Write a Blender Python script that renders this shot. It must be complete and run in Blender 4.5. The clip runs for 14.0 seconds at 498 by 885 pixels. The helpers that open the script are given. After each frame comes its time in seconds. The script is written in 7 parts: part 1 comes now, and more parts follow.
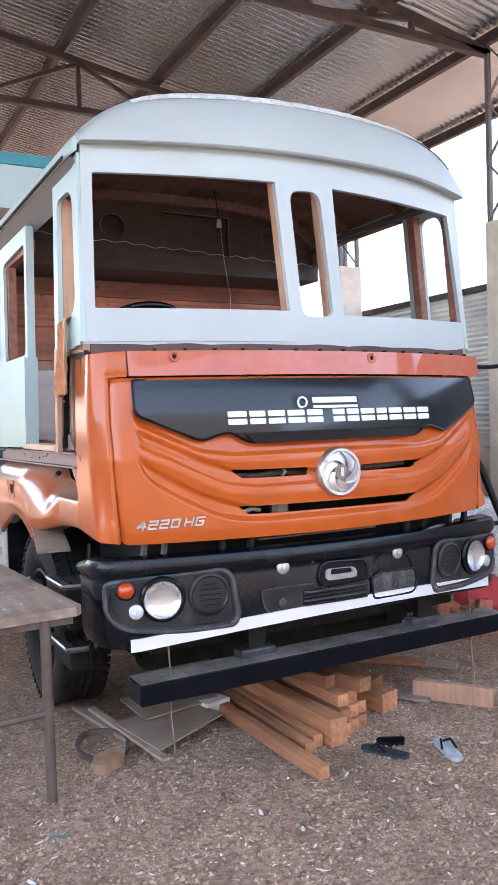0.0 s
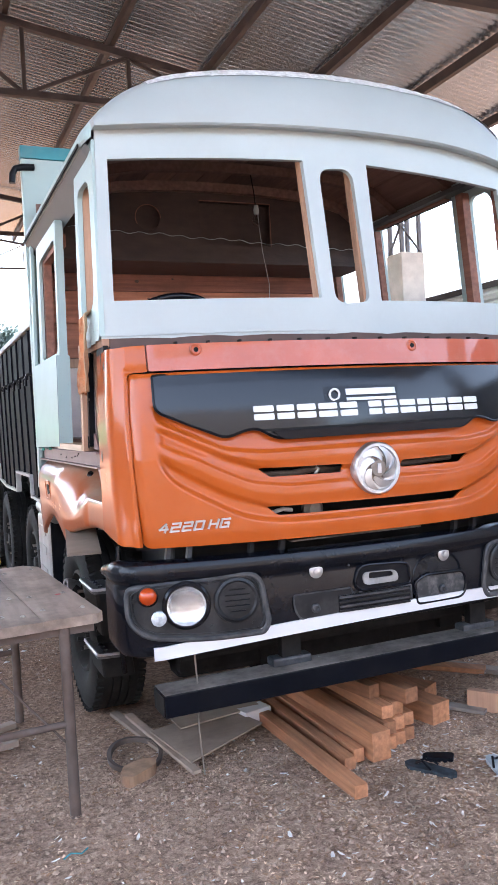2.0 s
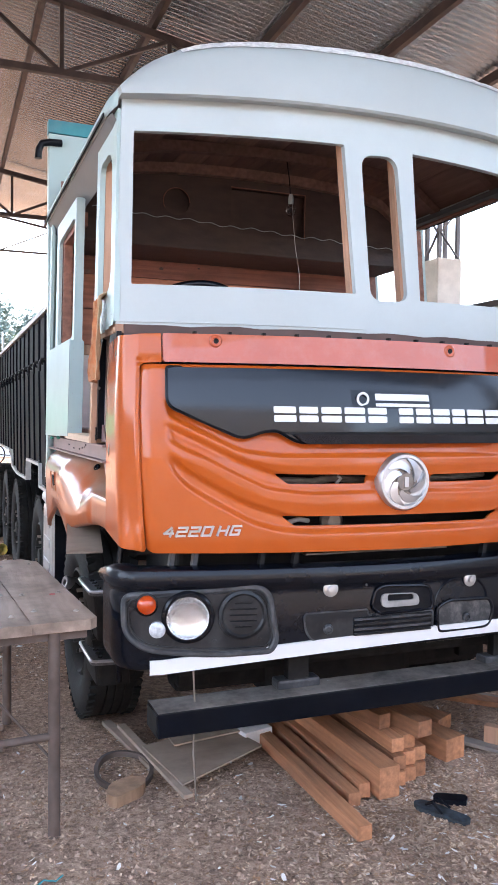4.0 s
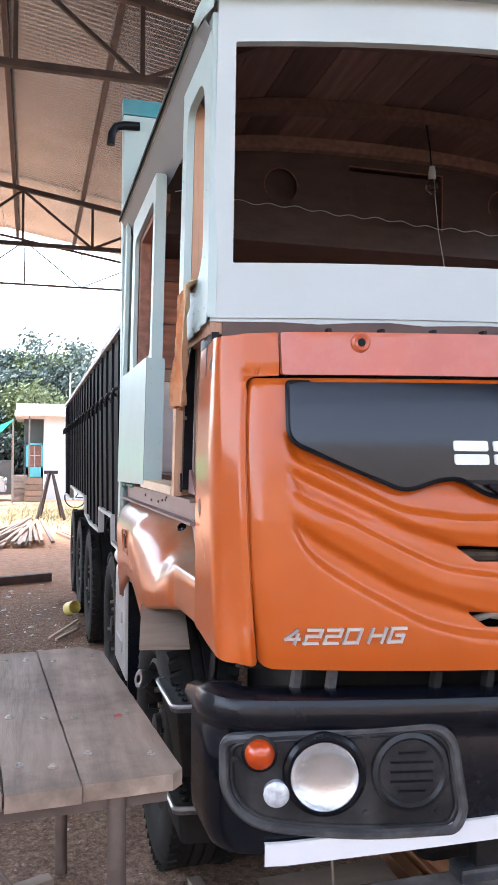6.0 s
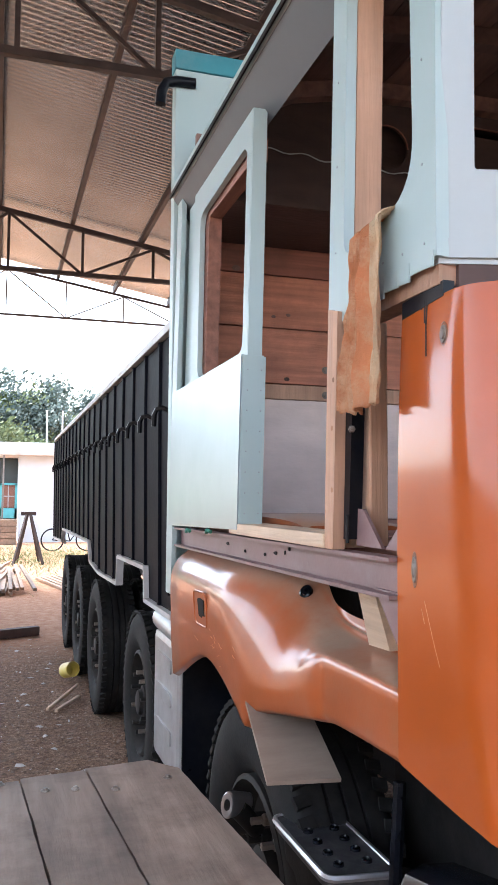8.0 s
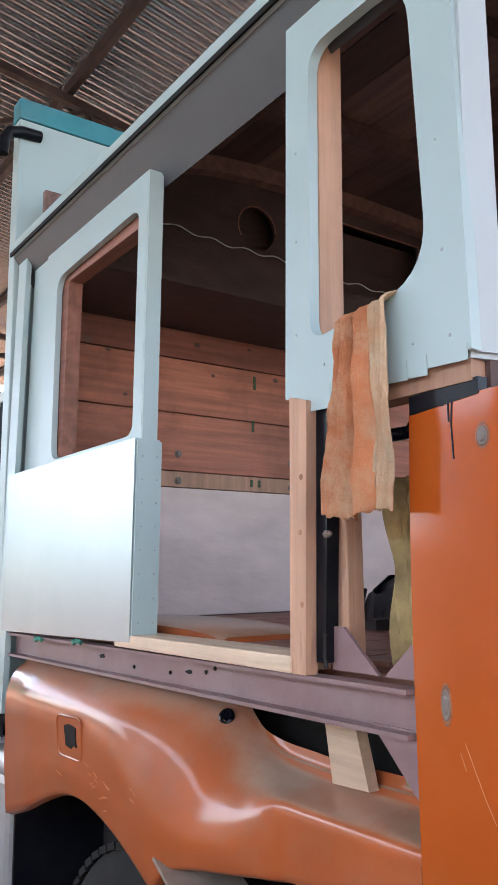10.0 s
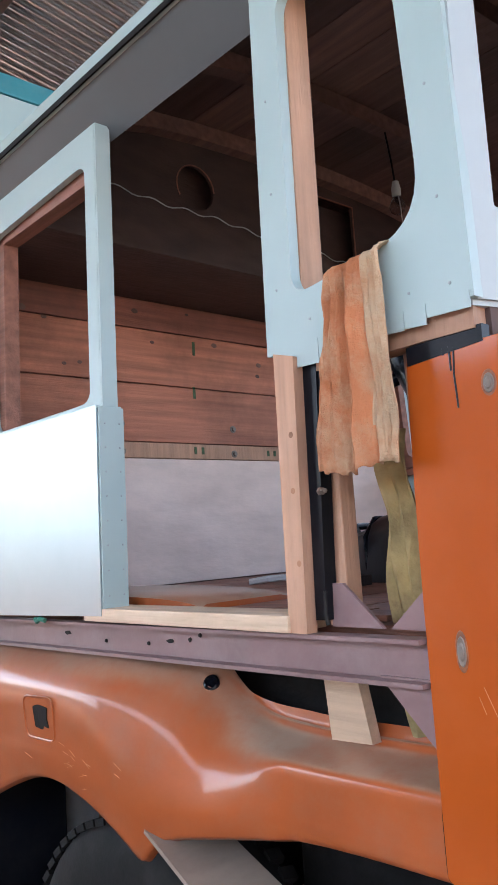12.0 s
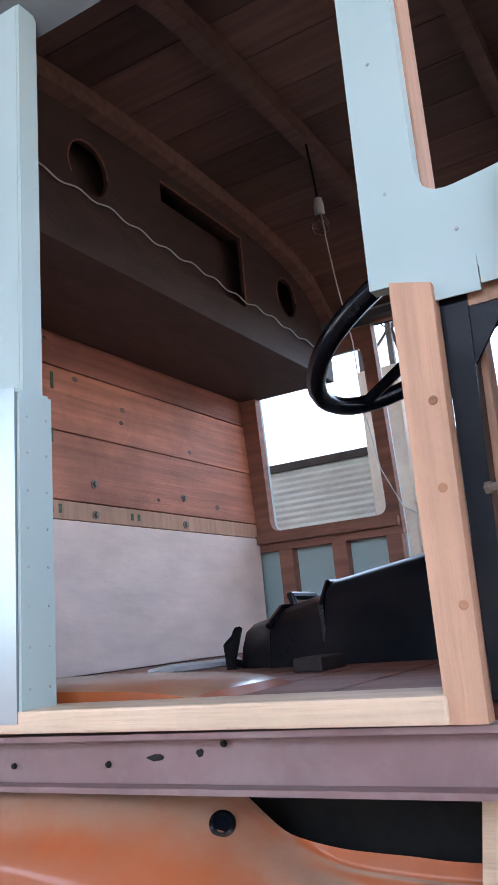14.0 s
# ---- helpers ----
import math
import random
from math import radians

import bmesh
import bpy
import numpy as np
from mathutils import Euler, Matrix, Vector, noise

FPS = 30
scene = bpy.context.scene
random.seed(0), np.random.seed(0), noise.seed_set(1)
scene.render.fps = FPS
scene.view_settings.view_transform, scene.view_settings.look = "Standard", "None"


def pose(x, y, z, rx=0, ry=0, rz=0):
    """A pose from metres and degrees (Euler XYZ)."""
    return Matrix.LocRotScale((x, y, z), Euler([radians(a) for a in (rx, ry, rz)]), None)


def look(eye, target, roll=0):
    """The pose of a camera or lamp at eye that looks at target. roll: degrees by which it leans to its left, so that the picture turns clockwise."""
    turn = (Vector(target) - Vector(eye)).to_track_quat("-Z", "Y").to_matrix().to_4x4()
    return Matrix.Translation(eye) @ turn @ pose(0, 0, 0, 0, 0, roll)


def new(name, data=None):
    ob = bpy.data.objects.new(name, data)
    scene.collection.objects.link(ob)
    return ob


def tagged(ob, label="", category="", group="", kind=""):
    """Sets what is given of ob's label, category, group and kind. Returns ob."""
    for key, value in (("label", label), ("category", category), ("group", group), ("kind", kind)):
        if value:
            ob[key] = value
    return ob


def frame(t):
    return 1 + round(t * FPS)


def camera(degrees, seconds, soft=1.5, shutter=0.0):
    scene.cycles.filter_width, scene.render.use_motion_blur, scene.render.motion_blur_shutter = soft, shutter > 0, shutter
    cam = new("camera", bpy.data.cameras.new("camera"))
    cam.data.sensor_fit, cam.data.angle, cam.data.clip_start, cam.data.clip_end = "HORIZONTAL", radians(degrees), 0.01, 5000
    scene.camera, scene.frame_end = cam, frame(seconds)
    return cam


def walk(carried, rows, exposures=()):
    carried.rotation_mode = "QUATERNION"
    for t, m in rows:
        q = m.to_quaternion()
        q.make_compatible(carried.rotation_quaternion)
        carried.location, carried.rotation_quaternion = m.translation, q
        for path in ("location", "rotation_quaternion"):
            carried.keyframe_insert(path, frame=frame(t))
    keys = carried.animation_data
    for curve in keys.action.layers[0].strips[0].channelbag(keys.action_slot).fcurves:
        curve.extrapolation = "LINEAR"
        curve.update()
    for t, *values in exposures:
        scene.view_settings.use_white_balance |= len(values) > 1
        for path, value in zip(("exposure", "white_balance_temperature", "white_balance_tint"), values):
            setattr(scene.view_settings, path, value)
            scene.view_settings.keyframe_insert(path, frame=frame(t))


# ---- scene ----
from mathutils.bvhtree import BVHTree

cam = camera(34.6, 14.0)
PATH = [
    (0, (-2.311, -3.61, 1.68), (-1.37, -1.846, 1.62), -1.7),
    (0.5, (-2.251, -3.59, 1.671), (-1.279, -1.842, 1.615), -1.9),
    (1, (-2.13, -3.555, 1.666), (-1.173, -1.8, 1.614), -2.6),
    (1.5, (-2.039, -3.531, 1.661), (-1.174, -1.728, 1.62), -2.8),
    (2, (-2.0, -3.513, 1.675), (-1.238, -1.666, 1.608), -2.9),
    (2.2, (-2.011, -3.497, 1.674), (-1.264, -1.644, 1.587), -2.6),
    (4.3, (-1.85, -3.165, 1.672), (-1.144, -1.294, 1.62), 2.4),
    (4.5, (-1.828, -3.081, 1.681), (-1.129, -1.207, 1.679), 3.1),
    (5, (-1.81, -2.758, 1.682), (-1.09, -0.893, 1.735), 1.6),
    (5.5, (-1.739, -2.425, 1.65), (-1.066, -0.541, 1.659), -0.6),
    (6, (-1.695, -2.127, 1.669), (-1.17, -0.198, 1.705), 0.4),
    (6.5, (-1.789, -1.856, 1.676), (-1.313, 0.086, 1.734), -1.0),
    (7, (-1.836, -1.598, 1.651), (-1.3, 0.328, 1.718), -1.7),
    (7.5, (-1.82, -1.313, 1.658), (-1.295, 0.613, 1.775), -1.8),
    (8, (-1.927, -1.1, 1.646), (-1.332, 0.804, 1.785), 0.4),
    (8.5, (-2.052, -0.907, 1.652), (-1.203, 0.898, 1.802), 1.3),
    (9, (-2.047, -0.744, 1.662), (-1.041, 0.967, 1.905), 1.0),
    (9.2, (-2.058, -0.695, 1.678), (-1.038, 0.997, 1.989), 0.7),
    (11.3, (-2.399, -0.681, 1.738), (-1.089, 0.808, 1.998), -3.2),
    (11.5, (-2.392, -0.671, 1.731), (-1.092, 0.828, 1.978), -3.5),
    (12, (-2.293, -0.558, 1.714), (-0.968, 0.92, 1.956), -3.8),
    (12.5, (-2.127, -0.373, 1.696), (-0.778, 1.077, 1.978), -5.7),
    (13, (-2.135, -0.142, 1.675), (-0.691, 1.145, 2.185), -3.1),
    (13.5, (-2.193, 0.098, 1.671), (-0.529, 1.106, 2.131), -3.7),
    (14, (-2.148, 0.245, 1.661), (-0.451, 1.204, 2.112), -5.2),
]
walk(cam, [(t, look(eye, target, roll)) for t, eye, target, roll in PATH],
     [(0, 3.39, 6120, 10), (2.2, 3.39, 6120, 10), (5, 3.36, 6200, 10), (7.5, 3.08, 6400, 10), (8.5, 3.14, 6280, 10), (9, 3.02, 6200, 10), (11.5, 3.22, 6350, 10), (12.5, 3.17, 5980, 10), (13.5, 3.40, 5980, 10), (14, 3.33, 5950, 10)])

# ---- light ----
world = bpy.data.worlds.new("sky")
scene.world = world
world.use_nodes = True
wn = world.node_tree
sky = wn.nodes.new("ShaderNodeTexSky")
sky.sky_type = 'NISHITA'
sky.sun_disc = False
sky.sun_elevation = radians(62)
sky.sun_rotation = radians(-60)
sky.dust_density = 2.0
veil = wn.nodes.new("ShaderNodeHueSaturation")
veil.inputs["Saturation"].default_value = 0.66
wn.links.new(sky.outputs[0], veil.inputs["Color"])
wn.links.new(veil.outputs[0], wn.nodes["Background"].inputs[0])
wn.nodes["Background"].inputs[1].default_value = 0.15
sun_data = bpy.data.lights.new("sun", 'SUN')
sun_data.energy, sun_data.angle, sun_data.color = 1.0, radians(25), (1.0, 0.97, 0.93)
sun = new("sun", sun_data)
sun.matrix_world = look((0, 0, 20), (0 + 10 * math.sin(radians(60)), -10 * math.cos(radians(60)), 20 - 18.8))


# ---- materials ----
def mat(name, col, rough=0.6, metal=0.0, scale=8.0, var=0.25, dirt=None, dirt_amt=0.0, dirt_scale=3.0, bump=0.0, bump_scale=60.0, stretch=(1, 1, 1), coat=0.0, rand=0.0, rvar=0.1, spec=0.5, settle=None, crough=0.06):
    """A surface with two scales of variation in colour, some dirt, gloss variation and fine relief."""
    m = bpy.data.materials.new(name)
    m.use_nodes = True
    nt = m.node_tree
    N, L = nt.nodes, nt.links
    b = N["Principled BSDF"]
    co = N.new("ShaderNodeTexCoord")
    mp = N.new("ShaderNodeMapping")
    mp.inputs["Scale"].default_value = stretch
    L.new(co.outputs["Object"], mp.inputs[0])
    n1 = N.new("ShaderNodeTexNoise")
    n1.inputs["Scale"].default_value, n1.inputs["Detail"].default_value = scale, 8
    L.new(mp.outputs[0], n1.inputs["Vector"])
    mix = N.new("ShaderNodeMix")
    mix.data_type = 'RGBA'
    ramp = N.new("ShaderNodeValToRGB")
    ramp.color_ramp.elements[0].position, ramp.color_ramp.elements[1].position = 0.3, 0.7
    L.new(n1.outputs[0], ramp.inputs[0])
    L.new(ramp.outputs[0], mix.inputs[0])
    mix.inputs[6].default_value = (*[c * (1 - var) for c in col], 1)
    mix.inputs[7].default_value = (*[min(1, c * (1 + var)) for c in col], 1)
    out = mix.outputs[2]
    if rand:
        oi = N.new("ShaderNodeObjectInfo")
        hs = N.new("ShaderNodeHueSaturation")
        mr = N.new("ShaderNodeMapRange")
        mr.inputs[3].default_value, mr.inputs[4].default_value = 1 - rand, 1 + rand
        L.new(oi.outputs["Random"], mr.inputs[0])
        L.new(mr.outputs[0], hs.inputs["Value"])
        L.new(out, hs.inputs["Color"])
        out = hs.outputs[0]
    n2 = N.new("ShaderNodeTexNoise")
    n2.inputs["Scale"].default_value, n2.inputs["Detail"].default_value = dirt_scale, 10
    n2.inputs["Roughness"].default_value = 0.7
    L.new(co.outputs["Object"], n2.inputs["Vector"])
    if dirt:
        r2 = N.new("ShaderNodeValToRGB")
        r2.color_ramp.elements[0].position, r2.color_ramp.elements[1].position = 0.45, 0.72
        r2.color_ramp.elements[1].color = (dirt_amt, dirt_amt, dirt_amt, 1)
        r2.color_ramp.elements[0].color = (0, 0, 0, 1)
        L.new(n2.outputs[0], r2.inputs[0])
        m2 = N.new("ShaderNodeMix")
        m2.data_type = 'RGBA'
        L.new(r2.outputs[0], m2.inputs[0])
        L.new(out, m2.inputs[6])
        m2.inputs[7].default_value = (*dirt, 1)
        out = m2.outputs[2]
    if settle:
        # dust lying on level faces
        ge = N.new("ShaderNodeNewGeometry")
        sz = N.new("ShaderNodeSeparateXYZ")
        L.new(ge.outputs["Normal"], sz.inputs[0])
        up = N.new("ShaderNodeMapRange")
        up.interpolation_type = 'SMOOTHSTEP'
        up.inputs[1].default_value, up.inputs[2].default_value = 0.55, 0.98
        L.new(sz.outputs[2], up.inputs[0])
        nm = N.new("ShaderNodeMath")
        nm.operation = 'MULTIPLY'
        gain = N.new("ShaderNodeMapRange")
        gain.inputs[1].default_value, gain.inputs[2].default_value = 0.2, 0.62
        L.new(n2.outputs[0], gain.inputs[0])
        L.new(up.outputs[0], nm.inputs[0])
        L.new(gain.outputs[0], nm.inputs[1])
        m3 = N.new("ShaderNodeMix")
        m3.data_type = 'RGBA'
        L.new(nm.outputs[0], m3.inputs[0])
        L.new(out, m3.inputs[6])
        m3.inputs[7].default_value = (*settle, 1)
        out = m3.outputs[2]
    L.new(out, b.inputs["Base Color"])
    rr = N.new("ShaderNodeMapRange")
    rr.inputs[3].default_value, rr.inputs[4].default_value = max(0.02, rough - rvar), min(1, rough + rvar)
    L.new(n2.outputs[0], rr.inputs[0])
    L.new(rr.outputs[0], b.inputs["Roughness"])
    b.inputs["Metallic"].default_value = metal
    b.inputs["Coat Weight"].default_value = coat
    b.inputs["Coat Roughness"].default_value = crough
    b.inputs["Coat IOR"].default_value = 1.43
    b.inputs["Specular IOR Level"].default_value = spec
    if bump:
        n3 = N.new("ShaderNodeTexNoise")
        n3.inputs["Scale"].default_value, n3.inputs["Detail"].default_value = bump_scale, 6
        L.new(mp.outputs[0], n3.inputs["Vector"])
        bp = N.new("ShaderNodeBump")
        bp.inputs["Strength"].default_value, bp.inputs["Distance"].default_value = bump, 0.01
        L.new(n3.outputs[0], bp.inputs["Height"])
        L.new(bp.outputs[0], b.inputs["Normal"])
    return m


def ground_material():
    """Dark shop soil with shavings, turning to red-brown sand out in the yard."""
    m = bpy.data.materials.new("yard_soil")
    m.use_nodes = True
    nt = m.node_tree
    N, L = nt.nodes, nt.links
    b = N["Principled BSDF"]
    co = N.new("ShaderNodeTexCoord")

    def noise_tex(scale, detail=8, rough=0.6):
        n = N.new("ShaderNodeTexNoise")
        n.inputs["Scale"].default_value, n.inputs["Detail"].default_value, n.inputs["Roughness"].default_value = scale, detail, rough
        L.new(co.outputs["Object"], n.inputs["Vector"])
        return n

    def ramp(src, stops):
        r = N.new("ShaderNodeValToRGB")
        r.color_ramp.elements[0].position, r.color_ramp.elements[0].color = stops[0][0], (*stops[0][1], 1)
        r.color_ramp.elements[1].position, r.color_ramp.elements[1].color = stops[-1][0], (*stops[-1][1], 1)
        for p, c in stops[1:-1]:
            e = r.color_ramp.elements.new(p)
            e.color = (*c, 1)
        L.new(src, r.inputs[0])
        return r

    def mixc(fac, a, c):
        x = N.new("ShaderNodeMix")
        x.data_type = 'RGBA'
        L.new(fac, x.inputs[0])
        L.new(a, x.inputs[6])
        L.new(c, x.inputs[7])
        return x.outputs[2]

    fine, mid, big = noise_tex(30, 10, 0.88), noise_tex(9, 8), noise_tex(0.9, 5)
    shop = ramp(fine.outputs[0], [(0.36, (0.07, 0.045, 0.034)), (0.5, (0.41, 0.277, 0.195)), (0.64, (0.74, 0.565, 0.425))])
    dark = ramp(fine.outputs[0], [(0.36, (0.028, 0.016, 0.010)), (0.52, (0.25, 0.138, 0.080)), (0.68, (0.60, 0.40, 0.27))])
    brown = ramp(fine.outputs[0], [(0.36, (0.055, 0.034, 0.024)), (0.64, (0.54, 0.36, 0.26))])
    clump = noise_tex(3.2, 9, 0.65)
    sel = ramp(clump.outputs[0], [(0.38, (0, 0, 0)), (0.58, (1, 1, 1))])
    front = mixc(sel.outputs[0], brown.outputs[0], shop.outputs[0])
    yard = ramp(mid.outputs[0], [(0.3, (0.33, 0.155, 0.082)), (0.55, (0.44, 0.235, 0.135)), (0.75, (0.50, 0.345, 0.235))])
    sep = N.new("ShaderNodeSeparateXYZ")
    L.new(co.outputs["Object"], sep.inputs[0])
    ad = N.new("ShaderNodeMath")
    ad.operation = 'MULTIPLY_ADD'
    L.new(big.outputs[0], ad.inputs[0])
    ad.inputs[1].default_value = 3.0
    L.new(sep.outputs[1], ad.inputs[2])
    near = N.new("ShaderNodeMapRange")
    near.inputs[1].default_value, near.inputs[2].default_value = 1.6, 3.6
    L.new(ad.outputs[0], near.inputs[0])
    patch = ramp(mid.outputs[0], [(0.45, (0, 0, 0)), (0.75, (0.8, 0.8, 0.8))])
    inside = mixc(near.outputs[0], front, mixc(patch.outputs[0], dark.outputs[0], brown.outputs[0]))
    mr = N.new("ShaderNodeMapRange")
    mr.inputs[1].default_value, mr.inputs[2].default_value = 8.3, 10.2
    L.new(ad.outputs[0], mr.inputs[0])
    L.new(mixc(mr.outputs[0], inside, yard.outputs[0]), b.inputs["Base Color"])
    b.inputs["Roughness"].default_value = 0.95
    bp = N.new("ShaderNodeBump")
    bp.inputs["Strength"].default_value, bp.inputs["Distance"].default_value = 1.0, 0.045
    crumb = noise_tex(24, 9, 0.7)
    L.new(crumb.outputs[0], bp.inputs["Height"])
    L.new(bp.outputs[0], b.inputs["Normal"])
    return m


def wood(name, col, ring=(0.5, 14, 14), rough=0.65, var=0.3, rand=0.15, dirt=(0.12, 0.08, 0.05), amt=0.35):
    return mat(name, col, rough, 0, 3.0, var, dirt, amt, 2.2, 0.25, 12, ring, rand=rand)


M_SOIL = ground_material()
M_ORANGE = mat("orange_paint", (0.40, 0.077, 0.008), 0.36, 0.0, 5, 0.06, (0.36, 0.16, 0.08), 0.10, 5, 0.006, 120, coat=0.8, rvar=0.1, spec=0.08, crough=0.12)
M_ORANGE_DULL = mat("dusty_orange_paint", (0.35, 0.082, 0.020), 0.36, 0.0, 5, 0.12, (0.27, 0.165, 0.115), 0.34, 4, 0.03, 120, coat=0.65, rvar=0.12, spec=0.2, settle=(0.40, 0.28, 0.20), crough=0.12)
M_RED = mat("faded_orange_red_paint", (0.38, 0.075, 0.030), 0.34, 0.0, 5, 0.06, (0.40, 0.21, 0.16), 0.3, 4, 0.02, 90, coat=1.0, spec=0.15)
M_PALE = mat("pale_blue_sheet", (0.362, 0.458, 0.445), 0.45, 0.0, 2.5, 0.05, (0.38, 0.41, 0.40), 0.25, 5, 0.03, 30, rvar=0.12)
M_CAP = mat("dull_grey_primer_sheet", (0.335, 0.37, 0.37), 0.5, 0.0, 2.5, 0.06, (0.28, 0.29, 0.285), 0.3, 5, 0.03, 30)
M_GREY = mat("grey_primer_sheet", (0.385, 0.43, 0.43), 0.5, 0.0, 2.5, 0.06, (0.31, 0.32, 0.31), 0.3, 5, 0.03, 30)
M_GALV = mat("bare_galvanised_sheet", (0.315, 0.37, 0.39), 0.32, 0.6, 2.0, 0.06, (0.27, 0.325, 0.335), 0.4, 3, 0.0, 25, rvar=0.05)
M_BLACK = mat("black_plastic", (0.0035, 0.0045, 0.0075), 0.20, 0.0, 12, 0.2, (0.075, 0.076, 0.082), 0.09, 3.6, 0.03, 200, rvar=0.14, spec=0.26)
M_DUSTY = mat("dusty_dark_grey_plastic", (0.010, 0.011, 0.013), 0.40, 0.0, 12, 0.25, (0.10, 0.098, 0.097), 0.4, 5, 0.08, 200, spec=0.3, rvar=0.2)
M_GLOSS = mat("satin_black_panel", (0.006, 0.008, 0.012), 0.15, 0.0, 6, 0.15, (0.018, 0.020, 0.024), 0.12, 5, rvar=0.04, spec=0.38)
M_BEAM = mat("black_gloss_steel", (0.005, 0.006, 0.009), 0.30, 0.0, 6, 0.2, (0.10, 0.085, 0.07), 0.12, 4, 0.03, 80, coat=0.05, spec=0.13)
M_GUARD = mat("dusty_black_gloss_steel", (0.004, 0.005, 0.008), 0.24, 0.0, 6, 0.2, (0.06, 0.055, 0.05), 0.06, 5, 0.03, 80, coat=0.02, spec=0.10, settle=(0.20, 0.175, 0.155))
M_RIMDUST = mat("dusty_grey_plastic_edge", (0.035, 0.037, 0.042), 0.42, 0.0, 14, 0.3, (0.15, 0.145, 0.14), 0.5, 7, 0.06, 160, spec=0.35, rvar=0.15)
M_WORNGREY = mat("worn_grey_plastic", (0.26, 0.25, 0.24), 0.6, 0.0, 20, 0.2, (0.10, 0.09, 0.085), 0.5, 14, 0.1, 90)
M_WORNGREY2 = mat("dusty_pocket_plastic", (0.03, 0.031, 0.034), 0.6, 0.0, 16, 0.4, (0.20, 0.185, 0.17), 0.75, 16, 0.2, 70)
M_STEPTOP = mat("worn_black_step_metal", (0.05, 0.05, 0.052), 0.4, 0.4, 18, 0.4, (0.24, 0.235, 0.23), 0.45, 20)
M_RUSTPIPE = mat("rusty_brown_pipe", (0.105, 0.078, 0.066), 0.7, 0.1, 9, 0.25, (0.06, 0.036, 0.026), 0.6, 6)
# lighter grey than the truss steel
M_LATTICE = mat("grey_lattice_steel", (0.13, 0.115, 0.118), 0.6, 0.2, 8, 0.2, (0.09, 0.06, 0.05), 0.5, 4)
M_FOIL = mat("crumpled_foil", (0.84, 0.84, 0.85), 0.36, 0.15, 45, 0.25, (0.40, 0.40, 0.41), 0.55, 26, 0.5, 50)
M_RIM = mat("grimy_wheel_steel", (0.015, 0.0145, 0.014), 0.7, 0.1, 14, 0.3, (0.05, 0.042, 0.035), 0.5, 8, spec=0.25)
M_SCRAP = wood("grey_tan_plywood", (0.265, 0.205, 0.16), (1.2, 4, 4), var=0.18, amt=0.4)
M_WHITE = mat("white_tape", (0.62, 0.62, 0.63), 0.45, 0.0, 8, 0.04, (0.5, 0.46, 0.42), 0.15, 8)
M_CHROME = mat("brushed_chrome", (0.55, 0.55, 0.56), 0.42, 0.9, 20, 0.10, (0.25, 0.25, 0.26), 0.35, 10)
M_STEEL = mat("worn_steel", (0.21, 0.18, 0.155), 0.5, 0.5, 20, 0.25, (0.11, 0.075, 0.05), 0.6, 9)
M_PURPLE = mat("red_oxide_channel", (0.205, 0.122, 0.118), 0.5, 0.0, 6, 0.14, (0.30, 0.235, 0.225), 0.45, 7, 0.05, 90)
M_TYRE = mat("tyre_rubber", (0.010, 0.010, 0.010), 0.8, 0.0, 15, 0.3, (0.045, 0.04, 0.034), 0.4, 5, 0.1, 90, spec=0.2)
M_DARK = mat("grimy_engine_metal", (0.010, 0.0095, 0.0095), 0.7, 0.1, 12, 0.4, (0.045, 0.038, 0.033), 0.35, 7, 0.1, 60, spec=0.18)
M_WOOD_FRESH = wood("fresh_sawn_wood", (0.43, 0.245, 0.155), (14, 14, 0.7), var=0.18, amt=0.3)
M_WOOD_SILL = wood("pale_sill_wood", (0.62, 0.46, 0.32), (14, 0.7, 14), var=0.15, amt=0.2)
M_TIMBER = wood("red_brown_timber", (0.36, 0.165, 0.082), (14, 0.8, 14), var=0.28, rand=0.38, dirt=(0.10, 0.055, 0.032), amt=0.5)
M_PLANK = wood("reddish_wall_plank", (0.43, 0.165, 0.098), (0.7, 14, 14), var=0.26, rand=0.24, dirt=(0.12, 0.05, 0.033), amt=0.6)
# darker plank colour that holds the shade below the overhead shelf
M_PLANK_SHADED = wood("shaded_wall_plank", (0.24, 0.085, 0.055), (0.7, 14, 14), var=0.28, rand=0.2, dirt=(0.08, 0.04, 0.03), amt=0.6)
M_PLY = wood("pale_plywood", (0.80, 0.64, 0.565), (1.0, 3, 3), var=0.12, amt=0.16)
M_GREYWOOD = wood("weathered_bench_board", (0.24, 0.202, 0.172), (9, 0.8, 9), rough=0.6, var=0.18, rand=0.2, dirt=(0.075, 0.06, 0.05), amt=0.7)
M_BENCH = wood("worn_brown_grey_bench_board", (0.285, 0.213, 0.165), (5, 0.6, 5), rough=0.6, var=0.32, rand=0.16, dirt=(0.065, 0.044, 0.032), amt=0.85)
M_BOLT = mat("bright_worn_bolt", (0.42, 0.38, 0.34), 0.4, 0.6, 60, 0.3, (0.12, 0.08, 0.055), 0.7, 40)
M_CEILWOOD = wood("dark_ceiling_wood", (0.135, 0.075, 0.06), (12, 0.8, 12), rand=0.5, amt=0.4)
M_FRAMEWOOD = wood("brown_window_frame_wood", (0.25, 0.105, 0.07), (10, 1, 10), amt=0.3)
M_ROOFSHEET = mat("weathered_zinc_sheet", (0.54, 0.58, 0.61), 0.24, 0.75, 0.8, 0.14, (0.38, 0.39, 0.39), 0.5, 0.5, 0.0, 60, rvar=0.06)
M_TRUSS = mat("rusty_painted_steel", (0.045, 0.034, 0.032), 0.65, 0.1, 6, 0.3, (0.07, 0.045, 0.037), 0.5, 3, spec=0.3)
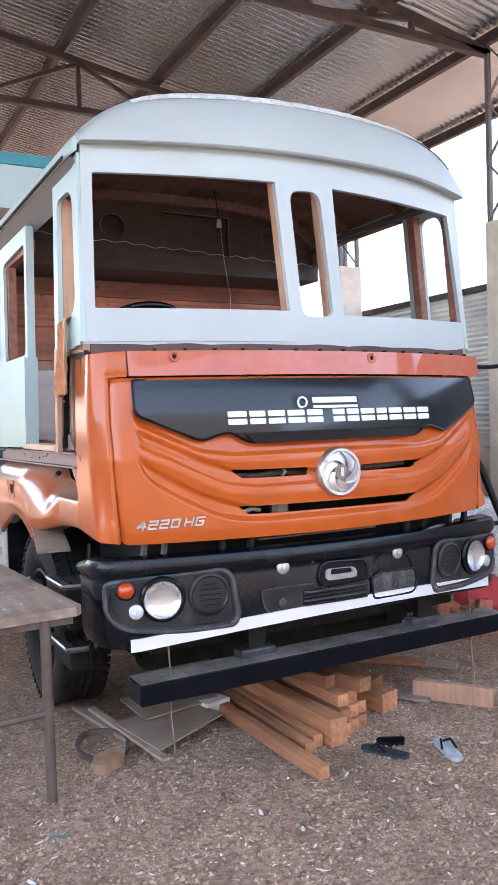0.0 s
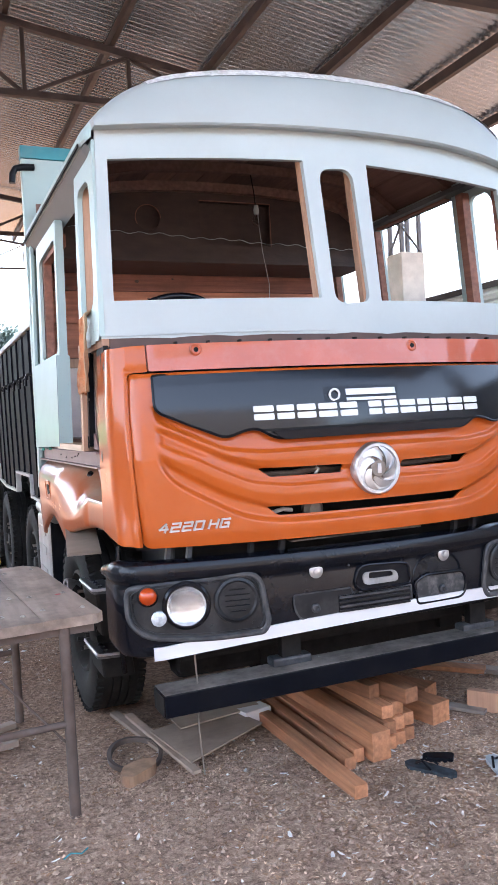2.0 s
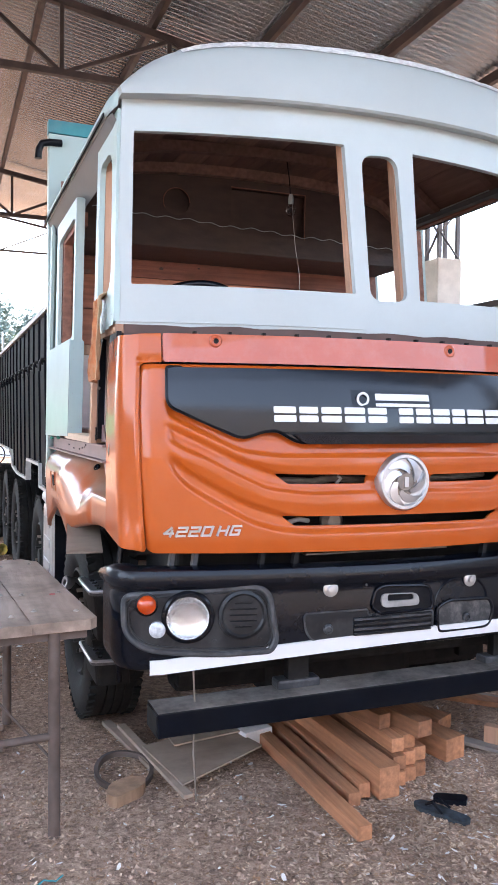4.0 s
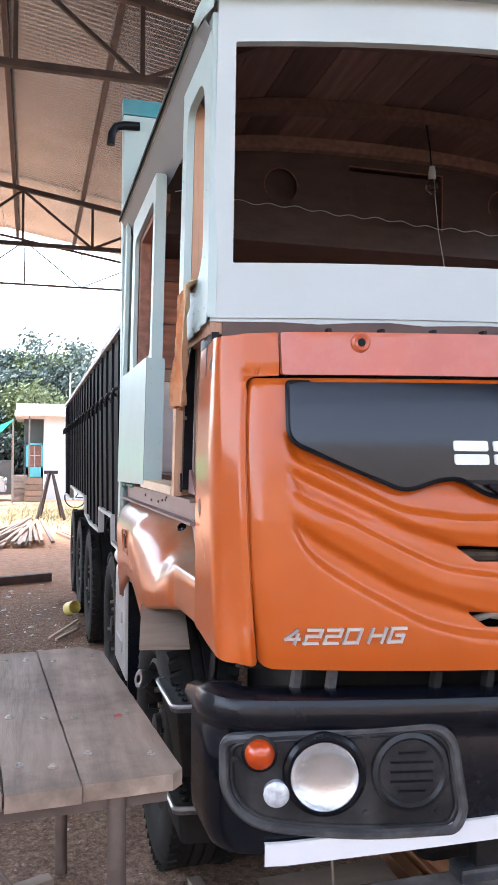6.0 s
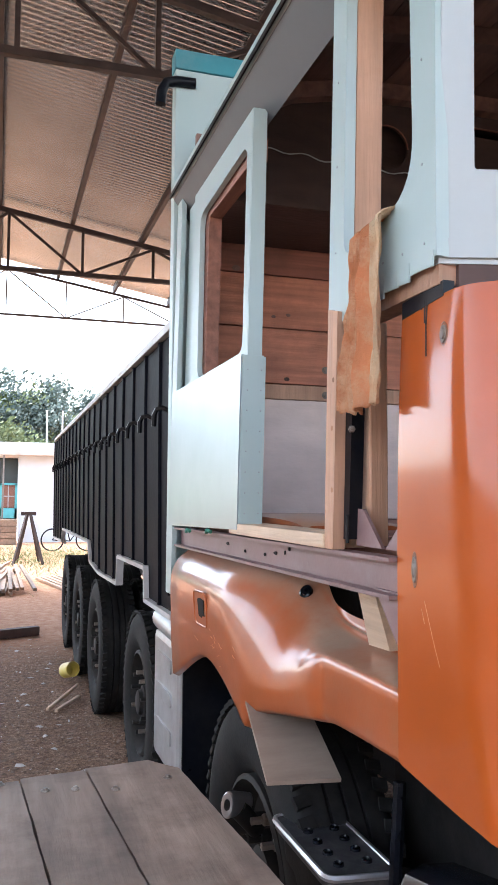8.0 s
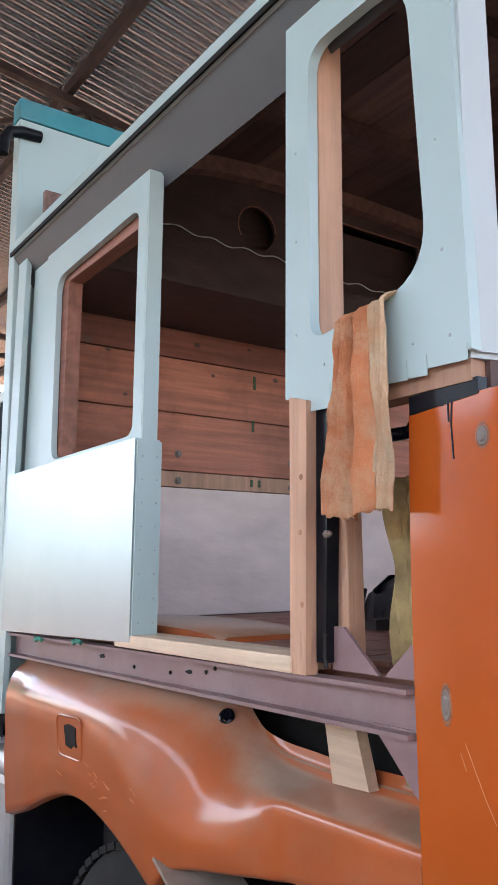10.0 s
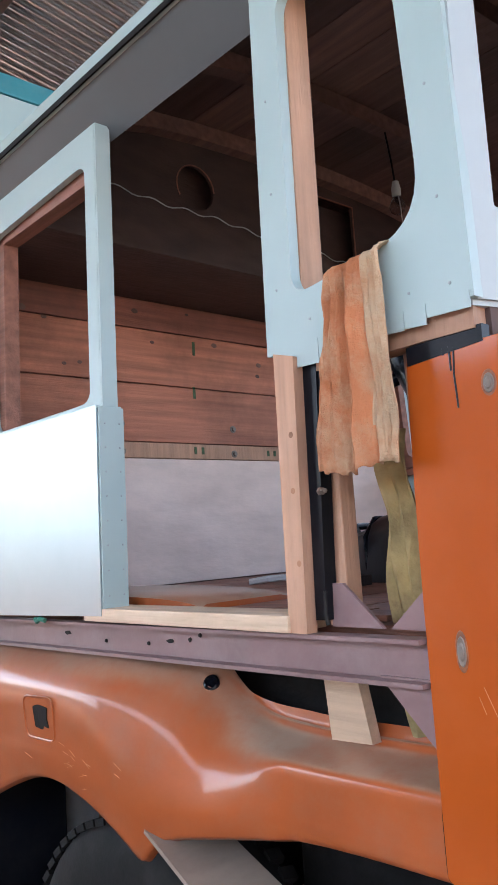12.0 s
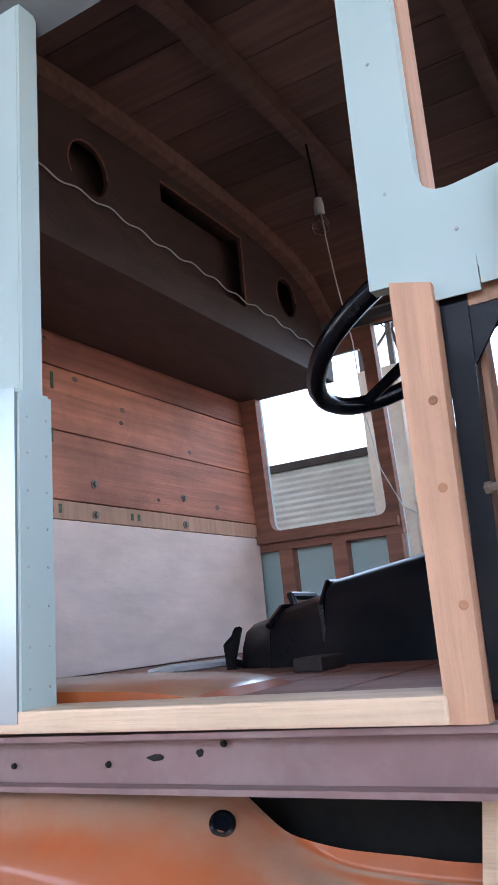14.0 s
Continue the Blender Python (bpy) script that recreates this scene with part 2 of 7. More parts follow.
M_CONCRETE = mat("weathered_concrete", (0.60, 0.52, 0.445), 0.9, 0.0, 3, 0.18, (0.33, 0.26, 0.215), 0.55, 2, 0.2, 40)
M_FENCE = mat("zinc_fence_sheet", (0.66, 0.65, 0.62), 0.45, 0.3, 3, 0.08, (0.45, 0.41, 0.36), 0.4, 2)
M_TARP = mat("black_steel_sheet", (0.0035, 0.004, 0.007), 0.6, 0.0, 4, 0.3, (0.010, 0.010, 0.013), 0.4, 3, 0.1, 30, spec=0.035)
M_RAIL = mat("white_painted_rail", (0.46, 0.46, 0.45), 0.5, 0.0, 9, 0.1, (0.2, 0.17, 0.15), 0.5, 5)
M_TEAL = mat("teal_paint", (0.03, 0.20, 0.24), 0.5, 0.0, 5, 0.15, (0.2, 0.25, 0.25), 0.3, 4)
M_TANK = mat("silver_tank_paint", (0.42, 0.43, 0.43), 0.4, 0.5, 6, 0.1, (0.22, 0.19, 0.16), 0.5, 4)
M_WALL = mat("pale_lime_wash", (0.56, 0.60, 0.62), 0.85, 0.0, 2, 0.05, (0.45, 0.47, 0.48), 0.35, 0.8)
M_AMBER = mat("amber_lens", (0.44, 0.050, 0.004), 0.15, 0.0, 14, 0.35, coat=0.6, rvar=0.05)
M_REFLECTOR = mat("headlamp_reflector", (0.86, 0.87, 0.88), 0.24, 0.85, 9, 0.1, (0.45, 0.45, 0.44), 0.4, 16, 0.55, 22, rvar=0.1)
M_GLASS = bpy.data.materials.new("clear_glass")
M_GLASS.use_nodes = True
M_GLASS.node_tree.nodes["Principled BSDF"].inputs["Transmission Weight"].default_value = 1.0
M_GLASS.node_tree.nodes["Principled BSDF"].inputs["Roughness"].default_value = 0.12
M_GLASS.node_tree.nodes["Principled BSDF"].inputs["IOR"].default_value = 1.25
M_CLEAR = mat("white_lens", (0.50, 0.53, 0.56), 0.2, 0.2, 60, 0.25, coat=0.5)


# ---- mesh helpers ----
def part(name, bm, material, parent=None, label="", smooth=False, angle=38):
    me = bpy.data.meshes.new(name)
    bmesh.ops.recalc_face_normals(bm, faces=bm.faces)
    if smooth:
        for f in bm.faces:
            f.smooth = True
    bm.to_mesh(me)
    bm.free()
    if smooth:
        me.set_sharp_from_angle(angle=radians(angle))
    me.materials.append(material)
    ob = new(name, me)
    if parent is not None:
        ob.parent = parent
    if label:
        ob["label"] = label
    return ob


def thing(name, label, category, group="", kind="", at=(0, 0, 0)):
    ob = new(name)
    ob.location = at
    ob.empty_display_size = 0.1
    return tagged(ob, label, category, group, kind)


def box_bm(bm, lo, hi, m=None, bevel=0.0):
    g = bmesh.ops.create_cube(bm, size=1.0)["verts"]
    mid = [(a + b) / 2 for a, b in zip(lo, hi)]
    siz = [abs(b - a) for a, b in zip(lo, hi)]
    for v in g:
        v.co = Vector((mid[0] + v.co.x * siz[0], mid[1] + v.co.y * siz[1], mid[2] + v.co.z * siz[2]))
    if bevel:
        es = list({e for v in g for e in v.link_edges})
        r = bmesh.ops.bevel(bm, geom=es, offset=bevel, segments=2, profile=0.6, affect='EDGES')
        g = list({v for f in r["faces"] for v in f.verts} | {v for v in g if v.is_valid})
    if m is not None:
        bmesh.ops.transform(bm, matrix=m, verts=g)
    return g


def box(lo, hi, bevel=0.004, m=None):
    bm = bmesh.new()
    box_bm(bm, lo, hi, m, bevel)
    return bm


def bar(p, q, w, h, bevel=0.0, up=(0, 0, 1)):
    """A square bar from p to q, w across and h high, centred on the line."""
    bm = bmesh.new()
    bar_bm(bm, p, q, w, h, bevel, up)
    return bm


def bar_bm(bm, p, q, w, h, bevel=0.0, up=(0, 0, 1)):
    p, q = Vector(p), Vector(q)
    d = q - p
    a = d.normalized()
    s = a.cross(Vector(up))
    if s.length < 1e-4:
        s = a.cross(Vector((1, 0, 0)))
    s.normalize()
    u = s.cross(a)
    m = Matrix((s, a, u)).transposed().to_4x4()
    m.translation = (p + q) / 2
    return box_bm(bm, (-w / 2, -d.length / 2, -h / 2), (w / 2, d.length / 2, h / 2), m, bevel)


def tube(points, r, seg=8, closed=False, bm=None, taper=None):
    """A round tube along a line of points."""
    bm = bm or bmesh.new()
    pts = [Vector(p) for p in points]
    n = len(pts)
    rings = []
    s = None
    for i, p in enumerate(pts):
        a = pts[(i - 1) % n] if (closed or i > 0) else p
        b = pts[(i + 1) % n] if (closed or i < n - 1) else p
        t = (b - a).normalized()
        if s is None:
            s = t.orthogonal()
        s = s - t * s.dot(t)
        if s.length < 1e-4:
            s = t.orthogonal()
        s.normalize()
        u = s.cross(t)
        rr = r if taper is None else r * taper[i]
        rings.append([bm.verts.new(p + rr * (math.cos(k * math.tau / seg) * s + math.sin(k * math.tau / seg) * u)) for k in range(seg)])
    for i in range(n if closed else n - 1):
        A, B = rings[i], rings[(i + 1) % n]
        for k in range(seg):
            bm.faces.new((A[k], A[(k + 1) % seg], B[(k + 1) % seg], B[k]))
    if not closed:
        bm.faces.new(rings[0])
        bm.faces.new(rings[-1])
    return bm


def lathe(profile, seg=32, m=None, bm=None):
    """Turn a profile of (radius, height) about z; m places it."""
    bm = bm or bmesh.new()
    rings = []
    for r, h in profile:
        if r < 1e-5:
            rings.append([bm.verts.new((0, 0, h))])
        else:
            rings.append([bm.verts.new((r * math.cos(k * math.tau / seg), r * math.sin(k * math.tau / seg), h)) for k in range(seg)])
    for A, B in zip(rings, rings[1:]):
        for k in range(seg):
            a0, a1 = A[k % len(A)], A[(k + 1) % len(A)]
            b0, b1 = B[k % len(B)], B[(k + 1) % len(B)]
            f = [a0]
            for v in (a1, b1, b0):
                if v not in f:
                    f.append(v)
            if len(f) > 2:
                bm.faces.new(f)
    if m is not None:
        bmesh.ops.transform(bm, matrix=m, verts=[v for R in rings for v in R])
    return bm


def rounded(poly, radii, seg=6):
    """Round the corners of a polygon in the plane."""
    out = []
    n = len(poly)
    for i, p in enumerate(poly):
        r = radii[i] if isinstance(radii, (list, tuple)) else radii
        P, A, B = Vector(p), Vector(poly[i - 1]), Vector(poly[(i + 1) % n])
        if r <= 0:
            out.append((P.x, P.y))
            continue
        ra = min(r, (A - P).length * 0.45)
        rb = min(r, (B - P).length * 0.45)
        a, b = P + (A - P).normalized() * ra, P + (B - P).normalized() * rb
        for k in range(seg + 1):
            t = k / seg
            q = a * (1 - t) ** 2 + P * 2 * t * (1 - t) + b * t * t
            out.append((q.x, q.y))
    return out


def plate(outline, holes, thick, place, ustep=0.0, vstep=0.0):
    """A sheet cut to an outline with holes, in u and v, cut up finely and laid onto a curved form by place(u, v, w), 0 <= w <= thick."""
    bm = bmesh.new()
    edges = []
    for loop in [outline, *holes]:
        vs = [bm.verts.new((u, v, 0)) for u, v in loop]
        edges += [bm.edges.new((vs[i], vs[(i + 1) % len(vs)])) for i in range(len(vs))]
    bmesh.ops.triangle_fill(bm, use_beauty=True, use_dissolve=False, edges=edges, normal=(0, 0, 1))
    us, vs_ = [p[0] for p in outline], [p[1] for p in outline]
    for step, lo, hi, axis in ((ustep, min(us), max(us), (1, 0, 0)), (vstep, min(vs_), max(vs_), (0, 1, 0))):
        if step:
            n = int((hi - lo) / step)
            for k in range(1, n + 1):
                c = lo + (hi - lo) * k / (n + 1)
                bmesh.ops.bisect_plane(bm, geom=bm.verts[:] + bm.edges[:] + bm.faces[:], dist=1e-5, plane_co=tuple(c * a for a in axis), plane_no=axis)
    if ustep or vstep:
        bmesh.ops.remove_doubles(bm, verts=bm.verts, dist=1e-5)
    if thick:
        r = bmesh.ops.extrude_face_region(bm, geom=bm.faces[:])
        for g in r["geom"]:
            if isinstance(g, bmesh.types.BMVert):
                g.co.z = thick
    for v in bm.verts:
        v.co = place(v.co.x, v.co.y, v.co.z)
    return bm


def rect(u0, v0, u1, v1):
    return [(u0, v0), (u1, v0), (u1, v1), (u0, v1)]


def smooth01(t):
    t = max(0.0, min(1.0, t))
    return t * t * (3 - 2 * t)


# ---- ground and shed ----
def build_ground():
    bm = bmesh.new()
    xs = [-900, -300, -120, -60, -30, -16, -9] + [-6 + 0.15 * i for i in range(81)] + [7, 9, 16, 30, 60, 120, 300, 900]
    ys = [-900, -300, -100, -40, -15, -8] + [-5 + 0.15 * i for i in range(101)] + [11, 12, 13.5, 15, 18, 22, 30, 45, 80, 150, 300, 900]
    rows = []
    for y in ys:
        row = []
        for x in xs:
            h = 0.0
            if -6.1 < x < 6.1 and -5.1 < y < 10.1:
                h = 0.018 * (noise.noise(Vector((x * 1.3, y * 1.3, 0))) - 0.25) + 0.006 * noise.noise(Vector((x * 5, y * 5, 3)))
            row.append(bm.verts.new((x, y, h - 0.004)))
        rows.append(row)
    for A, B in zip(rows, rows[1:]):
        for i in range(len(xs) - 1):
            bm.faces.new((A[i], A[i + 1], B[i + 1], B[i]))
    ob = part("ground", bm, M_SOIL, smooth=True)
    tagged(ob, "dark soil strewn with wood shavings, red sand further out", "ground", kind="structure")


ROOF_Y0, ROOF_Y1, RIDGE_X, EAVE_X = -4.8, 15.7, -3.6, 5.2


def roof_z(x):
    return 6.07 - 0.165 * x if x > RIDGE_X else 6.07 - 0.165 * RIDGE_X - 0.165 * (RIDGE_X - x)


def build_roof():
    bm = bmesh.new()
    pitch, seg = 0.092, 10
    n = int((ROOF_Y1 - ROOF_Y0) / pitch * seg)
    xs = [-9.4, -6.5, RIDGE_X, -2.3, 0.35, 2.9, EAVE_X]
    for j in range(len(xs) - 1):
        a, b = xs[j], xs[j + 1]
        lap = 0.012 * (1 if a < RIDGE_X else 0)
        prev = None
        for i in range(n + 1):
            y = ROOF_Y0 + (ROOF_Y1 - ROOF_Y0) * i / n
            w = 0.0125 * math.cos(math.tau * y / pitch)
            ov = 0.1
            p = bm.verts.new((a - (ov if j else 0), y, roof_z(a) + w + (0.02 if j > 2 else 0.0) + lap + 0.09 + (0.017 if j > 2 else 0)))
            q = bm.verts.new((b, y, roof_z(b) + w + 0.09))
            if prev:
                bm.faces.new((prev[0], prev[1], q, p))
            prev = (p, q)
    ob = part("ceiling", bm, M_ROOFSHEET, smooth=True)
    tagged(ob, "weathered grey brown corrugated roof sheets of an open shed", "shed roof", kind="structure")


def build_truss(y, chord=5.33, k_=1.0):
    t = thing("trim_truss", "rusty dark steel roof truss under corrugated sheets", "roof truss", kind="structure", group="shed trusses")
    left, right = -9.0, 3.85
    bm = bmesh.new()
    bar_bm(bm, (left, y, chord), (right, y, chord), 0.07 * k_, 0.07 * k_)
    part("bottom_chord", bm, M_TRUSS, t)
    for a, b in ((RIDGE_X, right), (left, RIDGE_X)):
        bm = bmesh.new()
        bar_bm(bm, (a, y, roof_z(a) - 0.1), (b, y, roof_z(b) - 0.1), 0.07 * k_, 0.08 * k_)
        part("top_chord", bm, M_TRUSS, t)
    x, k = 2.86, 1
    while x > left + 1.2:
        part("web_post", bar((x, y, chord), (x, y, roof_z(x) - 0.12), 0.045 * k_, 0.045 * k_, up=(0, 1, 0)), M_TRUSS, t)
        nx = x - 1.185
        if nx > left:
            if k % 2 == 0:
                e = bar((x, y, chord), (nx, y, roof_z(nx) - 0.12), 0.04 * k_, 0.04 * k_, up=(0, 1, 0))
            else:
                e = bar((x, y, roof_z(x) - 0.12), (nx, y, chord), 0.04 * k_, 0.04 * k_, up=(0, 1, 0))
            part("web_diagonal", e, M_TRUSS, t)
        x, k = nx, k + 1


def build_purlins():
    x = 4.96
    while x > -9.2:
        bm = bmesh.new()
        z = roof_z(x)
        for k in range(4):
            a, b = ROOF_Y0 + k * 5.55, min(ROOF_Y1, ROOF_Y0 + (k + 1) * 5.55)
            box_bm(bm, (x - 0.03, a + 0.003, z - 0.055), (x + 0.03, b, z + 0.055))
        ob = part("trim_purlin", bm, M_TRUSS)
        tagged(ob, "rusty dark steel purlin carrying the roof sheets", "purlin", group="shed purlins", kind="structure")
        x -= 1.165


def build_column(x, y, chord=5.33):
    t = thing("column", "lattice steel column on a weathered concrete pier", "column", kind="structure", group="shed columns")
    part("pier", box((x - 0.17, y - 0.17, -0.02), (x + 0.17, y + 0.17, 3.62), 0.015), M_CONCRETE, t)
    for sx in (-0.13, 0.13):
        for sy in (-0.13, 0.13):
            part("angle_post", bar((x + sx, y + sy, 3.62), (x + sx, y + sy, roof_z(x) - 0.1), 0.045, 0.045), M_LATTICE, t)
    z = 3.62
    k = 0
    while z < chord - 0.2:
        s = 0.13 if k % 2 else -0.13
        part("lacing", bar((x - s, y - 0.155, z), (x + s, y - 0.155, z + 0.3), 0.012, 0.03, up=(0, 1, 0)), M_LATTICE, t)
        part("lacing", bar((x - 0.155, y - s, z), (x - 0.155, y + s, z + 0.3), 0.012, 0.03, up=(1, 0, 0)), M_LATTICE, t)
        z, k = z + 0.3, k + 1


def build_fence():
    """Block wall with upright zinc sheeting above it, along the far side of the shed."""
    wall = part("wall_east", box((4.15, -14, -0.05), (4.38, 22, 1.45), 0.01), M_CONCRETE)
    tagged(wall, "grey weathered block wall along the shed", "boundary wall", kind="structure")
    bm = bmesh.new()
    n = 200
    prev = None
    for i in range(n + 1):
        z = 1.45 + (3.06 - 1.45) * i / n
        x = 4.22 + 0.010 * math.cos(math.tau * z / 0.056)
        p, q = bm.verts.new((x, -14, z)), bm.verts.new((x, 22, z))
        if prev:
            bm.faces.new((prev[0], prev[1], q, p))
        prev = (p, q)
    ob = part("wall_sheeting", bm, M_FENCE, smooth=True)
    tagged(ob, "zinc corrugated sheeting above the block wall", "fence", kind="structure")
    rail = part("trim_fence_rail", box((4.17, -14, 3.01), (4.20, 22, 3.08), 0), M_TRUSS)
    tagged(rail, "dark steel top rail of the sheet fence", "rail", kind="structure")


# unseen walls, added to block low sky and darken reflections in the paint
tagged(part("wall_west_unseen", box((-15.6, -14, -0.05), (-15.35, 33, 3.5), 0.02), M_CONCRETE), "unseen plain grey wall added to block low sky", "boundary wall", kind="structure")
tagged(part("wall_south_unseen", box((-15.3, -13.2, -0.05), (4.1, -12.95, 6.4), 0.02), M_CONCRETE), "unseen plain grey wall added to block low sky", "boundary wall", kind="structure")
# unseen wall, added to bound the flank's reflection; pale to bounce light
tagged(part("wall_side_unseen", box((-9.75, 1.2, -0.05), (-9.6, 7.9, 5.05), 0.01), M_WALL), "unseen pale wall added to shape the flank reflections", "shed wall", kind="structure")
build_ground()
build_roof()
for ty in (-4.6, -2.2, 2.5, 5.6, 12.2, 15.6):
    build_truss(ty, k_=0.55 if ty > 15 else 1.0)
build_purlins()
for tx, ty in ((3.85, -2.2), (3.95, 2.35), (3.85, 5.15), (3.85, 12.2)):
    build_column(tx, ty)
build_fence()


# ---- truck ----
CX = -0.02
truck = thing("truck", "unfinished heavy truck with orange nose and pale blue wooden cab", "truck")


def ws_y(x):
    return -0.08 + 0.13 * x * x


def side_x(z):
    return -(1.225 - 0.018 * (z - 1.55))


def panel_y(x, z):
    s = max(0.0, min(1.0, (z - 1.5) / 0.5))
    return -0.30 + 0.10 * s + (0.16 - 0.01 * s) * x * x


def bump_y(x):
    return -0.30 + 0.12 * x * x


def along(table, v):
    """Straight runs between (v, value) pairs."""
    for (a, p), (b, q) in zip(table, table[1:]):
        if v <= b:
            return p + (q - p) * max(0.0, v - a) / (b - a)
    return table[-1][1]


# lines of the stepped grille, by distance from the middle: outer lip, lower groove, lower bar's top, upper groove, upper bar's top, black panel
LIP = [(0, 1.193), (0.43, 1.190), (0.55, 1.199), (0.67, 1.229), (0.83, 1.315), (0.94, 1.383), (0.99, 1.436), (1.02, 1.49)]
GROOVE_LOW = [(0, 1.236), (0.46, 1.237), (0.55, 1.259), (0.72, 1.316), (0.87, 1.401), (0.97, 1.462), (1.02, 1.53)]
BAR_LOW = [(0, 1.362), (0.45, 1.354), (0.62, 1.377), (0.74, 1.434), (0.87, 1.503), (0.97, 1.546), (1.02, 1.585)]
GROOVE_UP = [(0, 1.412), (0.48, 1.410), (0.59, 1.434), (0.72, 1.481), (0.87, 1.555), (0.97, 1.606), (1.02, 1.635)]
BAR_UP = [(0, 1.515), (0.56, 1.509), (0.73, 1.531), (0.87, 1.601), (0.97, 1.650), (1.02, 1.68)]


def lines_at(ax):
    h = 0.03
    return [sum(along(tb, abs(ax + o * h)) for o in (-1, -0.5, 0, 0.5, 1)) / 5 for tb in (LIP, GROOVE_LOW, BAR_LOW, GROOVE_UP, BAR_UP)]


def seam_x(z):
    return along([(1.10, 1.116), (1.17, 1.122), (1.32, 1.136), (1.48, 1.147), (1.68, 1.146), (1.88, 1.134), (2.02, 1.132)], z)


def nose_relief(x, z):
    """The stepped grille bands of the orange nose and its rolled edges."""
    ax = abs(x - CX)
    d = 0.0
    roll = seam_x(z) + CX - 0.010 - ax
    if roll < 0.05:
        d += 0.026 * (1 - max(0.0, roll) / 0.05) ** 2.5
    if z < 1.17:
        d += 0.35 * (1.17 - z) ** 1.5
    if z > 1.86:
        d += 0.012 * ((z - 1.86) / 0.025) ** 2
    if ax < 1.04:
        fade = 1 - smooth01((ax - 0.975) / 0.05)
        l0, g2, b2, g1, b1 = lines_at(ax)
        knots = [(l0 - 0.014, 0.0), (l0 + 0.026, 0.022), (max(g2 - 0.004, l0 + 0.028), 0.025), (g2 + 0.024, 0.004), (b2 - 0.040, -0.001), (b2 - 0.012, 0.003), (b2 + 0.014, 0.018), (g1 - 0.004, 0.026), (g1 + 0.022, 0.009), (b1 - 0.035, 0.004), (b1 - 0.010, 0.007), (b1 + 0.014, 0.020), (b1 + 0.06, 0.022)]
        if z >= knots[-1][0]:
            d += 0.022 * fade * (1 - smooth01((z - 1.66) / 0.03))
        elif z > knots[0][0]:
            for (a, p), (b, q) in zip(knots, knots[1:]):
                if z <= b:
                    d += fade * (p + (q - p) * smooth01((z - a) / max(1e-4, b - a)))
                    break
    return d


def front_place(off=0.0, relief=True):
    def place(u, v, w):
        return Vector((u, panel_y(u, v) + (nose_relief(u, v) if relief else 0) - off + w, v))
    return place


def build_nose():
    s1l = rounded([(-0.607, 1.437), (-0.55, 1.394), (-0.205, 1.394), (-0.205, 1.433)], 0.012, 3)
    s1r = rounded([(0.11, 1.430), (0.11, 1.396), (0.475, 1.396), (0.525, 1.436)], 0.012, 3)
    s2 = rounded([(-0.575, 1.262), (-0.52, 1.220), (0.43, 1.218), (0.49, 1.258)], 0.012, 3)
    edge = [(seam_x(z) - 0.010, z) for z in (1.112, 1.18, 1.26, 1.34, 1.42, 1.50, 1.58, 1.66, 1.74, 1.82, 1.885)]
    out = rounded([(-a, z) for a, z in edge[::-1]] + [(a + 2 * CX, z) for a, z in edge], [0.018] + [0.0] * 9 + [0.03, 0.03] + [0.0] * 9 + [0.018], 5)
    part("nose_panel", plate(out, [s1l, s1r, s2], 0.012, front_place(), 0.010, 0.006), M_ORANGE, truck, "glossy orange nose panel with two stepped air slots", True, 75)
    up = rounded([(-1.04, 1.893), (1.19, 1.893), (1.19, 2.012), (-1.04, 2.012)], 0.008, 2)
    strip = part("upper_strip", plate(up, [], 0.02, front_place(0.004, False), 0.06, 0), M_RED, truck, "faded orange red upper strip", True)
    for x, z in ((-0.83, 1.983), (0.25, 1.978)):
        m = Matrix.Translation((x, panel_y(x, z) - 0.006, z)) @ Matrix.Rotation(radians(90), 4, 'X')
        part("hinge_boss", lathe([(0.028, -0.004), (0.028, 0.004), (0.021, 0.009), (0.012, 0.006), (0.009, -0.004)], 20, m), M_RED, strip, smooth=True)
        part("hole", lathe([(0, 0.0065), (0.011, 0.0065), (0.011, 0.0)], 14, m), M_DARK, strip, "dark bolt hole")
    # satin black name panel
    blk = rounded([(-1.030, 1.872), (-1.038, 1.712), (-0.745, 1.580), (-0.655, 1.612), (-0.60, 1.616), (-0.52, 1.566), (0.50, 1.572), (0.575, 1.616), (0.63, 1.612), (0.73, 1.582), (1.065, 1.728), (1.062, 1.878)], [0.012, 0.04, 0.035, 0.03, 0.03, 0.04, 0.04, 0.03, 0.03, 0.035, 0.04, 0.012], 5)

    def swell(off):
        def place(u, v, w):
            b = 0.016 * (1 - ((v - 1.715) / 0.165) ** 2)
            return Vector((u, panel_y(u, v) - off - max(0.0, b) + w, v))
        return place
    name = part("name_panel", plate(blk, [], 0.03, swell(0.006), 0.05, 0.012), M_GLOSS, truck, "satin black panel under the windscreen", True)
    part("edge_bead", tube([swell(0.004)(u, v, 0) for u, v in blk], 0.007, 6, True), M_BEAM, name, "black edge bead", True)
    lip = rounded([(-0.545, 1.602), (-0.49, 1.562), (0.475, 1.568), (0.53, 1.606)], 0.015, 3)
    part("lip", plate(lip, [], 0.05, lambda u, v, w: Vector((u, panel_y(u, v) - 0.042 + 0.35 * (1.606 - v) + w, v)), 0.05, 0.01), M_GLOSS, name, "gloss black lip", True)
    # dark plate laid on the panel face as the lip's shade
    part("lip_shadow", plate(rounded([(-0.60, 1.612), (-0.545, 1.600), (0.53, 1.604), (0.575, 1.616)], 0.004, 2), [], 0.02, swell(0.0085), 0.05, 0), M_DARK, name, "dark strip for the shade over the lip")
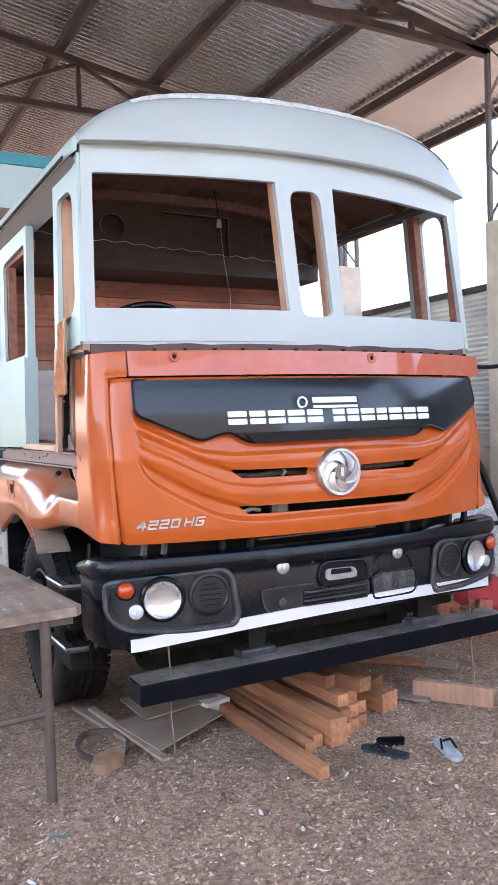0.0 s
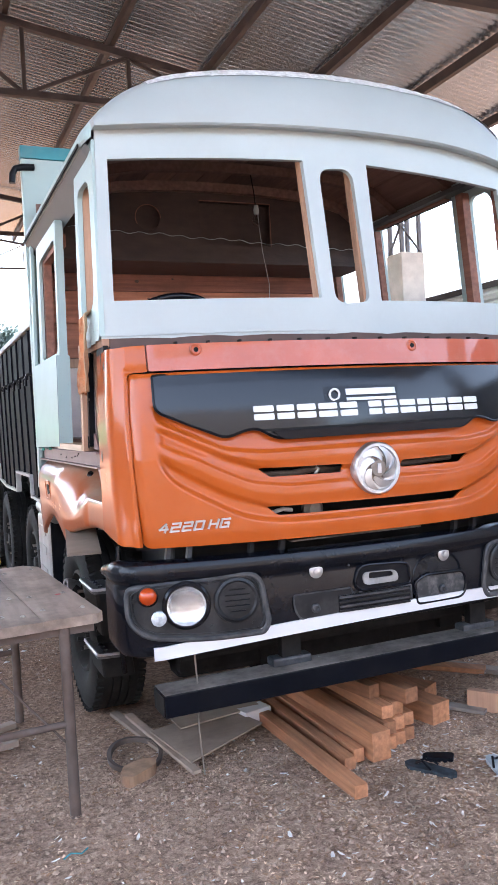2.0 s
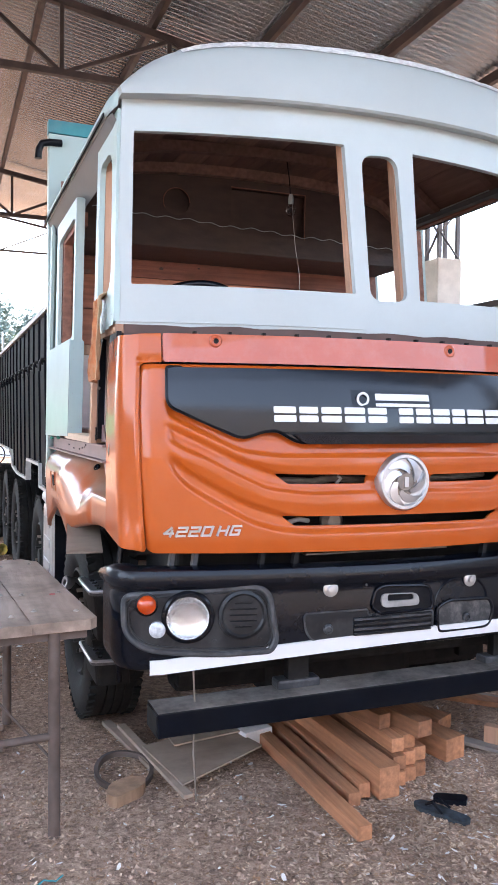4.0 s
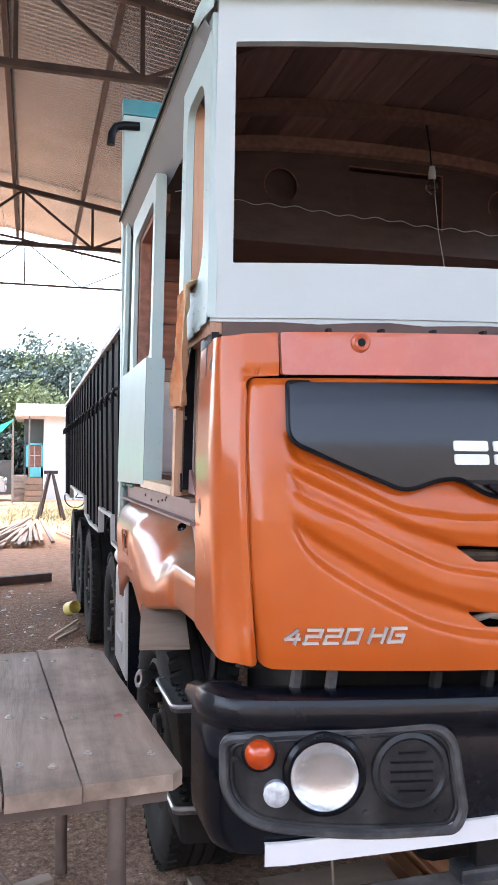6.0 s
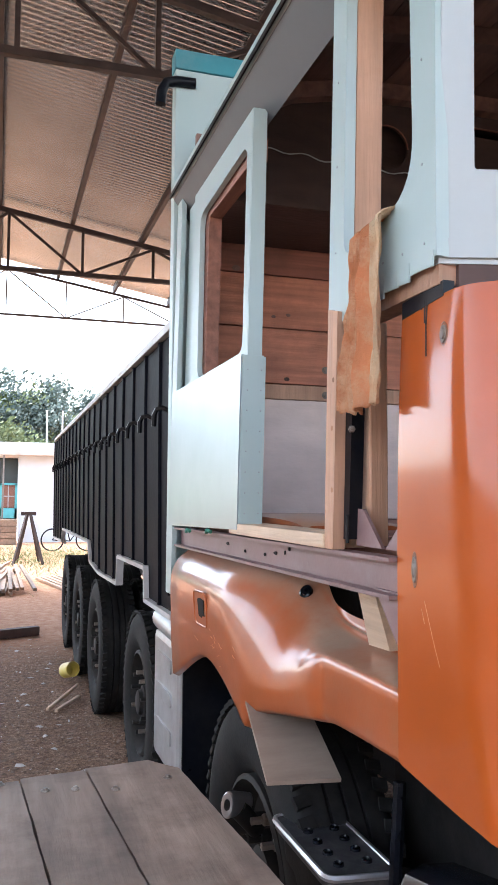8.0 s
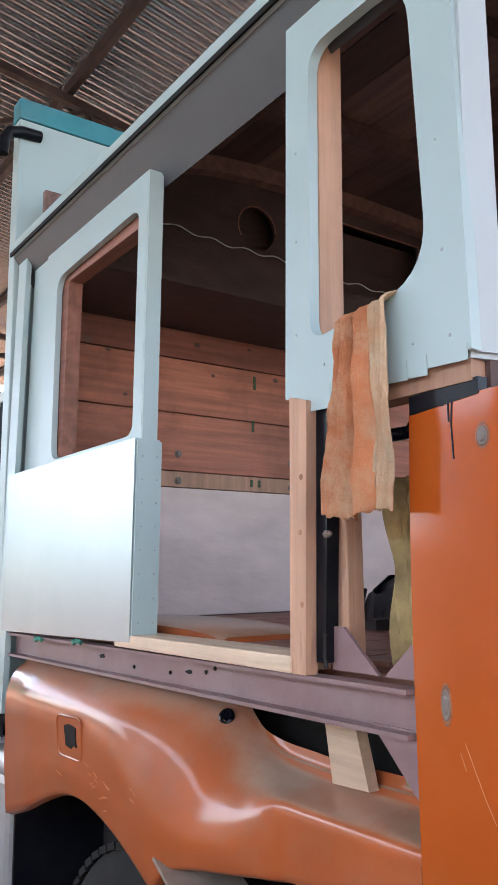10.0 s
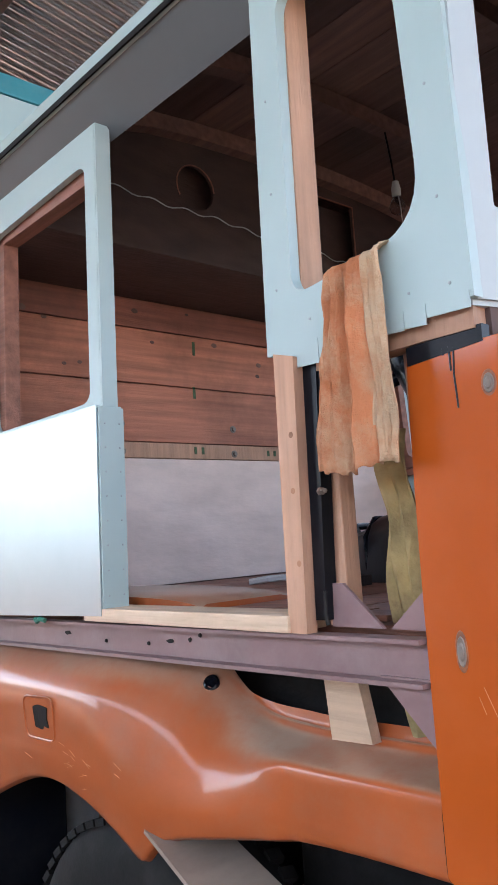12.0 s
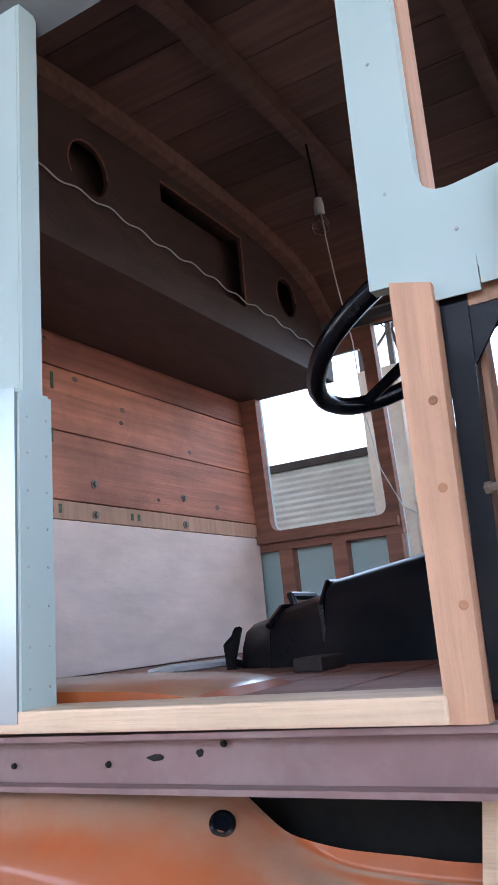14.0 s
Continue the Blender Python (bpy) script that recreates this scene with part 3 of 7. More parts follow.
    # plain white marks where the maker's name stands
    widths = [0.092, 0.080, 0.088, 0.092, 0.088, 0, 0.070, 0.074, 0.088, 0.070, 0.092, 0.092, 0.088]
    x = -0.615
    for k, wd in enumerate(widths):
        if wd == 0:
            x += 0.045
            continue
        z0, z1 = 1.648, 1.712
        for a, b in ((z0, z0 + 0.028), (z1 - 0.028, z1)):
            q = rounded(rect(x, a + 0.004, x + wd, b + 0.004), 0.006, 2)
            part("name_mark", plate(q, [], 0.006, swell(0.0105), 0.05, 0), M_WHITE, name, "plain white raised mark")
        x += wd + 0.0145
    for a, b, c, d in ((-0.165, 1.748, 0.10, 1.777), (-0.165, 1.722, 0.10, 1.736)):
        part("sticker_mark", plate(rect(a, b, c, d), [], 0.003, swell(0.0095), 0.05, 0), M_WHITE, name, "plain white sticker mark")
    part("sticker", plate(rect(-0.275, 1.714, 0.115, 1.79), [], 0.003, swell(0.0075), 0.05, 0), M_BLACK, name, "dark sticker")
    m = Matrix.Translation((-0.225, panel_y(-0.225, 1.752) - 0.0255, 1.752)) @ Matrix.Rotation(radians(90), 4, 'X')
    part("sticker_ring", lathe([(0.030, 0), (0.030, 0.003), (0.020, 0.003), (0.020, 0)], 24, m), M_WHITE, name, "plain white ring mark")
    # model number
    strokes = {"4": (((0.62, 1.0), (0.0, 0.34)), ((0.0, 0.34), (1.0, 0.34)), ((0.78, 0.70), (0.78, 0.0))),
               "2": (((0.0, 1.0), (1.0, 1.0)), ((1.0, 1.0), (1.0, 0.52)), ((1.0, 0.52), (0.0, 0.52)), ((0.0, 0.52), (0.0, 0.0)), ((0.0, 0.0), (1.0, 0.0))),
               "0": (((0.0, 0.0), (0.0, 1.0)), ((0.0, 1.0), (1.0, 1.0)), ((1.0, 1.0), (1.0, 0.0)), ((1.0, 0.0), (0.0, 0.0))),
               "H": (((0.0, 0.0), (0.0, 1.0)), ((1.0, 0.0), (1.0, 1.0)), ((0.0, 0.5), (1.0, 0.5))),
               "G": (((1.0, 1.0), (0.0, 1.0)), ((0.0, 1.0), (0.0, 0.0)), ((0.0, 0.0), (1.0, 0.0)), ((1.0, 0.0), (1.0, 0.5)), ((1.0, 0.5), (0.5, 0.5)))}
    u0 = -1.052
    for ch in "4220HG":
        if ch == "H":
            u0 += 0.012
        bm = bmesh.new()
        for (a, b), (c, d) in strokes[ch]:
            pts = []
            for s, t in ((a, b), (c, d)):
                u = u0 + 0.033 * s + 0.012 * t
                z = 1.182 + 0.034 * t + (u + 1.05) * 0.03
                pts.append(Vector((u, panel_y(u, z) - 0.004, z)))
            e = (pts[1] - pts[0]).normalized() * 0.004
            bar_bm(bm, pts[0] - e, pts[1] + e, 0.008, 0.008, up=(0, 1, 0))
        part("letter" if ch in "HG" else "digit", bm, M_CHROME, truck, "chrome model number character " + ch)
        u0 += 0.0495
    # round badge: ring, plain vanes and hub
    bx, bz = -0.043, 1.402
    m = Matrix.Translation((bx, panel_y(bx, bz) - 0.004, bz)) @ Matrix.Rotation(radians(90), 4, 'X')
    badge = part("badge", lathe([(0.123, -0.03), (0.123, 0.012), (0.116, 0.022), (0.104, 0.022), (0.098, 0.012), (0.0, 0.010)], 48, m), M_CHROME, truck, "round brushed metal badge", True)
    for k in range(6):
        bm = bmesh.new()
        top = []
        for i in range(9):
            t = i / 8
            a = k * math.tau / 6 + t * 1.5
            r = 0.044 + 0.058 * t
            wdt = 0.017 * math.sin(math.pi * (0.12 + 0.8 * t)) + 0.002
            top.append(((r + wdt) * math.cos(a), (r + wdt) * math.sin(a), (r - wdt) * math.cos(a), (r - wdt) * math.sin(a)))
        for A, B in zip(top, top[1:]):
            vs = [bm.verts.new((A[0], A[1], 0.016)), bm.verts.new((B[0], B[1], 0.016)), bm.verts.new((B[2], B[3], 0.024)), bm.verts.new((A[2], A[3], 0.024))]
            bm.faces.new(vs)
        bmesh.ops.remove_doubles(bm, verts=bm.verts, dist=1e-5)
        r = bmesh.ops.extrude_face_region(bm, geom=bm.faces[:])
        for g in r["geom"]:
            if isinstance(g, bmesh.types.BMVert):
                g.co.z = 0.008
        bmesh.ops.transform(bm, matrix=m, verts=bm.verts)
        part("vane", bm, M_CHROME, badge, smooth=True)
    part("hub_disc", lathe([(0.042, 0.008), (0.042, 0.02), (0.036, 0.025), (0, 0.025)], 28, m), M_STEEL, badge, "dark metal hub", True)
    part("hub_bar", box((bx - 0.010, panel_y(bx, bz) - 0.035, bz - 0.022), (bx + 0.010, panel_y(bx, bz) - 0.028, bz + 0.022), 0.001), M_CHROME, badge, "plain bar on the hub")
    part("dial_back", lathe([(0.101, 0.0105), (0.0, 0.0125)], 28, m), M_STEEL, badge, "dark metal backing")
    # what shows through the slots
    part("radiator", box((-0.85, 0.02, 0.72), (0.85, 0.12, 1.5), 0.01), M_DARK, truck, "grimy dark radiator")
    for k in range(5):
        z = 1.075 + 0.018 * k
        part("cooler_fin", box((-0.42, -0.14, z), (0.30, -0.09, z + 0.007), 0), M_STEEL, truck)
    part("hose", tube([(-0.55, -0.12, 1.40), (-0.4, -0.14, 1.395), (-0.3, -0.15, 1.41), (-0.1, -0.14, 1.39)], 0.016), M_STEEL, truck, "grey hose")
    part("hose", tube([(0.1, -0.14, 1.405), (0.25, -0.16, 1.402), (0.5, -0.13, 1.414)], 0.013), M_STEEL, truck, "grey hose")
    part("clip", tube([(-0.29, -0.16, 1.385), (-0.27, -0.165, 1.41), (-0.285, -0.16, 1.42)], 0.008), M_WHITE, truck, "white cable clip")
    mm = Matrix.Translation((-0.31, -0.17, 1.225)) @ Matrix.Rotation(radians(90), 4, 'X')
    part("horn", lathe([(0, 0.02), (0.03, 0.02), (0.05, 0.0), (0.05, -0.03)], 20, mm), M_STEEL, truck, "round horn", True)
    part("clip", tube([(-0.52, -0.14, 1.22), (-0.46, -0.15, 1.235), (-0.41, -0.14, 1.225)], 0.010), M_WHITE, truck, "white cable clip")


def flank_x(z):
    """Half width of the nose flank, leaning in a little towards the top."""
    return 1.215 - 0.055 * max(0.0, z - 1.5) ** 2


def corner_point(s, z):
    """Plan of the rounded nose corner at height z: s from 0 at the seam to 1 at the back of the flank."""
    sx = seam_x(z)
    S = Vector((sx, panel_y(sx, z) + 0.004))
    K = Vector((flank_x(z), along([(1.10, -0.070), (1.19, -0.050), (1.37, 0.005), (1.58, 0.032), (1.80, 0.042), (2.02, 0.038)], z)))
    E = Vector((flank_x(z), 0.248))
    r = min(0.040, (S - K).length * 0.55)
    A, B = K + (S - K).normalized() * r, K + Vector((0, r))
    if s < 0.35:
        return S.lerp(A, s / 0.35)
    if s < 0.62:
        t = (s - 0.35) / 0.27
        return A * (1 - t) ** 2 + K * 2 * t * (1 - t) + B * t * t
    return B.lerp(E, (s - 0.62) / 0.38)


M_BURN = mat("weld_burn", (0.26, 0.085, 0.03), 0.5, 0, 60, 0.4, (0.09, 0.06, 0.045), 0.8, 40)


def build_corner(side):
    L = 0.37

    def place(u, v, w):
        def at(q):
            if q >= 0:
                return corner_point(min(1.0, q / L), v)
            x = seam_x(v) + q
            return Vector((x, panel_y(x, v) + 0.004))
        p, q = at(u - 0.004), at(u + 0.004)
        d = (q - p).normalized()
        n = Vector((d.y * side, -d.x, 0))
        c = at(u)
        e = 0.010 * smooth01((0.03 - u) / 0.03) * (1 - smooth01((v - 1.84) / 0.04)) + (0.3 * (1.17 - v) ** 1.5 if v < 1.17 else 0)
        # flared foot beside the seam
        e -= 0.010 * smooth01((1.24 - v) / 0.07) * smooth01((0.10 - u) / 0.06) * smooth01((u + 0.001) / 0.02)
        # soft roll under the top flange
        e += 0.012 * math.exp(-((v - 1.895) / 0.012) ** 2) * smooth01((0.05 - u) / 0.05)
        return Vector((side * c.x, c.y, v)) - n * (w + e) + Vector((1.5 * CX if side > 0 else 0.0, 0, 0))
    out = rounded([(0.0, 1.118), (0.16, 1.128), (0.26, 1.142), (L, 1.166), (L, 2.0), (0.10, 2.005), (-0.088, 2.012), (-0.088, 1.892), (0.0, 1.888)], [0.012, 0, 0.02, 0.01, 0.01, 0.0, 0.006, 0.006, 0.03], 6)
    if side > 0:
        out = rounded([(0.0, 1.118), (0.16, 1.128), (0.26, 1.142), (L, 1.166), (L, 2.0), (0.0, 2.008)], 0.008, 3)
    part("corner_panel", plate(out, [], 0.008, place, 0.009, 0.02), M_ORANGE, truck, "glossy orange rounded corner panel", True, 60)
    # dark sheet added behind the seam so that no light shows through
    bm = bmesh.new()
    prev = None
    for z in (1.10, 1.3, 1.5, 1.7, 1.89):
        sx = seam_x(z)
        ring = [bm.verts.new((side * (sx + d), panel_y(sx, z) + 0.05 + 0.01 * k, z)) for k, d in enumerate((-0.07, 0.02))]
        if prev:
            bm.faces.new((prev[0], prev[1], ring[1], ring[0]))
        prev = ring
    part("seam_backing", bm, M_DARK, truck, "dark backing added to keep the seam dark")
    if side < 0:
        for y, z, r, sh in ((0.095, 1.930, 0.013, 1.3), (0.183, 1.521, 0.011, 2.3)):
            m = Matrix.Translation((-flank_x(z) - 0.0005, y, z)) @ Matrix.Rotation(radians(-90), 4, 'Y') @ Matrix.Diagonal((sh, 0.8, 0.55, 1))
            part("burn_mark", lathe([(r * 1.3, -0.0005), (r * 1.22, 0.0008), (0, 0.0008)], 18, m), M_BURN, truck, "grey burn mark")
            part("welded_boss", lathe([(r, -0.001), (r * 0.85, 0.004), (r * 0.6, 0.003), (r * 0.45, 0.007), (0, 0.007)], 18, m), M_STEEL, truck, "bare steel welded boss", True)


def build_scratches():
    for pts in (((0.150, 1.47), (0.132, 1.43), (0.116, 1.395), (0.10, 1.365)), ((0.16, 1.455), (0.15, 1.43))):
        part("scratch", tube([(-1.2146, y, z) for y, z in pts], 0.0008, 5), M_SCUFFED, truck, "fine pale scratch")


M_SCUFFED = mat("scratched_primer", (0.50, 0.20, 0.09), 0.7, 0, 30, 0.3)


def build_drips():
    for pts, r in (([(0.163, 2.004), (0.162, 1.985), (0.161, 1.962)], 0.0022), ([(0.154, 2.004), (0.155, 1.98), (0.156, 1.955), (0.154, 1.93), (0.152, 1.90)], 0.002), ([(0.175, 2.002), (0.174, 1.99)], 0.002)):
        part("black_drip", tube([(-flank_x(z) + 0.0002, y, z) for y, z in pts], r, 6), M_BEAM, truck, "run of black sealant")
    part("corner_seal", plate([(0.10, 1.998), (0.245, 1.986), (0.247, 2.018), (0.10, 2.026)], [], 0.022, lambda u, v, w: Vector((-flank_x(v) - 0.0015 + w, u, v)), 0.03, 0), M_BEAM, truck, "black sealant along the corner top")


def bumper_path(s):
    """Outline of the bumper from above: s from -1 to 1 across the front, beyond that back along the flanks."""
    ax = abs(s)
    sg = 1 if s >= 0 else -1
    x_end, r = 1.11, 0.15
    if ax <= 1:
        x = x_end * s
        return CX + x, bump_y(x), math.atan2(0.24 * x, 1.0)
    a0 = math.atan(0.24 * x_end)
    k = ax - 1
    arc = math.pi / 2 - a0
    yb = bump_y(x_end)
    if k <= 1:
        a = a0 + arc * k
        x = x_end + r * (math.sin(a) - math.sin(a0))
        y = yb + r * (math.cos(a0) - math.cos(a))
        return CX + sg * x, y, sg * a
    x = x_end + r * (1 - math.sin(a0))
    y = yb + r * math.cos(a0) + (k - 1) * 0.32
    return CX + sg * x, y, sg * math.pi / 2


def build_bumper():
    prof = [(-0.16, 1.040), (-0.08, 1.058), (-0.02, 1.062), (0.012, 1.050), (0.024, 1.028), (0.024, 1.000), (0.014, 0.978), (0.0, 0.966), (-0.004, 0.955), (0.0, 0.94), (0.0, 0.80), (0.0, 0.72), (-0.004, 0.675), (-0.02, 0.645), (-0.06, 0.628), (-0.12, 0.625), (-0.12, 0.66)]
    ss = [-2.5, -2.42, -2.3, -2.1, -2.0] + [-1.9 + 0.1 * i for i in range(9)] + [-1 + 0.05 * i for i in range(41)] + [1.1 + 0.1 * i for i in range(9)] + [2.0, 2.1, 2.3, 2.42, 2.5]
    bm = bmesh.new()
    prev = None
    for s in ss:
        x, y, a = bumper_path(s)
        arch = 0.045 * max(0.0, 1 - (x / 1.15) ** 2)
        tip = max(0.0, abs(s) - 2.0)
        ring = []
        for o, z in prof:
            if abs(s) > 1:
                o = max(o, -0.10)
            zz = z + arch * (smooth01((0.80 - z) / 0.14))
            if z > 1.0:
                zz -= 0.07 * tip
            ring.append(bm.verts.new((x + math.sin(a) * o, y - math.cos(a) * o, zz)))
        if prev:
            for k in range(len(prof) - 1):
                bm.faces.new((prev[k], prev[k + 1], ring[k + 1], ring[k]))
        else:
            bm.faces.new(ring)
        prev = ring
    bm.faces.new(prev)
    bumper = part("bumper", bm, M_BLACK, truck, "scuffed black plastic front bumper", True)
    # white tape along the lower edge
    bm = bmesh.new()
    prev = None
    for i in range(45):
        s = -0.985 + 1.975 * i / 44
        x, y, a = bumper_path(s)
        z = 0.672 + 0.062 * max(0.0, 1 - ((x - 0.05) / 1.13) ** 2) + 0.011 * x
        ring = [bm.verts.new((x, y - o, z + d)) for o, d in ((0.002, -0.029), (0.012, -0.028), (0.012, 0.028), (0.002, 0.029))]
        if prev:
            for k in range(3):
                bm.faces.new((prev[k], prev[k + 1], ring[k + 1], ring[k]))
        prev = ring
    part("reflective_tape", bm, M_WHITE, bumper, "white tape strip", True)

    def skin_y(x):
        ax = abs(x)
        if ax <= 1.11:
            return bump_y(x)
        a0 = math.atan(0.24 * 1.11)
        a = math.asin(min(0.985, (ax - 1.11) / 0.15 + math.sin(a0)))
        return bump_y(1.11) + 0.15 * (math.cos(a0) - math.cos(a))

    def on(off):
        def place(u, v, w):
            return Vector((u, skin_y(u - CX) - off + w, v))
        return place

    def at(x, z, off=0.0):
        a = math.atan(0.24 * (x - CX))
        return Matrix.Translation((x, bump_y(x - CX) - off, z)) @ Matrix.Rotation(a, 4, 'Z') @ Matrix.Rotation(radians(90), 4, 'X')

    for sg in (-1, 1):
        X = lambda d: CX + sg * d
        outl = rounded([(X(1.188), 0.952), (X(1.186), 0.80), (X(1.115), 0.735), (X(0.86), 0.709), (X(0.61), 0.715), (X(0.588), 0.76), (X(0.618), 0.945), (X(0.665), 0.982)], [0.04, 0.05, 0.07, 0.1, 0.02, 0.02, 0.03, 0.03], 5)
        hous = part("lamp_housing", plate(outl, [], 0.02, on(0.006), 0.03, 0), M_DUSTY, truck, "dusty dark grey lamp housing", True)
        part("rim", tube([on(0.009)(u, v, 0) for u, v in outl], 0.014, 8, True), M_RIMDUST, hous, "dusty raised rim", True)
        inner = [(u * 0.945 + X(0.905) * 0.055, v * 0.88 + 0.85 * 0.12) for u, v in outl]
        part("rim", tube([on(0.010)(u, v, 0) for u, v in inner], 0.006, 8, True), M_DUSTY, hous, "dusty inner rim", True)
        part("headlamp_bezel", lathe([(0.108, 0.0), (0.106, 0.012), (0.096, 0.020), (0.088, 0.020), (0.086, 0.004)], 36, at(X(0.945), 0.865, 0.006)), M_BLACK, hous, smooth=True)
        lamp = part("headlamp", lathe([(0.086, 0.024), (0.080, 0.022), (0.06, 0.013), (0.035, 0.009), (0.0, 0.008)], 36, at(X(0.948), 0.865, 0.008)), M_REFLECTOR, hous, "round headlamp with bright reflector", True)
        part("lens", lathe([(0.0865, 0.020), (0.086, 0.026), (0.075, 0.034), (0.05, 0.040), (0.0, 0.044)], 36, at(X(0.948), 0.865, 0.008)), M_GLASS, lamp, "clear glass lens", True)
        part("bezel", lathe([(0.046, 0), (0.046, 0.012), (0.038, 0.014), (0.038, 0.0)], 28, at(X(1.107), 0.918, 0.008)), M_BLACK, hous, smooth=True)
        part("indicator", lathe([(0.039, 0.0), (0.038, 0.018), (0.030, 0.032), (0.014, 0.040), (0, 0.042)], 28, at(X(1.107), 0.918, 0.010)), M_AMBER, hous, "amber indicator lens", True)
        part("side_lamp", lathe([(0.033, 0.0), (0.033, 0.016), (0.026, 0.022), (0, 0.024)], 28, at(X(1.065), 0.818, 0.008)), M_CLEAR, hous, "white side lamp", True)
        part("vent", lathe([(0.102, 0), (0.100, 0.012), (0.088, 0.018), (0.080, 0.010), (0, 0.010)], 36, at(X(0.728), 0.868, 0.006)), M_DUSTY, hous, "round dark vent cover", True)
        for k in range(5):
            z = 0.868 + 0.024 * (k - 2)
            half = 0.055 if k in (1, 2, 3) else 0.035
            part("vent_slot", plate(rect(X(0.728) - half, z - 0.003, X(0.728) + half, z + 0.003), [], 0.002, on(0.0185), 0.03, 0), M_BEAM, hous)
        for dx, z in ((1.165, 0.90), (0.84, 0.955), (0.84, 0.76), (1.13, 0.77), (0.655, 0.76)):
            part("screw", lathe([(0.010, 0), (0.010, 0.005), (0, 0.006)], 10, at(X(dx), z, 0.006)), M_DUSTY, hous)
    for x in (-0.374, 0.320):
        part("bolt", lathe([(0.033, 0), (0.033, 0.006), (0.022, 0.010), (0.016, 0.010), (0.015, 0.022), (0, 0.025)], 20, at(x, 0.957, 0.002)), M_CHROME, bumper, "bare steel bolt with washer", True)
    hatch = rounded([(-0.49, 0.858), (-0.485, 0.79), (-0.455, 0.742), (0.12, 0.735), (0.12, 0.835), (-0.20, 0.838), (-0.205, 0.862)], [0.02, 0.03, 0.03, 0.01, 0.01, 0.01, 0.01], 4)
    part("hatch_panel", plate(hatch, [], 0.012, on(0.006), 0.06, 0), M_DUSTY, bumper, "scuffed black number panel", True)
    part("hatch_rim", tube([on(0.006)(u, v, 0) for u, v in hatch], 0.0045, 6, True), M_RIMDUST, bumper, "dusty raised edge", True)
    # tow eye pocket: a dark hollow with a pale worn handle in it
    hollow = rounded([(-0.185, 0.872), (-0.165, 0.945), (-0.12, 0.958), (0.07, 0.948), (0.105, 0.935), (0.12, 0.845), (0.05, 0.842), (-0.15, 0.840)], 0.02, 4)
    part("tow_recess", plate(hollow, [], 0.004, on(0.004), 0.05, 0), M_BEAM, bumper, "black tow eye pocket", True)
    part("tow_rim", tube([on(0.006)(u, v, 0) for u, v in hollow], 0.007, 8, True), M_BLACK, bumper, smooth=True)
    tow = rounded([(-0.142, 0.866), (-0.145, 0.925), (0.035, 0.920), (0.048, 0.866)], 0.028, 5)
    slot = rounded([(-0.115, 0.892), (-0.115, 0.922), (0.012, 0.917), (0.018, 0.892)], 0.012, 4)
    part("tow_handle", plate(tow, [slot], 0.010, on(0.016), 0.04, 0), M_WORNGREY, bumper, "pale worn tow handle", True)
    pocket = rounded([(0.14, 0.842), (0.20, 0.872), (0.44, 0.862), (0.46, 0.80), (0.43, 0.735), (0.15, 0.738)], [0.02, 0.03, 0.03, 0.04, 0.04, 0.02], 5)
    part("lamp_pocket", plate(pocket, [], 0.006, on(0.004), 0.05, 0), M_WORNGREY2, bumper, "dust-filled pocket beside the tow eye", True)
    part("pocket_rim", tube([on(0.007)(u, v, 0) for u, v in pocket], 0.008, 8, True), M_BLACK, bumper, smooth=True)
    scar = [(0.16 + 0.23 * math.cos(a) * 0.62 + 0.12, 0.87 + 0.10 * math.sin(a)) for a in [math.pi * k / 14 for k in range(15)]]
    part("press_line", tube([on(0.001)(u, v, 0) for u, v in scar], 0.005, 6), M_BLACK, bumper, smooth=True)
    for k in range(4):
        z = 0.756 + 0.021 * k
        part("grille_bar", plate(rect(-0.268, z, 0.105, z + 0.009), [], 0.012, on(0.019), 0.08, 0), M_RIMDUST if k % 2 else M_DUSTY, bumper)
    part("grille_gap", plate(rect(-0.27, 0.75, 0.11, 0.832), [], 0.002, on(0.0085), 0.08, 0), M_BEAM, bumper)
    part("top_slot", plate(rounded(rect(-0.205, 0.982, 0.145, 0.992), 0.004, 3), [], 0.004, on(0.006), 0.08, 0), M_BEAM, bumper)
    part("top_edge", tube([on(0.004)(-0.21, 0.962, 0), on(0.006)(-0.213, 0.994, 0), on(0.006)(0.0, 1.001, 0), on(0.006)(0.148, 1.004, 0)], 0.005, 6), M_RIMDUST, bumper, "dusty pressed edge", True)
    for x, z in ((-0.15, 0.972), (0.085, 0.98), (-0.185, 0.825)):
        part("clip_notch", box((x, skin_y(x - CX) - 0.010, z), (x + 0.02, skin_y(x - CX) + 0.004, z + 0.018), 0.002), M_BEAM, bumper)
    for x in (-0.385, 0.30):
        part("knob", lathe([(0.022, 0), (0.02, 0.01), (0.012, 0.014), (0.010, 0.009), (0, 0.009)], 14, at(x, 0.79, 0.008)), M_RIMDUST, bumper, smooth=True)
    # brackets between nose and bumper, clutter behind
    for x in (-1.02, -0.93, -0.66, -0.52, 0.42, 0.55, 0.78, 0.93):
        part("bracket", bar((x, panel_y(x, 1.1) + 0.04, 1.0), (x + 0.02, panel_y(x, 1.1) + 0.04, 1.13), 0.03, 0.02), M_RIMDUST if x < -0.9 else M_DARK, truck)
    part("chassis_front", box((-0.95, 0.0, 0.55), (0.95, 0.30, 1.10), 0.02), M_DARK, truck, "grimy dark engine bay")
    # steel underrun bar hung below the bumper
    guard = part("underrun_bar", bar((-1.10, -0.165, 0.452), (1.12, -0.165, 0.468), 0.17, 0.102, 0.008), M_GUARD, truck, "black square steel underrun bar")
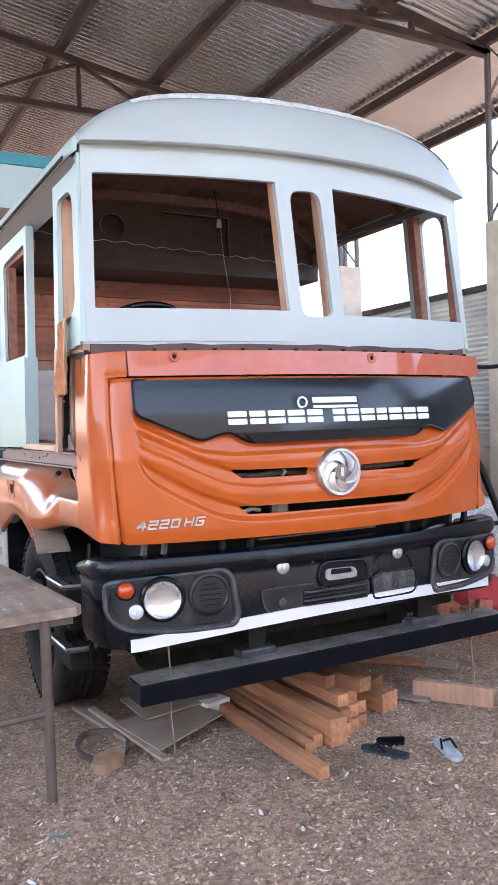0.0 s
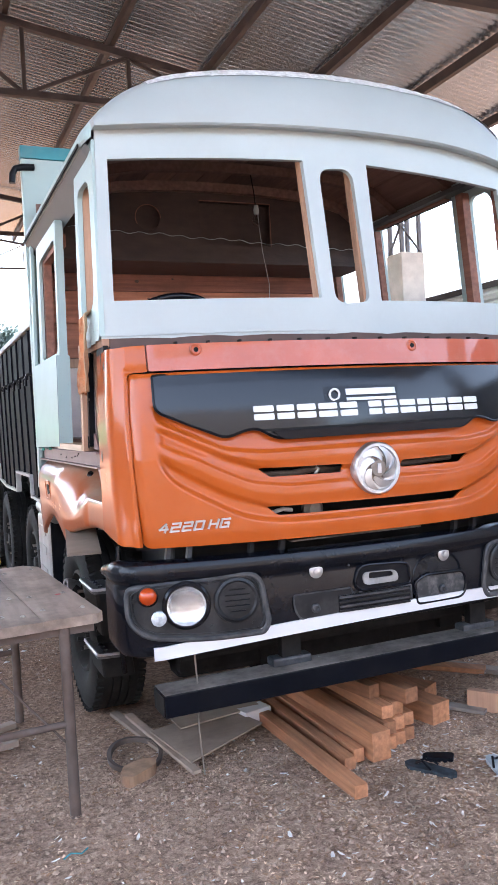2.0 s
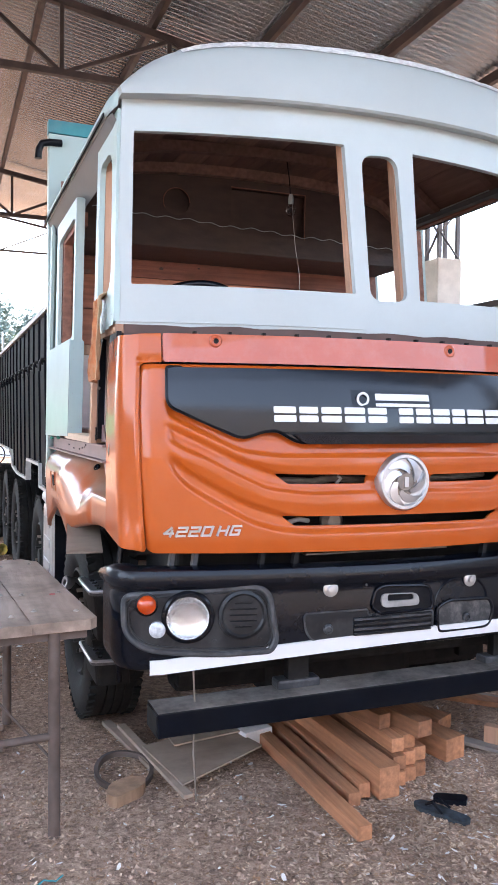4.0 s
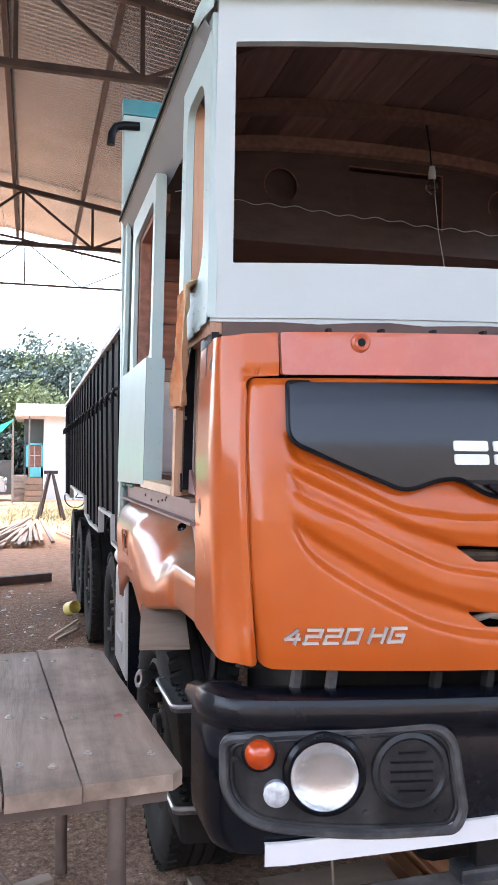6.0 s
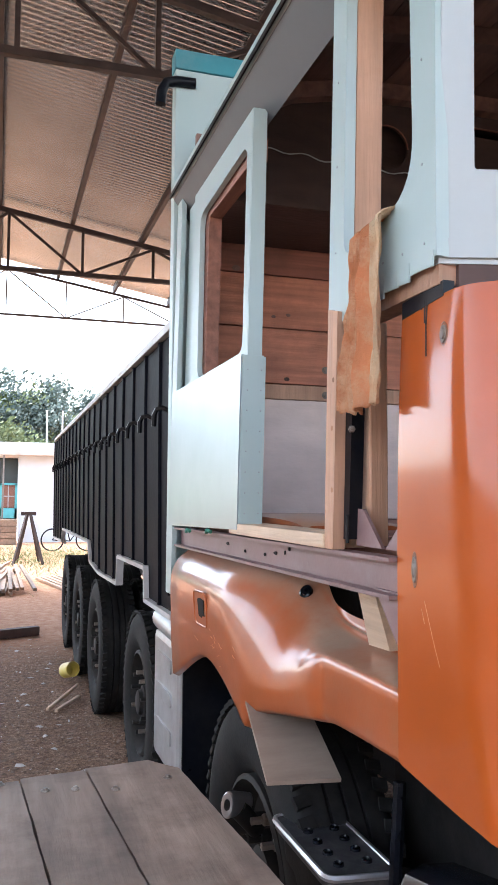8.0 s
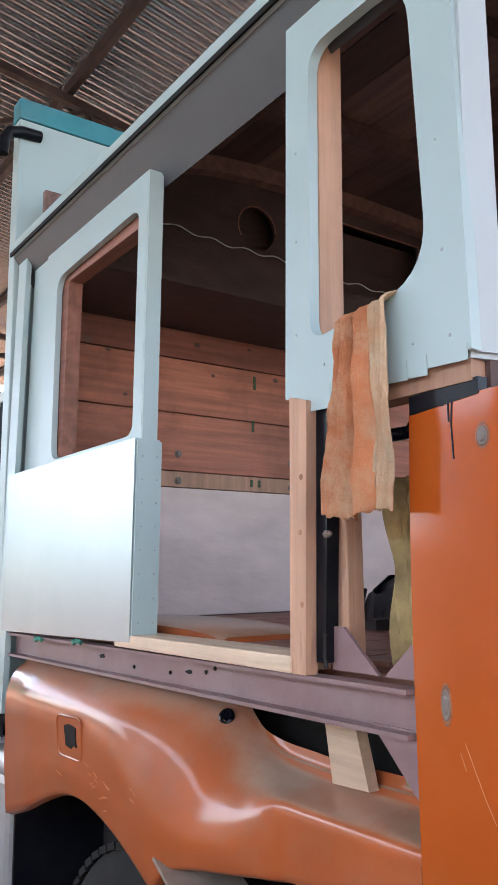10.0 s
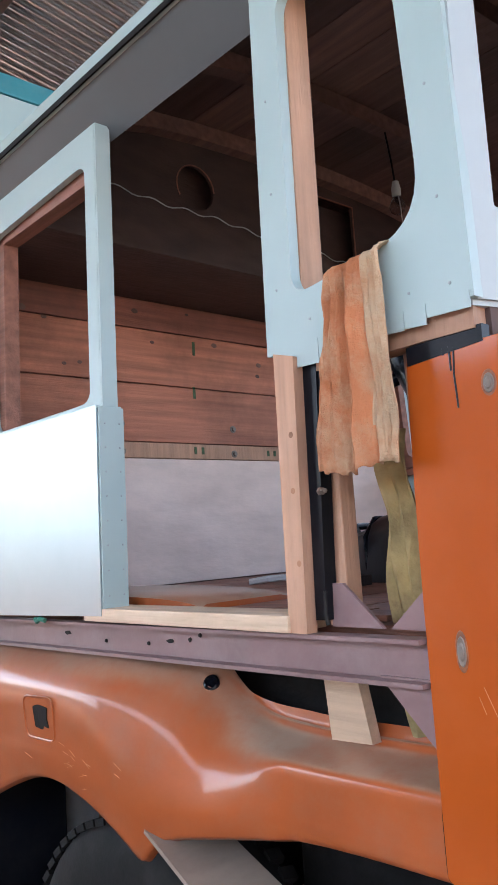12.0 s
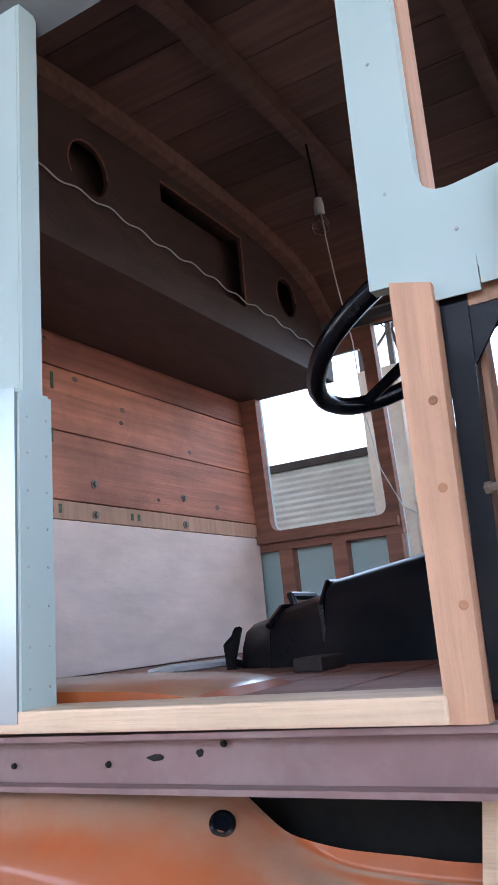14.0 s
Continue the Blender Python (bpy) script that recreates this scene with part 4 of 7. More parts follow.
    part("cut_end", bar((-1.103, -0.165, 0.448), (-1.100, -0.165, 0.448), 0.15, 0.085), M_DARK, guard)
    for x in (-0.93, 0.93):
        part("hanger_wire", tube([(x, -0.16, 0.66), (x + 0.005, -0.17, 0.5), (x, -0.175, 0.30), (x + 0.01, -0.19, 0.10)], 0.004, 6), M_STEEL, guard)
    for x in (-0.45, 0.62):
        part("bracket", box((x - 0.1, -0.16, 0.50), (x + 0.1, -0.08, 0.545), 0.012), M_RIMDUST, guard)
        part("bracket", box((x - 0.05, -0.15, 0.54), (x + 0.05, -0.10, 0.66), 0.006), M_DARK, guard)


# brown of rusty steel, also used for the shaded gap below the windscreen
M_RUSTGAP = mat("rust_and_gap_shade_brown", (0.085, 0.048, 0.040), 0.7, 0.0, 6, 0.25, (0.06, 0.045, 0.04), 0.5, 7)


def build_cab_front():
    def place(u, v, w):
        return Vector((u, ws_y(u) + w, v))
    left = rounded([(-1.143, 2.226), (-0.163, 2.226), (-0.232, 2.877), (-1.138, 2.866)], 0.004, 1)
    mid = rounded([(-0.088, 2.2), (0.105, 2.206), (0.032, 2.852), (-0.15, 2.842)], [0.06, 0.05, 0.07, 0.06], 6)
    right = rounded([(0.172, 2.214), (1.155, 2.226), (1.025, 2.852), (0.114, 2.878)], 0.004, 1)
    out = [(-1.205, 2.057)] + [(-1.2 + 0.1 * i, 2.054 + 0.003 * math.sin(i * 1.7) + 0.002 * math.sin(i * 3.9)) for i in range(1, 24)] + [(1.215, 2.075), (1.105, 3.03), (-1.185, 3.03)]
    part("windscreen_frame", plate(out, [left, mid, right], 0.03, place, 0.05, 0), M_GREY, truck, "pale blue sheet metal windscreen surround", True)
    part("seam_lip", plate([(-1.2, 2.066), (-0.12, 2.068), (-0.12, 2.10), (-1.2, 2.10)], [], 0.004, lambda u, v, w: Vector((u, ws_y(u) - 0.006 + w, v)), 0.06, 0), M_GREY, truck)
    # raw wooden studs behind the surround
    def stud(u0, u1, v0, v1, u2, u3, d0=0.032, d1=0.078):
        return plate([(u0, v0), (u1, v0), (u3, v1), (u2, v1)], [], d1 - d0, lambda u, v, w: Vector((u, ws_y(u) + d0 + w, v)))
    for a in ((-0.166, -0.10, -0.238, -0.172), (0.092, 0.135, 0.020, 0.063)):
        part("stud", stud(a[0], a[1], 2.18, 2.93, a[2], a[3]), M_WOOD_FRESH, truck, "raw wooden windscreen stud")
    part("stud", stud(0.137, 0.176, 2.18, 2.93, 0.065, 0.108), M_WOOD_FRESH, truck, "raw wooden windscreen stud")
    part("stud", stud(1.15, 1.19, 2.10, 2.95, 1.045, 1.085), M_FRAMEWOOD, truck, "raw wooden windscreen stud")
    part("header", plate(rect(-1.18, 2.90, 1.14, 3.0), [], 0.06, lambda u, v, w: Vector((u, ws_y(u) + 0.032 + w, v)), 0.1, 0), M_CEILWOOD, truck, "wooden windscreen header")
    part("bottom_rail", plate(rect(-1.18, 2.075, 1.18, 2.19), [], 0.06, lambda u, v, w: Vector((u, ws_y(u) + 0.033 + w, v)), 0.1, 0), M_WOOD_FRESH, truck, "raw wooden windscreen rail")
    # dark strip that stands for the shadow under the frame's overhang
    part("shadow_gap", plate(rect(-1.17, 2.0, 1.17, 2.075), [], 0.03, lambda u, v, w: Vector((u, ws_y(u) + 0.002 + w, v)), 0.08, 0), M_RUSTGAP, truck, "dark brown strip for the shaded gap under the windscreen")
    for i in range(1, 16):
        x = -1.05 + 0.142 * i
        part("clip", box((x - 0.006, panel_y(x, 2.0) + 0.004, 2.008), (x + 0.006, panel_y(x, 2.0) + 0.03, 2.024), 0.002), M_DARK, truck)


# much darker grey than the eave and roof sheets
M_SOFFIT = mat("dark_grey_soffit", (0.080, 0.088, 0.092), 0.5, 0.0, 3, 0.1, (0.11, 0.112, 0.112), 0.2, 4, 0.03, 40)


def crown(x):
    x = min(1.2, x * 1.2 / 1.13) if x > 0 else x
    return 3.315 - 0.075 * (x / 1.2) ** 2 - 0.20 * abs(x / 1.21) ** 7


def build_cab_roof():
    # bulged front cap over the windscreen
    bm = bmesh.new()
    prev = None
    n = 48
    for i in range(n + 1):
        x = -1.2 + 2.325 * i / n
        zb = 2.995 + 0.022 * (1 - (x / 1.2) ** 2) - 0.10 * max(0.0, x - 0.5) ** 2
        zt = crown(x)
        y0 = ws_y(x)
        ring = []
        for o, t in ((0.0, -0.01), (-0.055, -0.03), (-0.066, 0.0), (-0.066, 0.12), (-0.060, 0.35), (-0.045, 0.6), (-0.015, 0.82), (0.03, 0.95), (0.09, 1.0)):
            ring.append(bm.verts.new((x, y0 + o, zb + (zt - zb) * t)))
        if prev:
            for k in range(len(ring) - 1):
                bm.faces.new((prev[k], prev[k + 1], ring[k + 1], ring[k]))
        else:
            bm.faces.new(ring)
        prev = ring
    bm.faces.new(prev)
    part("roof_cap", bm, M_CAP, truck, "pale grey bulged front roof cap", True)
    # bright foil edge
    bm = bmesh.new()
    prev = None
    for i in range(n * 2 + 1):
        x = -0.95 + 2.0 * i / (2 * n)
        zt, zb, y0 = crown(x), 3.0, ws_y(x)
        ring = []
        for k, (o, t) in enumerate(((-0.015, 0.815), (0.003, 0.872), (0.028, 0.95), (0.085, 1.006), (0.16, 1.010))):
            c = noise.noise(Vector((x * 22, k * 1.7, 0.5))) * 0.006
            ring.append(bm.verts.new((x, y0 + o - 0.006 + 0.5 * c, zb + (zt - zb) * t + 0.004 + 0.5 * c + 0.003 * noise.noise(Vector((x * 60, k * 2.3, 4))))))
        if prev:
            for k in range(4):
                bm.faces.new((prev[k], prev[k + 1], ring[k + 1], ring[k]))
        prev = ring
    part("foil_edge", bm, M_FOIL, truck, "crumpled bright foil edge", True)
    # barrel roof
    bm = bmesh.new()
    prev = None
    for i in range(41):
        x = -1.21 + 2.345 * i / 40
        ring = [bm.verts.new((x, y, crown(max(-1.2, min(1.12, x))) - (0 if -1.2 < x < 1.13 else 0.05) + d)) for y, d in ((ws_y(x) + 0.08, 0), (2.26, 0), (2.26, -0.03), (ws_y(x) + 0.08, -0.03))]
        if prev:
            for k in range(4):
                bm.faces.new((prev[k], prev[(k + 1) % 4], ring[(k + 1) % 4], ring[k]))
        prev = ring
    part("roof_skin", bm, M_GREY, truck, "grey sheet metal cab roof", True)
    for sg in (-1, 1):
        X = lambda d: sg * (d - (0.095 if sg > 0 else 0.0))
        # eave: skirt and soffit
        bm = bmesh.new()
        rows = []
        for y, f in ((0.105, 0.15), (0.125, 0.6), (0.16, 0.9), (0.22, 1.0), (0.8, 1.0), (1.5, 1.0), (2.262, 1.0)):
            lo = 2.975 * (1 - f) + 2.955 * f
            rows.append([bm.verts.new((X(1.195 + (a - 1.195) * f), y, lo + (z - 2.955) * (0.5 + 0.5 * f) if k < 4 else z)) for k, (a, z) in enumerate(((1.20, 3.052), (1.228, 3.02), (1.24, 2.958), (1.23, 2.948), (1.14, 2.83), (1.14, 2.86)))])
        for A, B in zip(rows, rows[1:]):
            for k in range(3):
                bm.faces.new((A[k], A[k + 1], B[k + 1], B[k]))
        part("eave", bm, M_PALE, truck, "pale grey sheet metal eave")
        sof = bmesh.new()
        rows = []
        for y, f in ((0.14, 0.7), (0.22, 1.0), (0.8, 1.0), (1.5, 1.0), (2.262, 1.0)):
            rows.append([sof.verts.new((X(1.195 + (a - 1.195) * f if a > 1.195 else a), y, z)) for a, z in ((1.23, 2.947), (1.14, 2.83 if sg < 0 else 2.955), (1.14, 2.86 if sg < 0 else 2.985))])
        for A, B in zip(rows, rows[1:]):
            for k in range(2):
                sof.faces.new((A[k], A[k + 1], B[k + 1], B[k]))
        part("soffit", sof, M_SOFFIT, truck, "dark grey soffit sheet")
        part("eave_edge", bar((X(1.2445), 0.20, 2.955), (X(1.2445), 2.262, 2.955), 0.006, 0.016), M_DARK, truck, "dark eave edge")
    # interior ceiling: boards along the cab, ribs across under them
    for k in range(12):
        x0 = -1.11 + 0.185 * k
        x1 = x0 + 0.181
        bm = bmesh.new()
        vs = [bm.verts.new((x, y, crown(x) - 0.06 + d)) for y in (0.06 + ws_y(x0), 2.10) for d in (0, 0.016) for x in (x0, x1)]
        for f in ((0, 1, 3, 2), (4, 5, 7, 6), (0, 1, 5, 4), (2, 3, 7, 6), (0, 2, 6, 4), (1, 3, 7, 5)):
            bm.faces.new([vs[q] for q in f])
        part("ceiling_board", bm, M_CEILWOOD, truck)
    for y in (0.55, 1.15, 1.57):
        bm = bmesh.new()
        prev = None
        for i in range(13):
            x = -1.1 + 2.2 * i / 12
            z = crown(x) - 0.062
            ring = [bm.verts.new((x, yy, zz)) for yy, zz in ((y, z), (y + 0.05, z), (y + 0.05, z - 0.06), (y, z - 0.06))]
            if prev:
                for j in range(4):
                    bm.faces.new((prev[j], prev[(j + 1) % 4], ring[(j + 1) % 4], ring[j]))
            else:
                bm.faces.new(ring)
            prev = ring
        bm.faces.new(prev)
        part("roof_rib", bm, M_CEILWOOD, truck, "dark wooden roof rib")


def flank(sg, off=0.0):
    def place(u, v, w):
        lean = 0.075 * max(0.0, v - 2.05) if sg > 0 else 0.0
        return Vector((sg * (-side_x(v) + off - w - lean), u, v))
    return place


def build_cab_sides():
    for sg in (-1, 1):
        q1 = 0.0 if sg < 0 else 0.085
        quarter = rounded([(0.182, 2.215), (0.493 - q1, 2.175), (0.493 - q1, 2.82 + q1), (0.215, 2.82 + q1)], [0.11, 0.05, 0.06, 0.11], 7)
        out = [(0.098, 2.068), (0.30, 2.055), (0.572, 2.072), (0.568, 2.96), (0.12, 2.96)]
        part("front_side_panel", plate(out, [quarter], 0.025, flank(sg), 0, 0.1), M_PALE, truck, "pale blue sheet metal side panel", True)
        for a, b, z0 in ((0.105, 0.187, 2.051), (0.1885, 0.232, 2.043), (0.2335, 0.29, 2.044), (0.2915, 0.43, 2.037), (0.4315, 0.530, 2.032)):
            part("hem_tab", plate([(a, z0), (b, z0 + 0.003), (b, 2.0785), (a, 2.0785)], [], 0.0024, flank(sg, 0.0026)), M_PALE, truck, "pale blue folded hem tab")
        part("quarter_stud", plate([(0.490 - q1, 2.10), (0.550 - q1, 2.10), (0.550 - q1, 2.93), (0.488 - q1, 2.93)], [], 0.062 if sg < 0 else 0.05, flank(sg, -0.026)), M_WOOD_FRESH if sg < 0 else M_FRAMEWOOD, truck, "raw wooden quarter window stud")
        part("quarter_rail", plate(rect(0.11, 2.021, 0.55, 2.072), [], 0.05, flank(sg, -0.012)), M_WOOD_FRESH, truck, "raw wooden rail under the side panel")
        # rear side: surround with rounded window
        if sg < 0:
            win = rounded([(1.255, 2.10), (1.85, 2.10), (1.87, 2.745), (1.255, 2.765)], [0.05, 0.05, 0.06, 0.05], 6)
            out = [(1.205, 1.60), (1.97, 1.60), (1.97, 2.86), (1.205, 2.86)]
            part("window_surround", plate(out, [win], 0.02, flank(sg), 0, 0.1), M_PALE, truck, "pale blue rear window surround", True)
            bm = bmesh.new()
            prev = None
            for z in (1.575, 2.05, 2.86):
                x0 = side_x(z) + 0.001
                ring = [bm.verts.new(p) for p in ((x0, 1.198, z), (x0 + 0.045, 1.198, z), (x0 + 0.045, 1.26, z), (x0, 1.26, z))]
                if prev:
                    for k in range(4):
                        bm.faces.new((prev[k], prev[(k + 1) % 4], ring[(k + 1) % 4], ring[k]))
                prev = ring
            part("door_post", bm, M_PALE, truck, "pale blue door post")
            part("window_stud", plate(rect(1.82, 2.06, 1.90, 2.80), [], 0.05, flank(sg, -0.024)), M_FRAMEWOOD, truck, "brown wooden window stud")
            part("window_head", plate(rect(1.27, 2.725, 1.85, 2.80), [], 0.05, flank(sg, -0.024)), M_FRAMEWOOD, truck, "brown wooden window head")
            part("corner_sheet", plate(rect(1.92, 2.06, 2.17, 2.95), [], 0.02, flank(sg, -0.025)), M_PALE, truck, "pale blue recessed corner sheet")
            part("rear_edge", plate(rect(2.17, 1.25, 2.255, 2.96), [], 0.02, flank(sg, 0.01)), M_PALE, truck, "pale blue rear edge strip")
            low = part("lower_panel", plate([(1.195, 1.552), (2.19, 1.532), (2.20, 2.085), (1.195, 2.082)], [], 0.01, flank(sg, 0.022), 0.1, 0), M_GALV, truck, "bare galvanised lower side panel with a soft sheen")
            fl = part("lower_flange", plate(rect(-1.243, 1.565, -1.170, 2.075), [], 0.006, lambda u, v, w: Vector((u + 0.02 * (v - 1.565), 1.188 + w, v))), M_PALE, truck, "pale blue folded flange")
            part("flange_top", box((-1.236, 1.19, 2.074), (-1.165, 2.19, 2.080), 0.001), M_PALE, truck, "pale blue panel top fold")
            for k in range(8):
                for u in (-1.226, -1.183):
                    z = 1.60 + 0.062 * k
                    m = Matrix.Translation((u + 0.02 * (z - 1.565), 1.188, z)) @ Matrix.Rotation(radians(90), 4, 'X')
                    part("rivet", lathe([(0.0026, 0), (0.002, 0.0012), (0, 0.0016)], 8, m), M_CAP, fl)
        else:
            # far side: an open doorway, then a window
            w2 = rounded([(1.452, 2.09), (2.03, 2.09), (2.02, 2.85), (1.452, 2.85)], 0.05, 5)
            part("side_sheet", plate([(1.395, 1.55), (2.25, 1.55), (2.25, 2.96), (1.395, 2.96)], [w2], 0.02, flank(sg), 0, 0.1), M_PALE, truck, "pale blue far side sheet", True)
            part("window_frame", plate([(1.392, 2.0), (2.12, 2.0), (2.12, 2.93), (1.392, 2.93)], [[(u, v) for u, v in w2]], 0.045, flank(sg, -0.021)), M_FRAMEWOOD, truck, "brown wooden far side window frame")
            part("window_ledge", plate(rect(1.40, 2.035, 2.11, 2.075), [], 0.03, flank(sg, -0.067)), M_FRAMEWOOD, truck, "brown wooden window ledge")
            part("door_head", plate(rect(0.60, 2.942, 1.39, 2.985), [], 0.04, flank(sg, -0.012)), M_FRAMEWOOD, truck, "brown wooden door head")
            part("lower_sheet", plate(rect(0.24, 1.55, 0.575, 2.06), [], 0.01, flank(sg)), M_PALE, truck, "pale lower far side sheet")
            for u in (1.40, 1.66, 1.93):
                part("far_stud", plate(rect(u, 1.55, u + 0.07, 2.0), [], 0.05, flank(sg, -0.021)), M_FRAMEWOOD, truck, "brown wooden far side stud")
            part("rear_stud", plate(rect(2.122, 1.55, 2.17, 2.93), [], 0.05, flank(sg, -0.021)), M_FRAMEWOOD, truck, "brown wooden corner stud")
        for u, v in ((0.14, 2.10), (0.22, 2.105), (0.30, 2.11), (0.45, 2.12), (0.535, 2.2), (0.535, 2.4), (0.535, 2.6), (0.15, 2.25), (0.155, 2.45)):
            m = Matrix.Translation((sg * -side_x(v), u, v)) @ Matrix.Rotation(radians(90 * sg), 4, 'Y')
            part("rivet", lathe([(0.0030, 0), (0.0026, 0.0015), (0, 0.002)], 8, m), M_CAP, truck)
    # door opening of the near side
    part("sill", box((-1.245, 0.536, 1.5375), (-1.14, 1.285, 1.570), 0.004), M_WOOD_SILL, truck, "pale raw wood door sill")
    part("door_jamb", plate([(0.494, 1.5375), (0.540, 1.5375), (0.541, 2.07), (0.488, 2.055)], [], 0.028, flank(-1, 0.014)), M_WOOD_FRESH, truck, "raw wooden door jamb with knots")
    part("jamb_seal", plate([(0.466, 1.56), (0.492, 1.56), (0.487, 2.05), (0.452, 2.05)], [], 0.03, flank(-1, -0.010)), M_BEAM, truck, "black steel jamb strip")
    part("inner_stud", box((-1.172, 0.448, 1.546), (-1.13, 0.498, 2.028), 0.003), M_WOOD_FRESH, truck, "wooden inner stud")
    part("gusset", plate([(0.35, 1.547), (0.47, 1.547), (0.465, 1.625), (0.44, 1.625)], [], 0.008, flank(-1, -0.03)), M_PURPLE, truck, "red oxide steel gusset")
    part("gusset", plate([(0.262, 1.547), (0.335, 1.547), (0.262, 1.612)], [], 0.008, flank(-1, -0.03)), M_PURPLE, truck, "red oxide steel gusset")
    part("jamb_gusset", plate([(0.466, 2.045), (0.456, 1.945), (0.425, 1.99), (0.39, 2.04)], [], 0.006, flank(-1, -0.014)), M_BEAM, truck, "black painted corner gusset")
    part("jamb_bolt", lathe([(0.008, 0), (0.008, 0.007), (0.005, 0.008), (0.005, 0.02), (0, 0.021)], 6, Matrix.Translation((-1.208, 0.464, 1.795)) @ Vector((-0.35, -1, 0)).to_track_quat('Z', 'Y').to_matrix().to_4x4()), M_STEEL, truck, "steel bolt through the jamb")
    bead = random.Random(8)
    part("weld_bead", tube([(-1.222 + 0.002 * bead.random(), 0.462 - 0.006 * bead.random(), 1.553 + 0.010 * k) for k in range(7)], 0.004, 7), M_RIM, truck, "dark lumpy weld bead", True)
    ch = part("channel", bar((-1.195, 0.235, 1.498), (-1.195, 2.16, 1.486), 0.008, 0.070), M_PURPLE, truck, "red oxide steel channel")
    for z, d in ((0.035, 0.004), (-0.035, -0.004)):
        part("channel_flange", bar((-1.209, 0.253, 1.498 + z), (-1.209, 2.16, 1.486 + z), 0.042, 0.008), M_PURPLE, ch)
    part("gusset", plate([(0.25, 1.47), (0.36, 1.47), (0.25, 1.36)], [], 0.008, flank(-1, -0.02)), M_PURPLE, truck, "red oxide steel gusset")
    part("channel", bar((1.195, 0.235, 1.508), (1.195, 2.16, 1.492), 0.05, 0.075), M_PURPLE, truck, "red oxide steel channel")


# much darker brown than the ceiling boards
M_SHELF = wood("dark_shelf_board", (0.044, 0.026, 0.023), (2, 6, 6), rand=0.2, amt=0.3)


def build_cab_inside():
    part("cab_floor", box((-1.14, 0.1, 1.50), (1.16, 2.10, 1.545), 0.004), M_FRAMEWOOD, truck, "red brown boarded cab floor")
    back = part("back_wall", box((-1.16, 2.132, 1.5), (1.16, 2.16, 3.2), 0.002), M_CEILWOOD, truck, "reddish plank back wall of the cab")
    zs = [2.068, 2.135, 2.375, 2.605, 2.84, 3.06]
    # planks above 2.5 m take the shaded colour
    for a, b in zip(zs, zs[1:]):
        part("plank", box((-1.155, 2.104, a + 0.002), (1.155, 2.13, b - 0.002), 0.003), M_PLANK_SHADED if a > 2.5 else M_PLANK if a > 2.1 else M_WOOD_FRESH, back)
    rk = random.Random(12)
    for _ in range(16):
        x, z, r = rk.uniform(-1.05, 1.0), rk.uniform(2.15, 2.8), rk.uniform(0.006, 0.013)
        m = Matrix.Translation((x, 2.1035, z)) @ Matrix.Rotation(radians(90), 4, 'X') @ Matrix.Diagonal((1.5, 1, 1, 1))
        part("knot", lathe([(r, 0), (r * 0.7, 0.0008), (0, 0.0006)], 10, m), M_CEILWOOD, back)
    part("ply_sheet", box((-1.15, 2.098, 1.56), (1.15, 2.13, 2.066), 0.003), M_PLY, back, "pale pinkish plywood sheet")
    for x in (-0.58, 0.0, 0.55):
        for z in (2.095, 2.205):
            m = Matrix.Translation((x, 2.102, z)) @ Matrix.Rotation(radians(90), 4, 'X')
            part("bolt", lathe([(0.016, 0), (0.016, 0.003), (0.010, 0.004), (0.009, 0.012), (0, 0.012)], 14, m), M_STEEL, back, "steel coach bolt")
    # upper shelf front with round cut-outs
    holes = [[(cx + 0.085 * math.cos(k * math.tau / 24), 3.01 + 0.085 * math.sin(k * math.tau / 24)) for k in range(24)] for cx in (-0.52, 0.72)]
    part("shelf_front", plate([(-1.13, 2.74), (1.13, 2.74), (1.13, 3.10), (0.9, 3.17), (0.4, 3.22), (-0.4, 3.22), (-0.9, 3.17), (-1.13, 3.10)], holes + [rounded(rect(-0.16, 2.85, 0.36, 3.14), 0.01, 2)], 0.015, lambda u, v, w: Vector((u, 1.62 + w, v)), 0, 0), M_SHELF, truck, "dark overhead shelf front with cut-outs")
    for cx in (-0.52, 0.72):
        part("hole_edge", tube([(cx + 0.086 * math.cos(k * math.tau / 24), 1.62, 3.01 + 0.086 * math.sin(k * math.tau / 24)) for k in range(15)], 0.003, 6), M_FRAMEWOOD, truck, "brown sawn edge")
    part("hole_edge", tube([(-0.16, 1.62, 3.142), (0.362, 1.62, 3.142), (0.362, 1.62, 2.85)], 0.004, 6), M_FRAMEWOOD, truck, "brown sawn edge")
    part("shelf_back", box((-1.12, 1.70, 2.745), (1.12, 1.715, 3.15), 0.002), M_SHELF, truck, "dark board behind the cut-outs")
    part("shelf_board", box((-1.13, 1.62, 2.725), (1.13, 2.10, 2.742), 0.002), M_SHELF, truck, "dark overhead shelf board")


for_side = (-1, 1)
build_nose()
for s_ in for_side:
    build_corner(s_)
build_bumper()
build_drips()
build_scratches()
build_cab_front()
build_cab_roof()
build_cab_sides()
build_cab_inside()


# ---- truck: flank, wheels, load body ----

